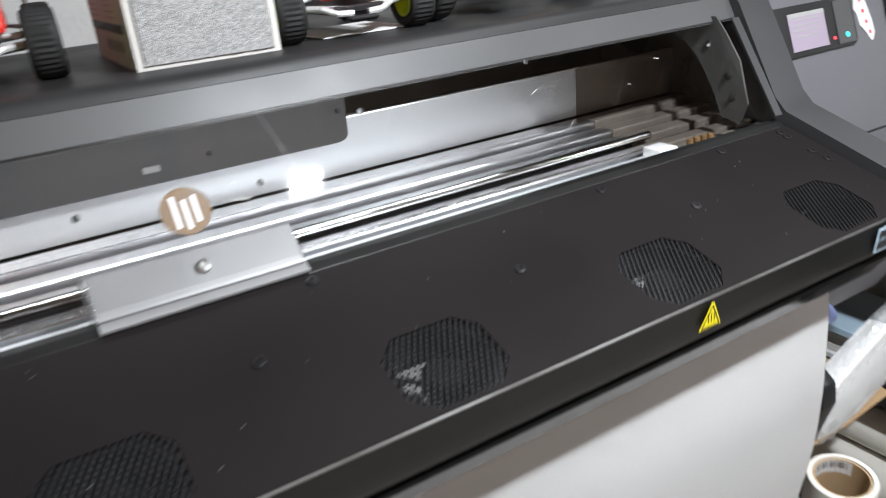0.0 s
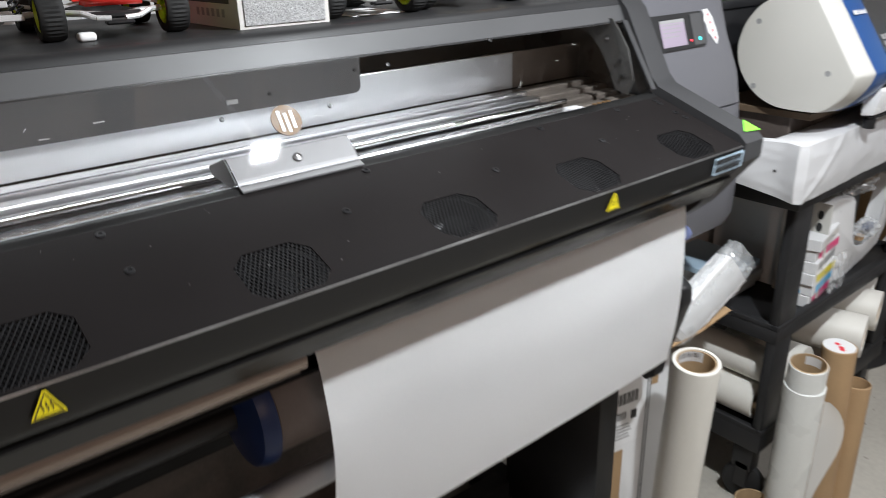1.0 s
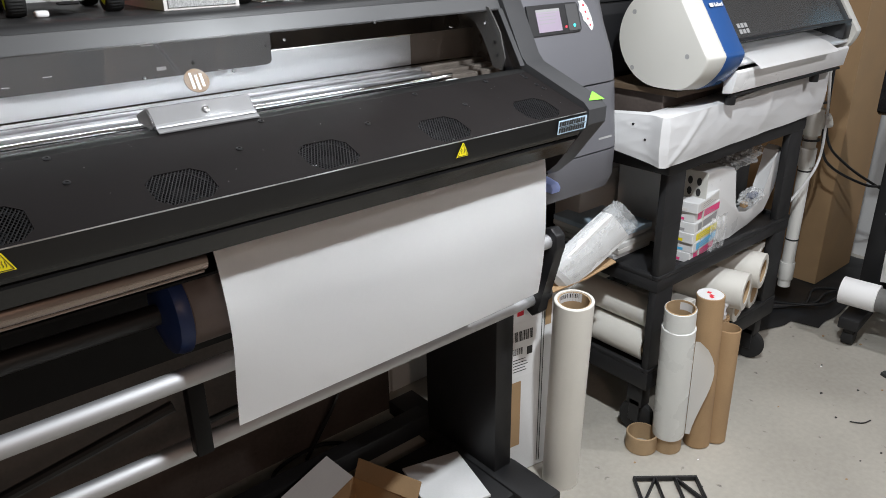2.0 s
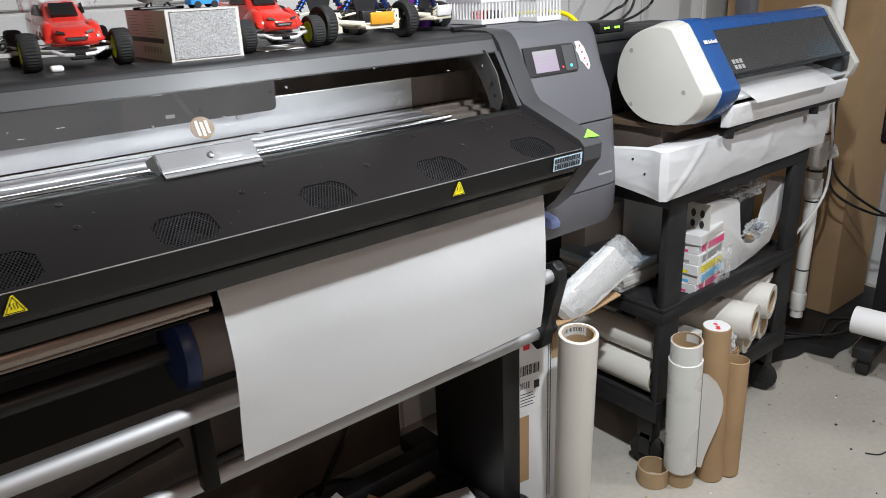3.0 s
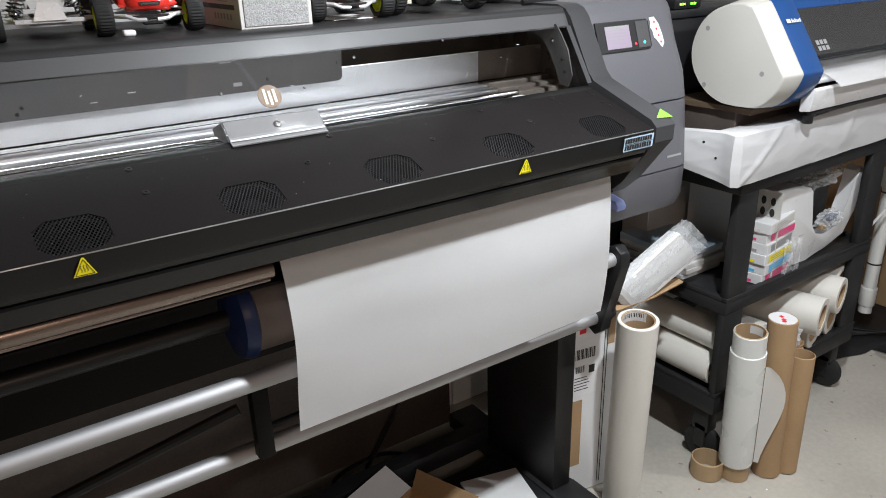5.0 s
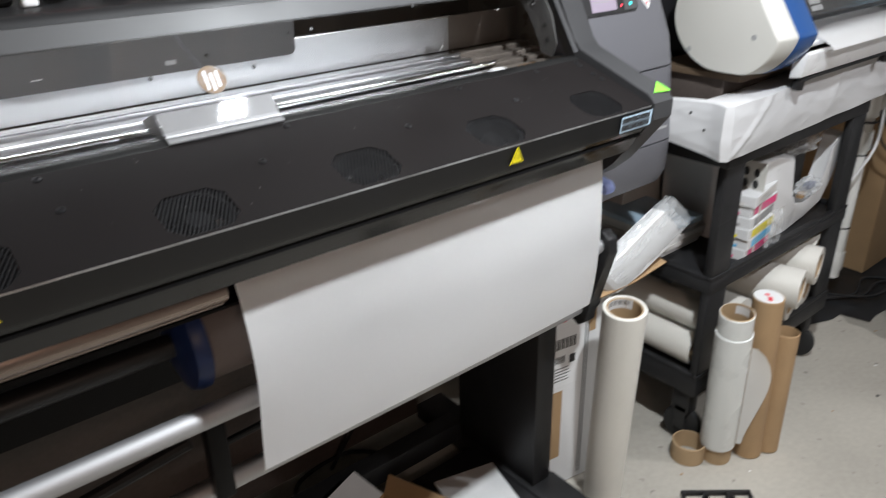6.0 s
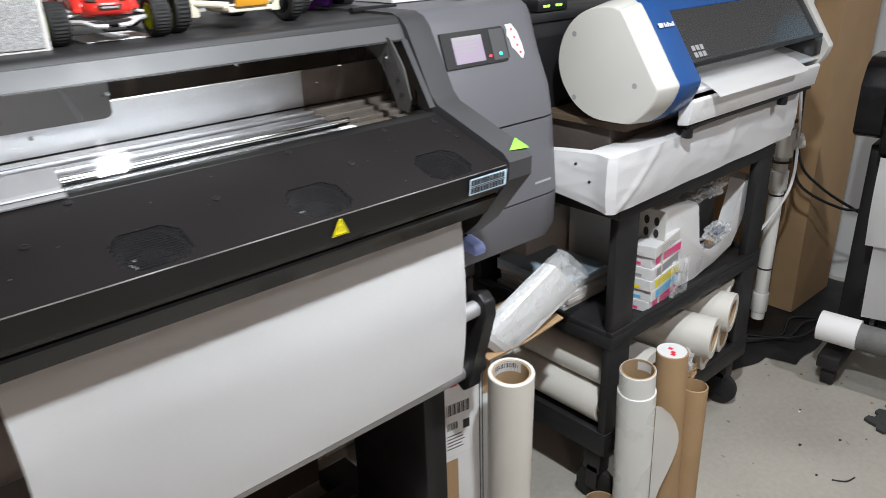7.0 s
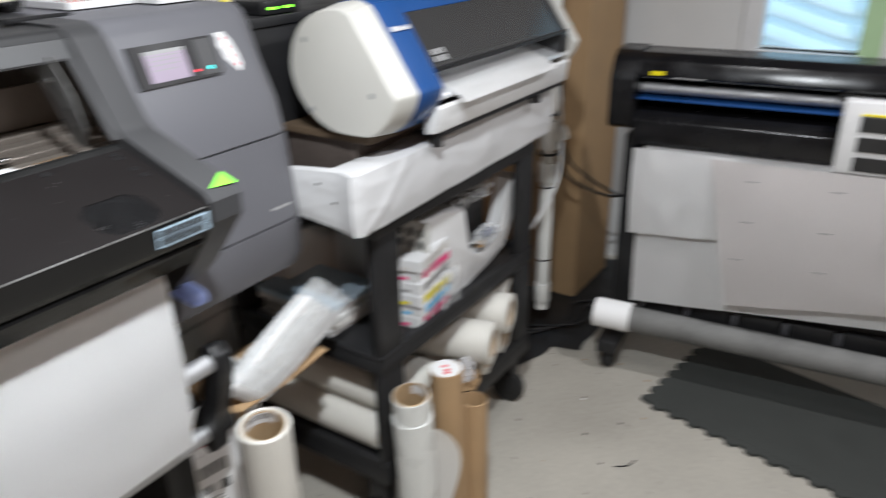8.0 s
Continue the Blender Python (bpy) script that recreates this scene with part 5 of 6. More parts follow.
CAP = rounded(CAP)
secs = [[(x, y, z) for y, z in scaled(CAP, f, (0.185, 1.11))] for x, f in ((1.4165, 0.925), (1.4172, 0.938), (1.4195, 0.948), (1.424, 0.955), (1.462, 0.992), (1.470, 1.0), (1.476, 1.0))]
cap = part("end_cap", loft(secs), PEARL, desk, "off-white moulded end cap")
for y, z in ((0.166, 1.237), (0.003, 1.142), (0.160, 1.099)):
    part("screw_hole", lathe([(0.0062, 0.0), (0.0060, 0.0006), (0.0046, 0.0004), (0.0044, 0.0002), (0.0004, 0.0002)], 16, Matrix.Translation((1.4165, y, z)) @ pose(0, 0, 0, 0, -90, 0)), PRINT_GREY, cap, "recessed screw hole")
secs = [[(x, y, z) for y, z in scaled(CAP, f)] for x, f in ((1.476, 1.004), (1.479, 1.012), (1.556, 1.012), (1.559, 1.006))]
part("blue_shell", loft(secs), BLUE, desk, "deep blue body shell")
body_p = [(0.205, 1.06), (0.205, 1.21), (0.17, 1.272), (0.12, 1.298), (0.07, 1.303), (0.062, 1.296), (0.075, 1.24), (0.075, 1.10), (0.03, 1.10), (-0.02, 1.085), (-0.02, 1.065), (0.02, 1.058)]
part("body", prism(body_p, 1.556, 2.205), BLACK, desk, "black inner body")
part("top_band", prism([(0.172, 1.274), (0.122, 1.3005), (0.068, 1.3065), (0.045, 1.299), (0.030, 1.279), (0.034, 1.276), (0.07, 1.296), (0.12, 1.292)], 1.559, 2.20, 0.001, 1), BLUE, desk, "blue top band")
# smoked lid: sloping pane with a dark edge
lon = frame_on((1.88, 0.043, 1.296), (1, 0, 0), (0, -0.088, -0.128))
lid = part("lid", flat([lon(-0.318, 0.023, 0), lon(0.275, 0.023, 0), lon(0.275, 0.148, 0), lon(-0.318, 0.148, 0)], 0.003, lon(0, 0, -1) - lon(0, 0, 0)), LID, desk, "smoked clear front lid", smooth=False)
part("lid_edge", box(1.562, 2.198, -0.050, -0.040, 1.166, 1.176, 0.002, 1), BLACK, lid, smooth=False)
lon2 = lambda a, b, c=0.0: lon(a, b, -c)
bm = bmesh.new()
for i in range(3):
    for j in range(2):
        flat([lon(-0.300 + i * 0.017, 0.110 + j * 0.016, -0.0035), lon(-0.287 + i * 0.017, 0.110 + j * 0.016, -0.0035), lon(-0.287 + i * 0.017, 0.122 + j * 0.016, -0.0035), lon(-0.300 + i * 0.017, 0.122 + j * 0.016, -0.0035)], 0.0002, lon(0, 0, -1) - lon(0, 0, 0), bm)
part("lid_label", bm, PRINT_GREY, lid, "small pale warning pictograms", smooth=False)
part("lid_end", prism([(0.034, 1.284), (-0.052, 1.160), (-0.050, 1.12), (0.06, 1.12), (0.06, 1.28)], 2.157, 2.198, 0.003), BLACK, desk, "black end block beside the lid")
# maker's mark as plain bars on the blue shell
mk = frame_on((1.519, 0.006, 1.2535), (1, 0, 0), (0, 0.083, 0.128))
bm = bmesh.new()
decal(mk, -0.030, -0.014, -0.004, 0.006, 0.0045, 0.0004, bm)
for k in range(6):
    decal(mk, -0.010 + k * 0.0065, -0.0055 + k * 0.0065, -0.004, 0.006 if k in (0, 2, 5) else 0.003, 0.0045, 0.0004, bm)
part("maker_mark", bm, WHITE, desk, "white maker's mark drawn as bars", smooth=False)
part("print_bed", prism([(0.07, 1.148), (0.07, 1.135), (-0.030, 1.100), (-0.048, 1.108), (-0.046, 1.118)], 1.56, 2.20, 0.002, 1), ALU_DULL, desk, "grey metal print bed")
part("pinch_bar", rod((1.56, 0.02, 1.155), (2.20, 0.02, 1.155), 0.007, 14), STEEL, desk)
bm = bmesh.new()
rows = [[bm.verts.new((x, y, z)) for y, z in ((0.05, 1.152), (0.0, 1.140), (-0.05, 1.124), (-0.078, 1.108), (-0.086, 1.100))] for x in (1.615, 1.75, 1.90, 2.055)]
for a, b in zip(rows, rows[1:]):
    for i in range(4):
        bm.faces.new((a[i], a[i + 1], b[i + 1], b[i]))
bmesh.ops.solidify(bm, geom=list(bm.faces), thickness=0.0008)
tagged(part("paper_sheet", bm, PAPER, None, at=(1.83, -0.01, 1.12)), "white paper sheet fed out of the desktop printer", "paper sheet")
part("front_apron", prism([(-0.02, 1.084), (-0.050, 1.098), (-0.056, 1.092), (-0.048, 1.040), (-0.02, 1.036)], 1.56, 2.20, 0.002), WHITE, desk, "white front apron")
part("base_rail", box(1.575, 2.19, -0.044, -0.030, 1.028, 1.036, 0.002), BLACK, desk, "black base rail")
for x in (1.585, 2.05):
    part("foot", rod((x, -0.032, 1.006), (x, -0.032, 1.029), 0.013, 16, bevel=0.002), BLACK, desk, "black rubber foot")
    part("foot", rod((x, 0.16, 1.0), (x, 0.16, 1.058), 0.013, 16, bevel=0.002), BLACK, desk, "black rubber foot")
secs = [[(x, y, z) for y, z in scaled(CAP, f)] for x, f in ((2.200, 1.0), (2.216, 1.015), (2.236, 0.99), (2.246, 0.93))]
part("end_cap", loft(secs), PEARL, desk, "off-white moulded end cap")
part("status_light", flat([(2.2475, -0.035, 1.172), (2.2475, -0.030, 1.172), (2.2475, -0.030, 1.182), (2.2475, -0.035, 1.182)], 0.0005, (1, 0, 0)), LED_TEAL, desk, smooth=False)
# dark case and small network box behind
case = thing("dark_case", (1.62, 0.36, 0.985), "black equipment case standing behind the desktop printer", "case")
part("case_body", box(1.36, 1.95, 0.27, 0.50, 0.985, 1.275, 0.006), BLACK, case)
part("case_lip", box(1.36, 1.95, 0.262, 0.27, 1.255, 1.275, 0.002), MATTE_BLACK, case)
router = thing("network_box", (1.467, 0.31, 1.275), "small black network box with green lights", "router")
part("router_body", box(1.415, 1.520, 0.27, 0.36, 1.2755, 1.304, 0.005), BLACK, router)
for x in (1.437, 1.449, 1.480, 1.492):
    part("green_light", box(x - 0.004, x + 0.004, 0.2685, 0.270, 1.286, 1.291), LED_GREEN, router, "lit green indicator", smooth=False)
for pts in ([(1.47, 0.355, 1.295), (1.66, 0.48, 1.292), (1.767, 0.50, 1.318), (1.835, 0.50, 1.357), (2.05, 0.60, 1.56), (2.2, 0.69, 1.80)], [(1.50, 0.355, 1.292), (1.74, 0.49, 1.282), (1.812, 0.50, 1.292), (1.865, 0.50, 1.356), (2.0, 0.60, 1.60), (2.05, 0.69, 1.85)], [(1.51, 0.352, 1.286), (1.785, 0.49, 1.279), (1.898, 0.50, 1.302), (1.968, 0.50, 1.350), (2.15, 0.62, 1.50), (2.4, 0.69, 1.75)]):
    wire("network_cable", pts, 0.0045, BLACK, "black network cable rising to the wall")

# ---------------------------------------------------------------- on the cart's shelves
MID, LOW = 0.5335, 0.2335


def ink_box(x, y, z, turn, accent, label):
    m = pose(x, y, z, 0, 0, turn)
    b = thing("ink_box", (x, y, z), label, "box", "boxes of ink")
    part("box_body", box(-0.082, 0.082, -0.030, 0.030, 0.0, 0.0305, 0.0015, 1, m=m), CARTON, b, smooth=False)
    on = frame_on(m @ Vector((0, -0.030, 0)), m.to_3x3() @ Vector((1, 0, 0)), (0, 0, 1))
    part("colour_band", decal(on, -0.060, 0.078, 0.004, 0.025, 0.0004, 0.0003), accent, b, "printed colour band", smooth=False)
    bm = bmesh.new()
    for k in range(3):
        decal(on, -0.045, 0.05 - 0.02 * k, 0.008 + k * 0.006, 0.0095 + k * 0.006, 0.0009, 0.0002, bm)
    part("box_text", bm, PRINT_GREY, b, "rows of tiny print", smooth=False)
    on2 = frame_on(m @ Vector((-0.082, 0, 0)), m.to_3x3() @ Vector((0, -1, 0)), (0, 0, 1))
    part("end_band", decal(on2, -0.022, 0.0, 0.004, 0.012, 0.0004, 0.0003), accent, b, smooth=False)


for k, (accent, word) in enumerate(((MAGENTA, "magenta"), (CYAN, "cyan"), (YELLOW, "yellow"), (PRINT_GREY, "grey"), (MAGENTA, "magenta"), (CARTON_GREY, "pale grey"))):
    ink_box(1.664 + 0.004 * math.sin(k * 2.1), 0.066 + 0.003 * math.cos(k * 1.7), MID + k * 0.0308, 8 + 4 * math.sin(k * 3), accent, f"slim white ink carton with a {word} band")
bm = bmesh.new()
bmesh.ops.create_grid(bm, x_segments=16, y_segments=10, size=1, matrix=Matrix.Translation((0, 0, 0)))
for v in bm.verts:
    a, b = v.co.x, v.co.y
    n = noise.noise(Vector((a * 3, b * 3, 7)))
    v.co = Vector((1.715 + a * 0.045 + n * 0.014, 0.022 + n * 0.012, MID + 0.060 + b * 0.058))
tagged(part("plastic_wrapper", bm, PLASTIC_BAG, None, at=(1.67, 0.02, MID)), "torn clear wrapper hanging off the ink cartons", "plastic wrapper")
# flat cases stacked farther in
for k in range(5):
    x, y = 1.53 + 0.01 * math.sin(k), 0.30 + 0.006 * math.cos(k * 2)
    c = thing("flat_case", (x, y, MID + k * 0.017), "flat clear plastic case with pale print", "case", "stacked flat cases")
    part("case_shell", box(-0.09, 0.09, -0.12, 0.12, 0, 0.0165, 0.002, 1, m=pose(x, y, MID + k * 0.017, 0, 0, 4 * math.sin(k * 3))), (CARTON, CARTON_GREY, FILM, CARTON, PRINT_BLUE)[k], c)
brown = thing("carton_crate", (1.60, 0.42, MID), "grey-brown carton at the back of the shelf", "box")
part("crate_body", box(1.50, 1.72, 0.37, 0.47, MID, MID + 0.20, 0.002, 1), CARTON_GREY, brown, smooth=False)

# large white moulded machine cover lying on the shelf
tray = thing("machine_cover", (1.92, 0.2, MID), "white moulded plastic machine cover with a curved arm", "machine part")
out = [(1.650, 0.534), (1.646, 0.778), (1.662, 0.788), (1.747, 0.780), (1.832, 0.766), (1.846, 0.752), (1.852, 0.640), (1.880, 0.603), (1.930, 0.592), (1.985, 0.600), (2.040, 0.640), (2.075, 0.735), (2.080, 0.772), (2.105, 0.783), (2.130, 0.770), (2.128, 0.735), (2.105, 0.640), (2.055, 0.572), (1.960, 0.545), (1.850, 0.535)]
bm = bmesh.new()
fa = [bm.verts.new((x, 0.055 + 0.05 * max(0, (x - 1.83)) * 0, z)) for x, z in out]
fb = [bm.verts.new((x, 0.34 if x < 1.86 else 0.10, z)) for x, z in out]
bm.faces.new(fa[::-1])
bm.faces.new(fb)
for i in range(len(fa)):
    bm.faces.new((fa[i], fa[(i + 1) % len(fa)], fb[(i + 1) % len(fa)], fb[i]))
bmesh.ops.bevel(bm, geom=[e for e in bm.edges if all(v.co.y < 0.06 for v in e.verts)], offset=0.010, segments=3, affect="EDGES", profile=0.5)
part("moulded_shell", bm, WHITE, tray, "white moulded shell with a raised end and curved arm")
part("inner_floor", box(1.85, 2.06, 0.10, 0.36, MID + 0.03, MID + 0.055, 0.006), WHITE, tray)
part("sealing_edge", box(1.76, 2.07, 0.13, 0.38, MID + 0.055, MID + 0.262, 0.006), BLACK, tray, "black inner tray")
pl = thing("vent_plate", (1.62, 0.20, MID + 0.216), "grey perforated plate standing on the shelf", "plate")
part("plate_sheet", box(1.636, 1.640, 0.030, 0.150, MID, MID + 0.262, 0.001, 1), PEARL, pl, smooth=False)
for y in (0.055, 0.084, 0.113):
    for z in (0.765, 0.733):
        part("slot", flat([(1.6355, y + 0.0075 * math.cos(k * math.pi / 8), z + 0.012 * math.sin(k * math.pi / 8)) for k in range(16)], 0.0006, (-1, 0, 0)), INK, pl, "oval opening", smooth=False)


def crumple(name, centre, size, seed, label, category, material=None):
    bm = bmesh.new()
    bmesh.ops.create_icosphere(bm, subdivisions=4, radius=1)
    for v in bm.verts:
        n = noise.noise(v.co * 2.3 + Vector((seed, 0, 0))) * 0.35 + abs(noise.noise(v.co * 6 + Vector((0, seed, 0)))) * 0.3
        v.co = Vector(centre) + Vector((v.co.x * size[0], v.co.y * size[1], v.co.z * size[2])) * (0.8 + n)
    return tagged(part(name, bm, material or PLASTIC_BAG, None, smooth=False, at=centre), label, category)


crumple("plastic_bag", (1.955, 0.14, MID + 0.235), (0.13, 0.09, 0.045), 3.0, "crumpled clear plastic over the machine cover", "bag")
crumple("parts_bag", (1.975, 0.065, MID + 0.105), (0.062, 0.030, 0.030), 8.0, "small clear bag of blue and tan parts", "bag")
for k, (dx, mat_, what) in enumerate(((0.0, HUB_BLUE, "blue"), (-0.035, KRAFT, "tan"), (0.022, HUB_BLUE, "blue"))):
    tagged(part("small_part", box(1.97 + dx - 0.011, 1.97 + dx + 0.011, 0.055, 0.075, MID + 0.080 + 0.02 * (k != 1), MID + 0.098 + 0.02 * (k != 1), 0.004), mat_, None, at=(1.97 + dx, 0.065, MID + 0.09)), f"small {what} plastic part in a bag", "part", "small bagged parts")


def lying_roll(p0, p1, r, ri, label, core=True):
    t = thing("label_roll" if r > 0.05 else "media_tube", Vector(p0).lerp(Vector(p1), 0.5), label, "roll", "rolls on the cart")
    part("wound_media", pipe(p0, p1, r, ri + 0.004, 40), ROLL_WHITE, t, "wound white media")
    if core:
        d = (Vector(p1) - Vector(p0)).normalized() * 0.002
        part("core", pipe(Vector(p0) + d, Vector(p1) - d, ri + 0.0038, ri, 32), CORE, t, "brown cardboard core")
    return t


# two long white rolls, in front-to-back, low on the left
lying_roll((1.475, 0.06, LOW + 0.055), (1.475, 0.47, LOW + 0.055), 0.048, 0.036, "long white roll lying on the lower shelf")
lying_roll((1.500, 0.06, LOW + 0.150), (1.500, 0.47, LOW + 0.150), 0.046, 0.036, "long white roll lying on another roll")
lying_roll((1.57, 0.06, LOW + 0.055), (1.57, 0.47, LOW + 0.055), 0.046, 0.036, "long white roll lying on the lower shelf")
# fat rolls with open cores, their ends turned to the room
lying_roll((1.865, 0.22, LOW + 0.061), (1.905, 0.015, LOW + 0.061), 0.059, 0.036, "white label roll at the bottom of the pile")
lying_roll((1.985, 0.24, LOW + 0.061), (2.030, 0.030, LOW + 0.061), 0.059, 0.036, "white label roll at the bottom of the pile")
lying_roll((1.790, 0.20, LOW + 0.142), (1.850, -0.030, LOW + 0.142), 0.060, 0.036, "fat cream label roll with an open brown core")
lying_roll((1.935, 0.20, LOW + 0.166), (1.985, -0.010, LOW + 0.166), 0.059, 0.036, "fat white label roll with an open brown core")
lying_roll((2.020, 0.25, LOW + 0.172), (2.068, 0.040, LOW + 0.172), 0.056, 0.036, "fat white label roll with an open brown core")
lying_roll((1.640, 0.25, LOW + 0.076), (1.655, 0.040, LOW + 0.076), 0.075, 0.036, "white roll tucked behind the standing tubes")
crumple("foil_bag", (1.755, 0.005, LOW + 0.095), (0.032, 0.026, 0.042), 5.0, "crumpled clear and silver wrapper on the rolls", "wrapper", CLEAR_SHELL)
crumple("kraft_scrap", (1.800, 0.020, LOW + 0.035), (0.050, 0.03, 0.032), 12.0, "crumpled brown kraft paper on the lower shelf", "paper", KRAFT)

# ---------------------------------------------------------------- standing on the floor
def standing(name, b, t, r, ri, label, outer, group="tubes standing on the floor"):
    ob = thing(name, (b[0], b[1], 0), label, "roll", group)
    return ob


r1 = standing("media_roll", (1.10, 0.062), 0, 0, 0, "tall cream-white media roll standing on the floor", ROLL_WHITE)
B1, T1 = Vector((1.102, 0.062, 0.004)), Vector((1.059, 0.014, 0.600))
part("wound_media", pipe(B1, T1, 0.0495, 0.0415, 44), ROLL_WHITE, r1, "wound cream media")
dirn = (T1 - B1).normalized()
part("core", pipe(B1 + dirn * 0.003, T1 - dirn * 0.002, 0.0413, 0.0375, 36), CORE, r1, "brown cardboard core")
q = dirn.to_track_quat("Z", "Y").to_matrix()
bm = bmesh.new()
for k in range(14):
    a0 = 1.1 + k * 0.11
    w = 0.03 + 0.02 * (k % 3)
    p = [T1 - dirn * h + q @ Vector((0.0372 * math.cos(a), 0.0372 * math.sin(a), 0)) for a, h in ((a0, 0.006), (a0 + w, 0.006), (a0 + w, 0.018), (a0, 0.018))]
    bm.faces.new([bm.verts.new(v) for v in p])
part("core_barcode", bm, INK, r1, "small barcode inside the core", smooth=False)
bm = bmesh.new()
for k in range(12):
    a0 = 0.9 + k * 0.2
    p = [T1 - dirn * h + q @ Vector((0.0374 * math.cos(a), 0.0374 * math.sin(a), 0)) for a, h in ((a0, 0.003), (a0 + 0.2, 0.003), (a0 + 0.2, 0.028), (a0, 0.028))]
    bm.faces.new([bm.verts.new(v) for v in p])
part("core_label", bm, WHITE, r1, "white label inside the core")
part("loose_edge", box(-0.0006, 0.0006, 0.0, 0.012, 0.16, 0.42, m=Matrix.Translation(B1) @ q.to_4x4() @ pose(0.049, 0.004, 0, 0, 0, -12)), ROLL_WHITE, r1, "loose free edge of the media", smooth=False)

r2 = standing("media_roll", (1.455, -0.06), 0, 0, 0, "white media roll with a translucent film wrapped round", ROLL_WHITE)
B2, T2 = Vector((1.452, -0.052, 0.003)), Vector((1.404, -0.071, 0.492))
d2 = (T2 - B2).normalized()
part("core", pipe(B2, T2, 0.0405, 0.0375, 40), CORE, r2, "brown cardboard core")
part("wound_media", pipe(B2 + d2 * 0.09, T2 - d2 * 0.001, 0.0425, 0.0407, 44), FILM_WHITE, r2, "wound white media")
part("film_wrap", pipe(B2 + d2 * 0.055, T2 - d2 * 0.060, 0.0460, 0.0427, 44), FILM_WHITE, r2, "white outer film")
q2 = d2.to_track_quat("Z", "Y").to_matrix()
bm = bmesh.new()
rows = []
for j in range(13):
    h = 0.06 + 0.33 * j / 12
    wdt = 0.050 * math.sin(math.pi * (j / 12) ** 1.7) ** 0.8 + 0.008 if 0 < j < 12 else 0.008
    rows.append([bm.verts.new(B2 + d2 * h + Vector((0.022, -0.042, 0)) + Vector((0.80, -0.60, 0)).normalized() * wdt * k / 5 + Vector((0, -0.006 * (k / 5) ** 2, 0))) for k in range(6)])
for a, b in zip(rows, rows[1:]):
    for k in range(5):
        bm.faces.new((a[k], a[k + 1], b[k + 1], b[k]))
part("film_flap", bm, FILM, r2, "translucent film flap curling away")
bm = bmesh.new()
for k in range(5):
    a0 = 0.8 + k * 0.2
    p = [T2 - d2 * h + q2 @ Vector((0.0372 * math.cos(a), 0.0372 * math.sin(a), 0)) for a, h in ((a0, 0.006), (a0 + 0.2, 0.006), (a0 + 0.2, 0.03), (a0, 0.03))]
    bm.faces.new([bm.verts.new(v) for v in p])
part("core_label", bm, WHITE, r2, "white label inside the core")

r3 = standing("cardboard_tube", (1.53, -0.095), 0, 0, 0, "brown cardboard tube with a white taped end", KRAFT)
B3, T3 = Vector((1.537, -0.098, 0.002)), Vector((1.525, -0.086, 0.497))
part("tube_wall", pipe(B3, T3, 0.0385, 0.0350, 40), KRAFT, r3, "brown kraft tube wall")
part("end_disc", rod(T3 - Vector((0, 0, 0.004)), T3 + Vector((0, 0, 0.0008)), 0.0368, 36), WHITE, r3, "white end cap")
bm = bmesh.new()
for x, y in ((1.517, -0.092), (1.528, -0.078), (1.508, -0.098)):
    box(x - 0.004, x + 0.006, y - 0.006, y + 0.005, 0.4982, 0.4986, bm=bm)
part("cap_print", bm, RED_PRINT, r3, "red print on the end cap", smooth=False)
part("green_tab", box(1.4975, 1.5005, -0.110, -0.088, 0.385, 0.425), GREEN, r3, "small green sticker", smooth=False)
r4 = standing("cardboard_tube", (1.59, -0.115), 0, 0, 0, "short open brown cardboard tube", KRAFT)
part("tube_wall", pipe((1.592, -0.122, 0.002), (1.605, -0.112, 0.373), 0.0345, 0.0315, 40), KRAFT, r4, "brown kraft tube wall")
ring = thing("cardboard_ring", (1.392, 0.0, 0), "short tan cardboard ring lying on the floor", "tube")
part("ring_wall", pipe((1.392, -0.002, 0.001), (1.392, -0.002, 0.056), 0.0455, 0.041, 40), CORE, ring)

# tall carton with a bagged roll
bx = thing("tall_carton", (1.08, 0.24, 0), "tall white shipping carton with barcode label, flaps open", "box")
m = pose(1.085, 0.215, 0, 0, 0, -10)
for x0, x1, y0, y1, z1 in ((-0.085, 0.085, -0.065, -0.061, 0.60), (-0.085, 0.085, 0.061, 0.065, 0.62), (-0.085, -0.081, -0.061, 0.061, 0.60), (0.081, 0.085, -0.061, 0.061, 0.62)):
    part("carton_wall", box(x0, x1, y0, y1, 0.004, z1, m=m), CARTON, bx, smooth=False)
part("carton_flap", box(-0.085, 0.10, -0.03, 0.0, 0.0, 0.003, m=m @ pose(0, -0.063, 0.60, 20, -6, 4) @ pose(0, -0.02, 0)), KRAFT, bx, "brown carton flap", smooth=False)
part("carton_flap", box(-0.06, 0.20, -0.075, 0.05, 0.0, 0.004, m=m @ pose(0.045, 0.02, 0.580, 0, -6, 0)), KRAFT, bx, "brown carton flap", smooth=False)
con = frame_on(m @ Vector((-0.03, -0.0652, 0.40)), m.to_3x3() @ Vector((1, 0, 0)), (0, 0, 1))
part("shipping_label", decal(con, -0.05, 0.032, -0.075, 0.09, 0.0005, 0.0004), WHITE, bx, "white shipping label", smooth=False)
bm = bmesh.new()
for k in range(16):
    decal(con, -0.040 + k * 0.004, -0.0385 + k * 0.004 + 0.001 * (k % 3), 0.035, 0.065, 0.001, 0.0002, bm)
for k in range(9):
    decal(con, -0.040 + k * 0.0035, -0.0385 + k * 0.0035 + 0.001 * (k % 2), -0.005, 0.015, 0.001, 0.0002, bm)
for k in range(5):
    decal(con, -0.040, 0.004 * (k % 3), -0.022 - k * 0.009, -0.0195 - k * 0.009, 0.001, 0.0002, bm)
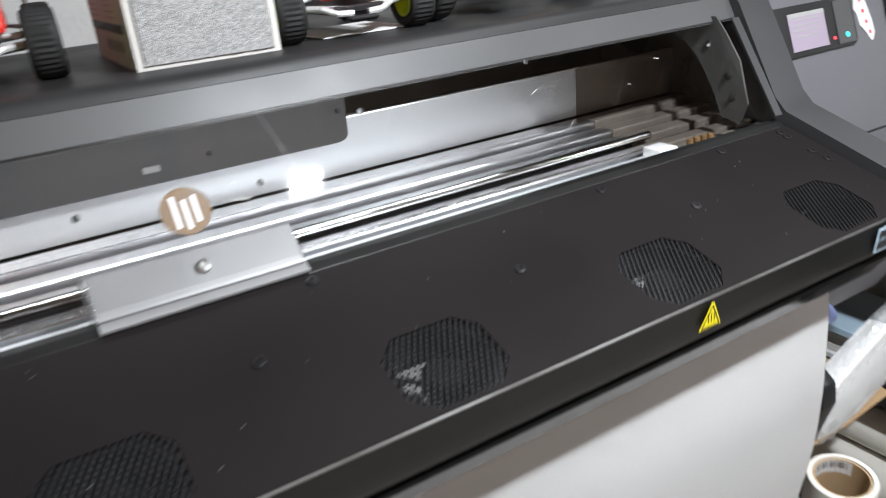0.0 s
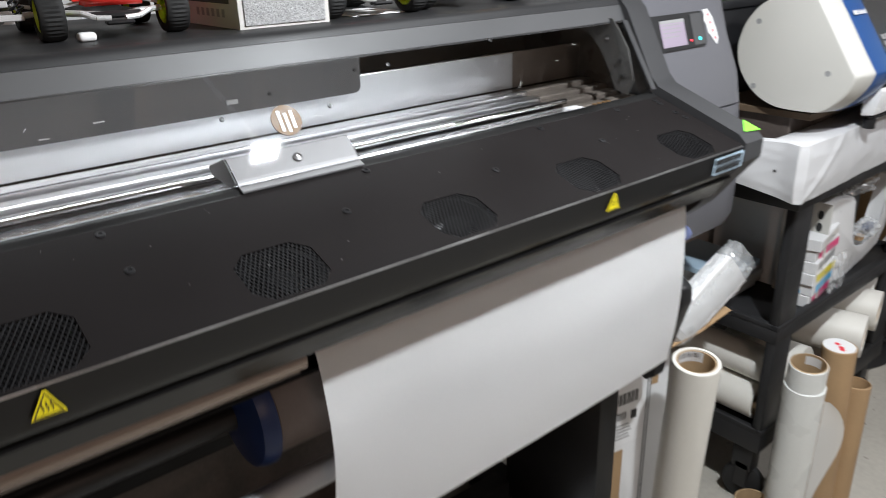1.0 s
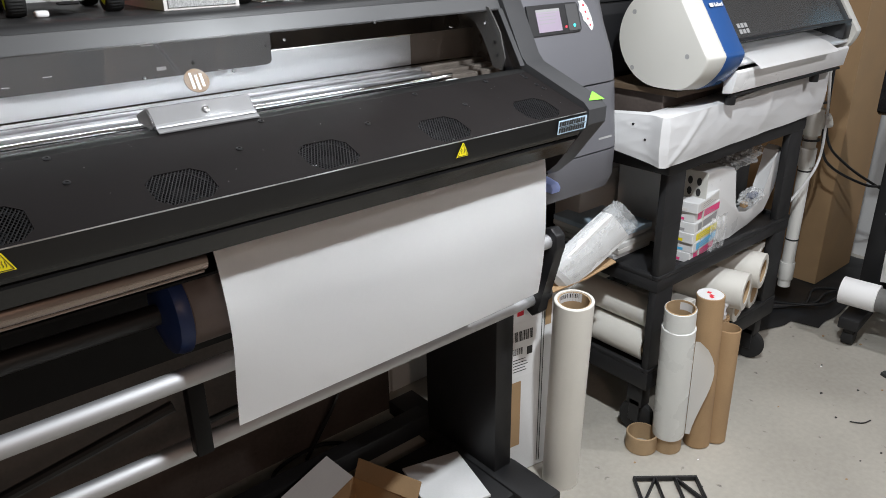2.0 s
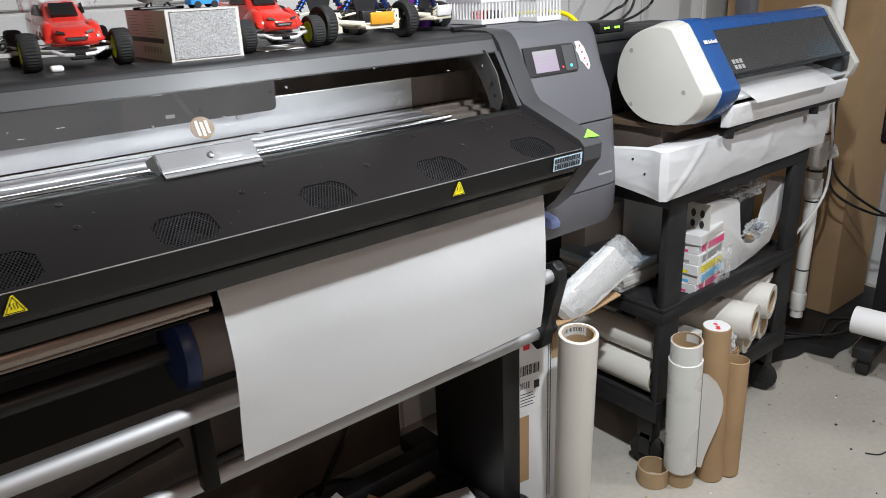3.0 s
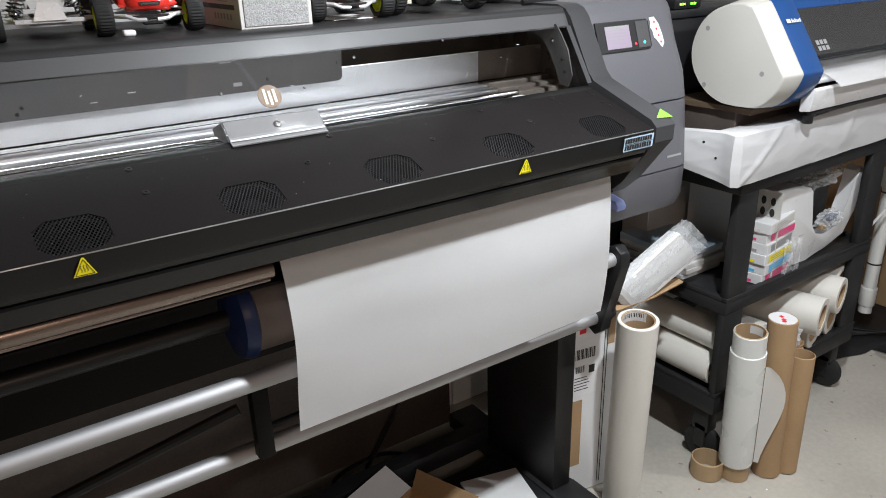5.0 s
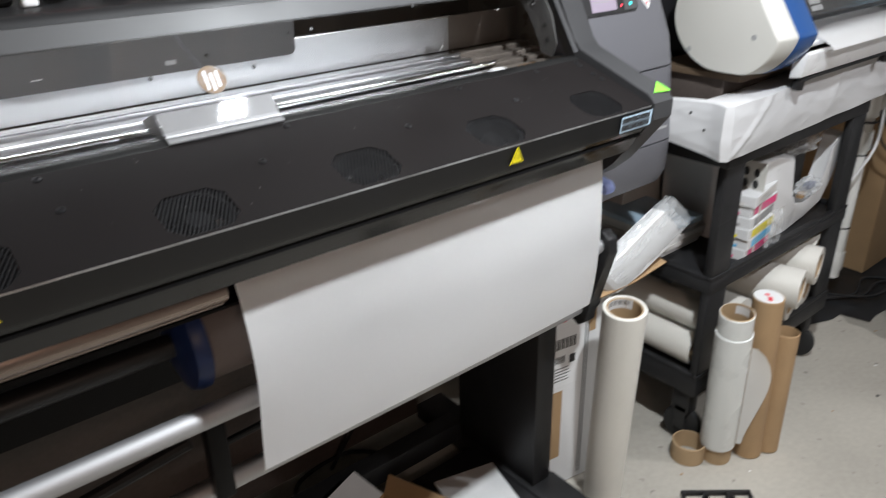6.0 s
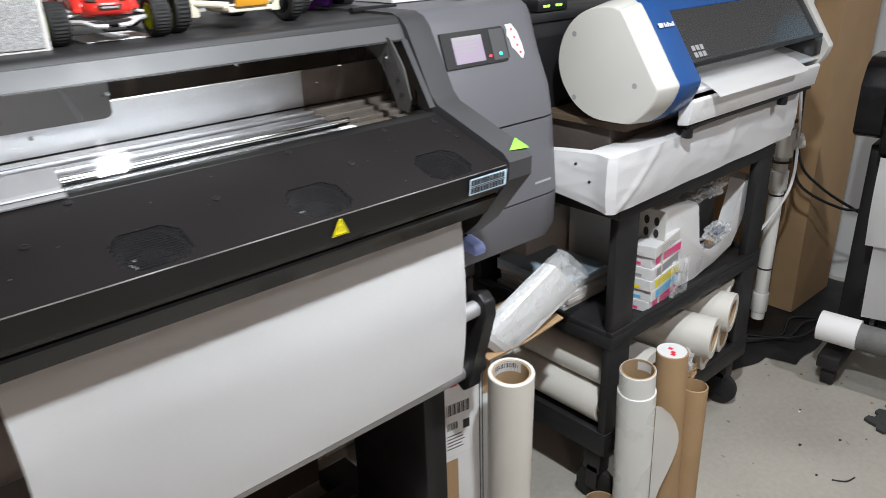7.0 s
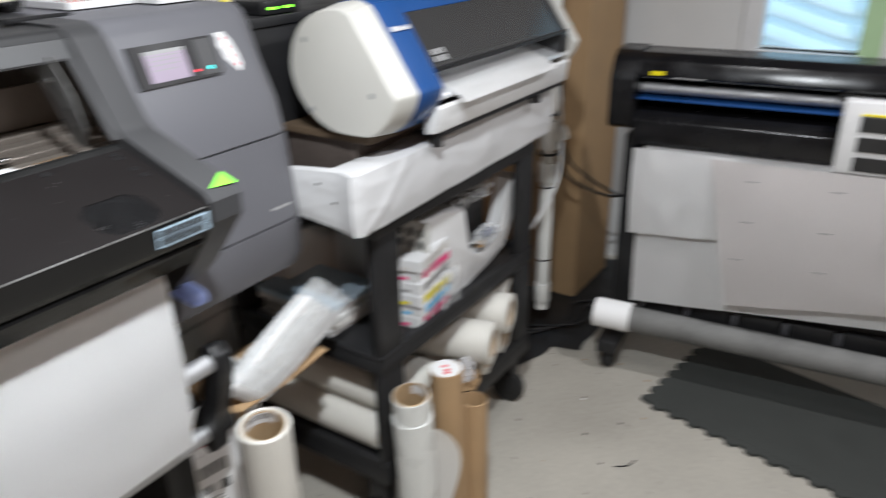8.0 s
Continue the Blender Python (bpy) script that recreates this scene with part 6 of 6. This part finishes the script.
decal(con, 0.004, 0.022, -0.012, 0.012, 0.001, 0.0002, bm)
tagged(part("label_print", bm, INK, bx, "black barcode and rows of print", smooth=False), kind="stuff")
for a in (0.050, 0.058):
    part("carton_seam", decal(con, a, a + 0.0022, -0.38, 0.18, 0.0005, 0.0003), INK, bx, "dark open seam", smooth=False)
part("tape_strip", decal(con, -0.052, -0.012, -0.30, -0.09, 0.0005, 0.0003), KRAFT, bx, "brown kraft patch", smooth=False)
part("red_mark", decal(con, -0.03, -0.010, 0.11, 0.165, 0.0005, 0.0003), RED_PRINT, bx, "dark red printed mark", smooth=False)
part("tape", decal(frame_on(m @ Vector((0.06, -0.0652, 0.56)), m.to_3x3() @ Vector((1, 0, 0)), (0, 0, 1)), -0.028, -0.008, -0.1, 0.04, 0.0005, 0.0003), KRAFT, bx, smooth=False)
bm = flat([(1.072, 0.094, 0.584), (1.200, 0.092, 0.582), (1.322, 0.092, 0.594), (1.320, 0.112, 0.600), (1.072, 0.114, 0.590)], 0.004, (0, -0.2, 1))
part("carton_flap", bm, KRAFT, bx, "brown flap bent out under a packet", smooth=False)
bag = thing("bagged_roll", (1.22, 0.13, 0.62), "folded white pack in clear plastic leaning out of a carton", "packet")
P0, P1 = Vector((1.100, 0.11, 0.612)), Vector((1.330, 0.11, 0.700))
qq = (P1 - P0).to_track_quat("Z", "Y").to_matrix()
side, thin = Vector((0.090, 0, -0.090)).normalized(), Vector((0, -1, 0))
secs = []
for t, lo, hi, th in ((-0.06, 0.050, 0.030, 0.008), (0.0, 0.055, 0.050, 0.016), (0.35, 0.060, 0.058, 0.022), (0.7, 0.063, 0.062, 0.021), (1.0, 0.064, 0.064, 0.020), (1.005, 0.060, 0.060, 0.016)):
    c = P0.lerp(P1, t)
    loop = ((-hi, 0.25), (-hi, 0.75), (-hi * 0.95, 1.0), (-hi * 0.3, 1.12), (lo * 0.35, 1.08), (lo * 0.95, 0.95), (lo, 0.7), (lo, 0.2), (lo * 0.9, -0.9), (-hi * 0.9, -0.9))
    secs.append([c + side * a + thin * (b * th) + Vector((0, 0, 0.002 * noise.noise(Vector((t * 5, a * 40, 2))))) for a, b in loop])
part("white_pack", loft(secs), CARTON, bag, "folded white sheet pack", smooth=False)
for k in range(2):
    a0 = P0.lerp(P1, 0.12) + side * (0.01 + 0.012 * k) + thin * 0.024
    part("print_mark", rod(a0, a0 + (P1 - P0).normalized() * 0.018 + side * 0.004, 0.0008, 6), PRINT_GREY, bag, smooth=False)
bm = bmesh.new()
rings = []
random.seed(9)
for j in range(30):
    t = 0.05 + 1.16 * j / 29
    rr = 0.064 + 0.010 * max(0, t - 0.95)
    ring_ = []
    for k in range(40):
        a = 2 * math.pi * k / 40
        amp = 0.4 + 1.8 * max(0, t - 0.85)
        n = (noise.noise(Vector((math.cos(a) * 2.2, math.sin(a) * 2.2, t * 7))) * 0.016 + abs(noise.noise(Vector((math.cos(a) * 7, math.sin(a) * 7, t * 20)))) * 0.012) * amp
        sq = 1 - 0.45 * max(0, t - 1.02) / 0.3
        ring_.append(bm.verts.new(P0.lerp(P1, t) + side * ((rr + n) * math.cos(a)) + thin * ((rr + n) * 0.48 * sq * math.sin(a))))
    rings.append(ring_)
for a, b in zip(rings, rings[1:]):
    for k in range(40):
        bm.faces.new((a[k], a[(k + 1) % 40], b[(k + 1) % 40], b[k]))
part("plastic_sleeve", bm, PLASTIC_BAG, bag, "ragged clear plastic bag", smooth=False)

# open carton, board and bits under the printer
ob_ = thing("open_carton", (0.55, 0.20, 0.0), "open brown carton with white-lined flaps on the floor", "box")
m = pose(0.500, 0.185, 0, 0, 0, 20)
for x0, x1, y0, y1 in ((-0.13, 0.13, -0.10, -0.097), (-0.13, 0.13, 0.097, 0.10), (-0.13, -0.127, -0.097, 0.097), (0.127, 0.13, -0.097, 0.097), (-0.127, 0.127, -0.097, 0.097)):
    part("carton_wall", box(x0, x1, y0, y1, 0.003, 0.13 if x1 - x0 < 0.2 or y1 - y0 < 0.1 else 0.006, m=m), KRAFT, ob_, smooth=False)
part("carton_flap", box(-0.125, 0.125, 0.0, 0.09, 0.0, 0.003, m=m @ pose(0, 0.099, 0.13, 22, 0, 0)), CARTON, ob_, "white-lined carton flap", smooth=False)
part("carton_flap", box(0.0, 0.05, -0.095, 0.095, 0.0, 0.003, m=m @ pose(0.129, 0, 0.13, 0, -62, 0)), KRAFT, ob_, "brown carton flap", smooth=False)
tagged(part("white_board", box(-0.085, 0.085, -0.10, 0.10, 0.062, 0.070, 0.001, 1, m=pose(0.805, 0.211, -0.0065, 0, 0, -15)), CARTON, None, at=(0.805, 0.211, 0.0555), smooth=False), "white board lying on a black tray", "board")
tagged(part("dark_tray", box(0.62, 1.02, 0.06, 0.38, 0.003, 0.055, 0.008), MATTE_BLACK, None, at=(0.82, 0.2, 0.0)), "flat black tray under the printer", "tray")
gr = thing("wire_stand", (1.30, -0.16, 0.0), "black slotted plastic stand lying on the floor", "stand")
m = pose(1.285, -0.175, 0.0, 0, 0, -40)
for x0, x1, y0, y1 in ((-0.09, 0.09, 0.045, 0.052), (-0.09, 0.09, -0.06, -0.053), (-0.09, -0.083, -0.053, 0.045), (0.083, 0.09, -0.053, 0.045), (-0.03, -0.024, -0.053, 0.045), (0.024, 0.03, -0.053, 0.045)):
    part("bar", box(x0, x1, y0, y1, 0.002, 0.018, 0.002, 1, m=m), MATTE_BLACK, gr)
part("bar", box(-0.05, 0.05, -0.003, 0.003, 0.004, 0.016, m=m @ pose(-0.055, 0, 0, 0, 0, 60)), MATTE_BLACK, gr)
part("bar", box(-0.05, 0.05, -0.003, 0.003, 0.004, 0.016, m=m @ pose(0.055, 0, 0, 0, 0, -60)), MATTE_BLACK, gr)
for k, pts in enumerate(([(0.60, 0.60, 0.01), (0.68, 0.55, 0.20), (0.75, 0.60, 0.30), (0.78, 0.66, 0.45), (0.77, 0.68, 0.65)], [(0.45, 0.52, 0.01), (0.60, 0.46, 0.015), (0.74, 0.52, 0.02), (0.66, 0.62, 0.02), (0.50, 0.60, 0.02), (0.47, 0.50, 0.03), (0.62, 0.44, 0.03)], [(0.72, 0.60, 0.28), (0.82, 0.62, 0.32), (0.92, 0.60, 0.25)])):
    wire("power_cable", pts, 0.006, BLACK, "black power cable lying behind the printer")

# ---------------------------------------------------------------- corner: pipe, cardboard, sheeting
pv_ = thing("drain_pipe", (2.57, 0.165, 0.0), "white plastic pipe with joints and zip ties", "pipe")
PX, PY = 2.565, 0.165
part("pipe_run", rod((PX, PY, 0.10), (PX, PY, 2.19), 0.024, 24), PVC, pv_, "white pipe")
for z, h, r in ((0.13, 0.075, 0.029), (0.72, 0.10, 0.034), (0.60, 0.07, 0.031), (0.95, 0.09, 0.033)):
    part("joint", rod((PX, PY, z), (PX, PY, z + h), r, 24, bevel=0.003), PVC, pv_, "white pipe joint")
part("branch", rod((PX, PY, 0.76), (PX + 0.04, PY - 0.045, 0.775), 0.026, 20), PVC, pv_, "white side branch")
for z in (0.30, 0.58, 0.70, 0.84, 0.985):
    part("zip_tie", pipe((PX, PY, z), (PX, PY, z + 0.006), 0.0355 if 0.6 < z < 1 else 0.026, 0.024, 24), BLACK, pv_, "black zip tie")
part("red_tie", pipe((PX, PY, 0.995), (PX, PY, 1.008), 0.034, 0.028, 24), RED_PRINT, pv_)
part("grey_post", box(2.40, 2.46, 0.40, 0.46, 0.0, 2.19, 0.003), GREY, pv_)
for pts, mt, lab in (([(PX - 0.02, PY - 0.03, 1.0), (PX + 0.01, PY - 0.04, 0.80), (PX - 0.05, PY - 0.06, 0.62), (PX - 0.20, PY - 0.02, 0.46)], WHITE, "white cable strapped to the pipe"), ([(PX + 0.02, PY - 0.03, 0.98), (PX + 0.03, PY - 0.045, 0.72), (PX + 0.12, PY - 0.10, 0.60), (2.80, -0.04, 0.50)], BLACK, "black cable running to the far printer"), ([(PX + 0.02, PY - 0.03, 0.78), (PX + 0.05, PY - 0.05, 0.62), (2.72, 0.0, 0.53), (2.82, -0.06, 0.52)], BLACK, "black cable running to the far printer")):
    wire("cable", pts, 0.005, mt, lab)
for k in range(3):
    wire("floor_cable", [(2.45 + 0.05 * k, 0.22, 0.012), (2.62, 0.10 - 0.03 * k, 0.02 + 0.01 * k), (2.78, 0.12 - 0.05 * k, 0.03), (2.92 + 0.05 * k, -0.02, 0.015)], 0.006, BLACK, "black cable lying in the corner")
cb = thing("cardboard_sheet", (3.06, 0.16, 0.0), "tall brown cardboard carton standing in the corner", "cardboard")
part("carton_front", box(2.86, 2.866, 0.16, 0.62, 0.01, 2.1), KRAFT, cb, "flat brown cardboard", smooth=False)
part("carton_side", box(2.866, 3.2, 0.16, 0.166, 0.01, 2.1), KRAFT, cb, smooth=False)
part("carton_side", box(2.60, 2.86, 0.60, 0.606, 0.01, 2.1), KRAFT, cb, smooth=False)
bm = bmesh.new()
n = 40
rows = []
for i in range(n + 1):
    x = 2.30 + 1.0 * i / n
    front = -0.02 + 0.05 * noise.noise(Vector((x * 5, 0, 2))) + (0.10 if x < 2.5 else 0.0)
    rows.append([bm.verts.new((x, front + (0.70 - front) * j / 12, 0.004 + 0.012 * abs(noise.noise(Vector((x * 6, j * 0.7, 5)))))) for j in range(13)])
for a, b in zip(rows, rows[1:]):
    for j in range(12):
        bm.faces.new((a[j], a[j + 1], b[j + 1], b[j]))
tagged(part("plastic_sheeting", bm, DARK_SHEET, None, at=(2.8, 0.3, 0.0)), "rumpled black plastic sheeting on the corner floor", "plastic sheet")

# ---------------------------------------------------------------- far printer across the room
far = thing("large_format_printer", (2.62, -0.75, 0.0), "black wide-format printer with a white print hanging down", "printer")
FY0, FY1 = -1.75, -0.075


def along_y(profile, y0, y1, bevel=0.0):
    """A profile of (x, z) drawn along y."""
    bm = prism(profile, 0, 1, bevel)
    for v in bm.verts:
        v.co = Vector((v.co.y, y0 + (y1 - y0) * v.co.x, v.co.z))
    return bm


part("top_hood", along_y([(2.50, 1.010), (2.52, 1.055), (2.55, 1.072), (2.66, 1.075), (2.66, 1.0), (2.52, 1.0)], FY0, FY1, 0.004), GLOSS_BLACK, far, "black top hood")
part("end_cover", along_y([(2.48, 0.86), (2.48, 1.0), (2.51, 1.055), (2.55, 1.076), (2.67, 1.078), (2.67, 0.84), (2.52, 0.84)], FY1 - 0.07, FY1 + 0.005, 0.008), GLOSS_BLACK, far, "black end cover")
part("inner_back", along_y([(2.64, 0.78), (2.64, 1.01), (2.655, 1.01), (2.655, 0.78)], FY0, FY1 - 0.07), INSIDE, far, smooth=False)
part("front_beam", along_y([(2.50, 0.80), (2.50, 0.875), (2.53, 0.90), (2.70, 0.90), (2.70, 0.79), (2.54, 0.78)], FY0, FY1 - 0.07, 0.004), GLOSS_BLACK, far, "black front beam")
part("rail", rod((2.56, FY0, 0.965), (2.56, FY1 - 0.075, 0.965), 0.017, 20), TUBE, far, "long satin metal rail")
# Blue strip that imitates the blue reflection low on the rail.
part("rail_reflection", along_y([(2.52, 0.935), (2.52, 0.941), (2.60, 0.941), (2.60, 0.935)], FY0, FY1 - 0.075), BLUE, far, smooth=False)
part("yellow_tag", box(2.497, 2.499, -0.225, -0.185, 1.014, 1.026), YELLOW, far, "yellow sticker", smooth=False)
part("grey_caption", box(2.4975, 2.499, -0.34, -0.25, 1.008, 1.011), PRINT_GREY, far, smooth=False)
car = part("carriage", box(2.47, 2.60, -0.92, -0.71, 0.79, 0.99, 0.006), WHITE, far, "white carriage frame")
for z in (0.80, 0.855, 0.91):
    part("carriage_opening", box(2.466, 2.4705, -0.90, -0.755, z, z + 0.040, 0.0005, 1), INK, car, smooth=False)
part("carriage_band", box(2.466, 2.4705, -0.90, -0.755, 0.953, 0.958), YELLOW, car, smooth=False)
part("carriage_clamp", box(2.53, 2.59, -0.735, -0.690, 0.975, 1.0, 0.004), BLACK, car)
part("lower_panel", along_y([(2.56, 0.50), (2.53, 0.78), (2.56, 0.80), (2.70, 0.80), (2.70, 0.50)], FY0, FY1 - 0.08), INSIDE, far, smooth=False)
part("leg", box(2.60, 2.72, FY1 - 0.10, FY1 - 0.03, 0.10, 0.80, 0.005), MATTE_BLACK, far, "black steel leg")
part("side_glow_plate", along_y([(2.555, 0.60), (2.545, 0.72), (2.55, 0.72), (2.56, 0.60)], -0.26, -0.19), GREY, far, smooth=False)
part("foot", box(2.42, 2.98, FY1 - 0.10, FY1 - 0.03, 0.075, 0.12, 0.006), MATTE_BLACK, far, "black floor foot")
for x in (2.47, 2.93):
    cw = part("caster", rod((x, FY1 - 0.085, 0.032), (x, FY1 - 0.045, 0.032), 0.031, 20, bevel=0.004), RUBBER, far, "black rubber caster")
    part("caster_mount", box(x - 0.022, x + 0.022, FY1 - 0.083, FY1 - 0.047, 0.035, 0.076, 0.004), BLACK, cw)
part("takeup_roll", rod((2.47, FY0, 0.203), (2.47, -0.205, 0.203), 0.043, 32), ROLL_GREY, far, "grey take-up roll")
part("takeup_core", rod((2.47, -0.205, 0.205), (2.47, -0.085, 0.205), 0.050, 32), PAPER, far, "white roll end")
for k in range(9):
    y = -0.30 - k * 0.15
    part("media_guide", box(2.52, 2.56, y - 0.06, y + 0.06, 0.215, 0.275, 0.004), MATTE_BLACK, far, "black slotted media guide")
    part("guide_clip", box(2.515, 2.53, y + 0.068, y + 0.082, 0.23, 0.27, 0.002), GREY, far)
part("guide_bar", along_y([(2.55, 0.20), (2.55, 0.30), (2.60, 0.30), (2.60, 0.20)], FY0, FY1 - 0.1), MATTE_BLACK, far, smooth=False)


def hanging(x_top, z_top, z_bot, y0, y1, name, label, mat_, bow=0.02, lean=-0.03, rise=0.0, slant=0.01):
    bm = bmesh.new()
    rows = []
    for j in range(19):
        s = j / 18
        row = []
        for i in range(17):
            u = i / 16
            low = z_bot + rise * (1 - u)
            row.append(bm.verts.new((x_top + lean * s - bow * math.sin(s * math.pi) - 0.006 * noise.noise(Vector((s * 3, i * 0.4, y0))), y0 + (y1 - y0) * u + slant * s * (1 - 2 * u), z_top + (low - z_top) * s)))
        rows.append(row)
    for a, b in zip(rows, rows[1:]):
        for i in range(16):
            bm.faces.new((a[i], a[i + 1], b[i + 1], b[i]))
    bmesh.ops.solidify(bm, geom=list(bm.faces), thickness=0.0006)
    return tagged(part(name, bm, mat_, None, at=(x_top, (y0 + y1) / 2, z_bot)), label, "paper sheet")


media_far = hanging(2.515, 0.80, 0.265, -1.70, -0.185, "hanging_print", "long white media hanging in front of the far printer", PAPER, rise=0.13)
short_far = hanging(2.475, 0.795, 0.520, -0.46, -0.160, "hanging_print", "short white sheet hung over the media", PAPER, 0.010, -0.02, rise=0.02)
pr = hanging(2.462, 0.79, 0.335, -1.66, -0.392, "hanging_print", "large pale printed sheet with faint marks", surf("pale_pink_print", (0.76, 0.73, 0.72), 0.55, var=0.03, scale=5), 0.014, -0.02, rise=0.15, slant=0.10)
random.seed(11)
for k in range(14):
    y, z = -0.5 - 0.22 * (k % 5) - 0.03 * random.random(), 0.74 - 0.12 * (k // 5)
    part("faint_mark", box(2.4495, 2.4500, y - 0.016, y + 0.016, z, z + 0.0025, m=pose(-0.014 * math.sin((0.79 - z) / 0.435 * math.pi) - 0.02 * (0.79 - z) / 0.435 + 0.0, 0, 0)), PRINT_GREY, pr, smooth=False)

# the far printer and its prints stand a little askew to the room
ASKEW = Matrix.Translation((2.50, -0.13, 0)) @ Matrix.Rotation(radians(6.5), 4, "Z") @ Matrix.Translation((-2.50, 0.13, 0))
for ob in (far, media_far, short_far, pr):
    ob.matrix_world = ASKEW @ Matrix.Translation(BASE[ob])

# ---------------------------------------------------------------- window in the east wall
win = thing("window_1", (RX1, (WY0 + WY1) / 2, WZ0), "bright window with pale blue rippled sheet behind", "window", kind="structure")
part("window_frame", box(RX1 - 0.01, RX1 + 0.05, WY0 - 0.05, WY0 + 0.02, WZ0 - 0.02, WZ1 + 0.02, 0.003), surf("pale_green_frame", (0.42, 0.60, 0.35), 0.5), win, "pale green frame side", smooth=False)
part("window_frame", box(RX1 - 0.01, RX1 + 0.05, WY1 - 0.02, WY1 + 0.05, WZ0 - 0.02, WZ1 + 0.02, 0.003), WHITE, win, "white frame side", smooth=False)
part("window_sill", box(RX1 - 0.03, RX1 + 0.05, WY0, WY1, WZ0 - 0.03, WZ0, 0.003), WHITE, win, "white sill", smooth=False)
bm = bmesh.new()
rows = [[bm.verts.new((RX1 + 0.09 + 0.022 * math.sin(z * 75 + 3.5 * math.sin(y * 7)), y, z)) for z in [WZ0 - 0.02 + (WZ1 - WZ0 + 0.04) * k / 120 for k in range(121)]] for y in [WY0 - 0.02 + (WY1 - WY0 + 0.04) * i / 24 for i in range(25)]]
for a, b in zip(rows, rows[1:]):
    for i in range(120):
        bm.faces.new((a[i], a[i + 1], b[i + 1], b[i]))
part("rippled_sheet", bm, DAYLIGHT, win, "pale blue rippled daylit sheet")

# ---------------------------------------------------------------- floor mat with toothed edges, wall blocks, specks
mat_th = thing("foam_mat", (2.7, -1.0, 0.0), "dark ribbed interlocking foam floor mat", "mat")
A, Bc = Vector((2.326, -0.327, 0)), Vector((2.192, -0.924, 0))
u = (Bc - A).normalized()
w = Vector((0.98, -0.16, 0)).normalized()
pts = []
tooth = 0.031
nu, nw = 30, 16
for k in range(nw, 0, -1):
    o = A + w * tooth * k
    side = -u if k % 2 else Vector((0, 0, 0))
    pts += [o + side * 0.015 - w * 0.004, o - w * (tooth - 0.004) + side * 0.015]
for k in range(nu):
    o = A + u * tooth * k
    side = -w if k % 2 else Vector((0, 0, 0))
    pts += [o + side * 0.015 + u * 0.004, o + u * (tooth - 0.004) + side * 0.015]
pts += [A + u * tooth * nu + w * tooth * nw]
part("mat_tile", flat([p + Vector((0, 0, 0.001)) for p in pts], 0.010, (0, 0, 1)), FOAM_MAT, mat_th, "dark foam tile with toothed edge", smooth=False)
for k in range(46):
    o = A + u * (0.03 + k * 0.02)
    part("rib", flat([o + w * 0.02 + Vector((0, 0, 0.0112)), o + w * 0.47 + Vector((0, 0, 0.0112)), o + w * 0.47 + u * 0.009 + Vector((0, 0, 0.0112)), o + w * 0.02 + u * 0.009 + Vector((0, 0, 0.0112))], 0.0012, (0, 0, 1)), FOAM_MAT, mat_th, smooth=False)

random.seed(21)
for k in range(34):
    x, y = random.uniform(1.15, 2.5), random.uniform(-0.75, 0.02)
    s_ = random.uniform(0.0015, 0.005)
    tagged(part("floor_speck", flat([(x + s_ * math.cos(a) * (1 + 0.8 * (i % 2)), y + s_ * math.sin(a), 0.0005) for i, a in enumerate([j * 1.047 for j in range(6)])], 0.0015, (0, 0, 1)), (INK, PAPER, KRAFT, INK)[k % 4], None, at=(x, y, 0), smooth=False), "tiny scrap of litter on the floor", "scrap", "scraps on the floor")
wire("dark_twig", [(1.98, -0.36, 0.003), (2.0, -0.39, 0.004), (2.035, -0.40, 0.003)], 0.002, INK, "short dark strip of litter on the floor", "scrap")

# blocks of the white wall behind the printers
BW, BH = 0.40, 0.20
made = {}
for r in range(11):
    for c in range(16):
        x0 = RX0 + c * BW - (BW / 2 if r % 2 else 0)
        x1 = min(x0 + BW - 0.006, RX1)
        x0 = max(x0 + 0.004, RX0)
        if x1 - x0 < 0.03:
            continue
        key = round(x1 - x0, 3)
        if key not in made:
            bm = box(0, x1 - x0, 0, 0.014, 0, BH - 0.007, 0.003, 1)
            me = bpy.data.meshes.new("block")
            bm.to_mesh(me)
            bm.free()
            me.materials.append(WALL)
            made[key] = me
        ob = new("block", made[key])
        ob.parent = wall_n
        ob.location = (x0, RY1 - 0.001, r * BH + 0.003)
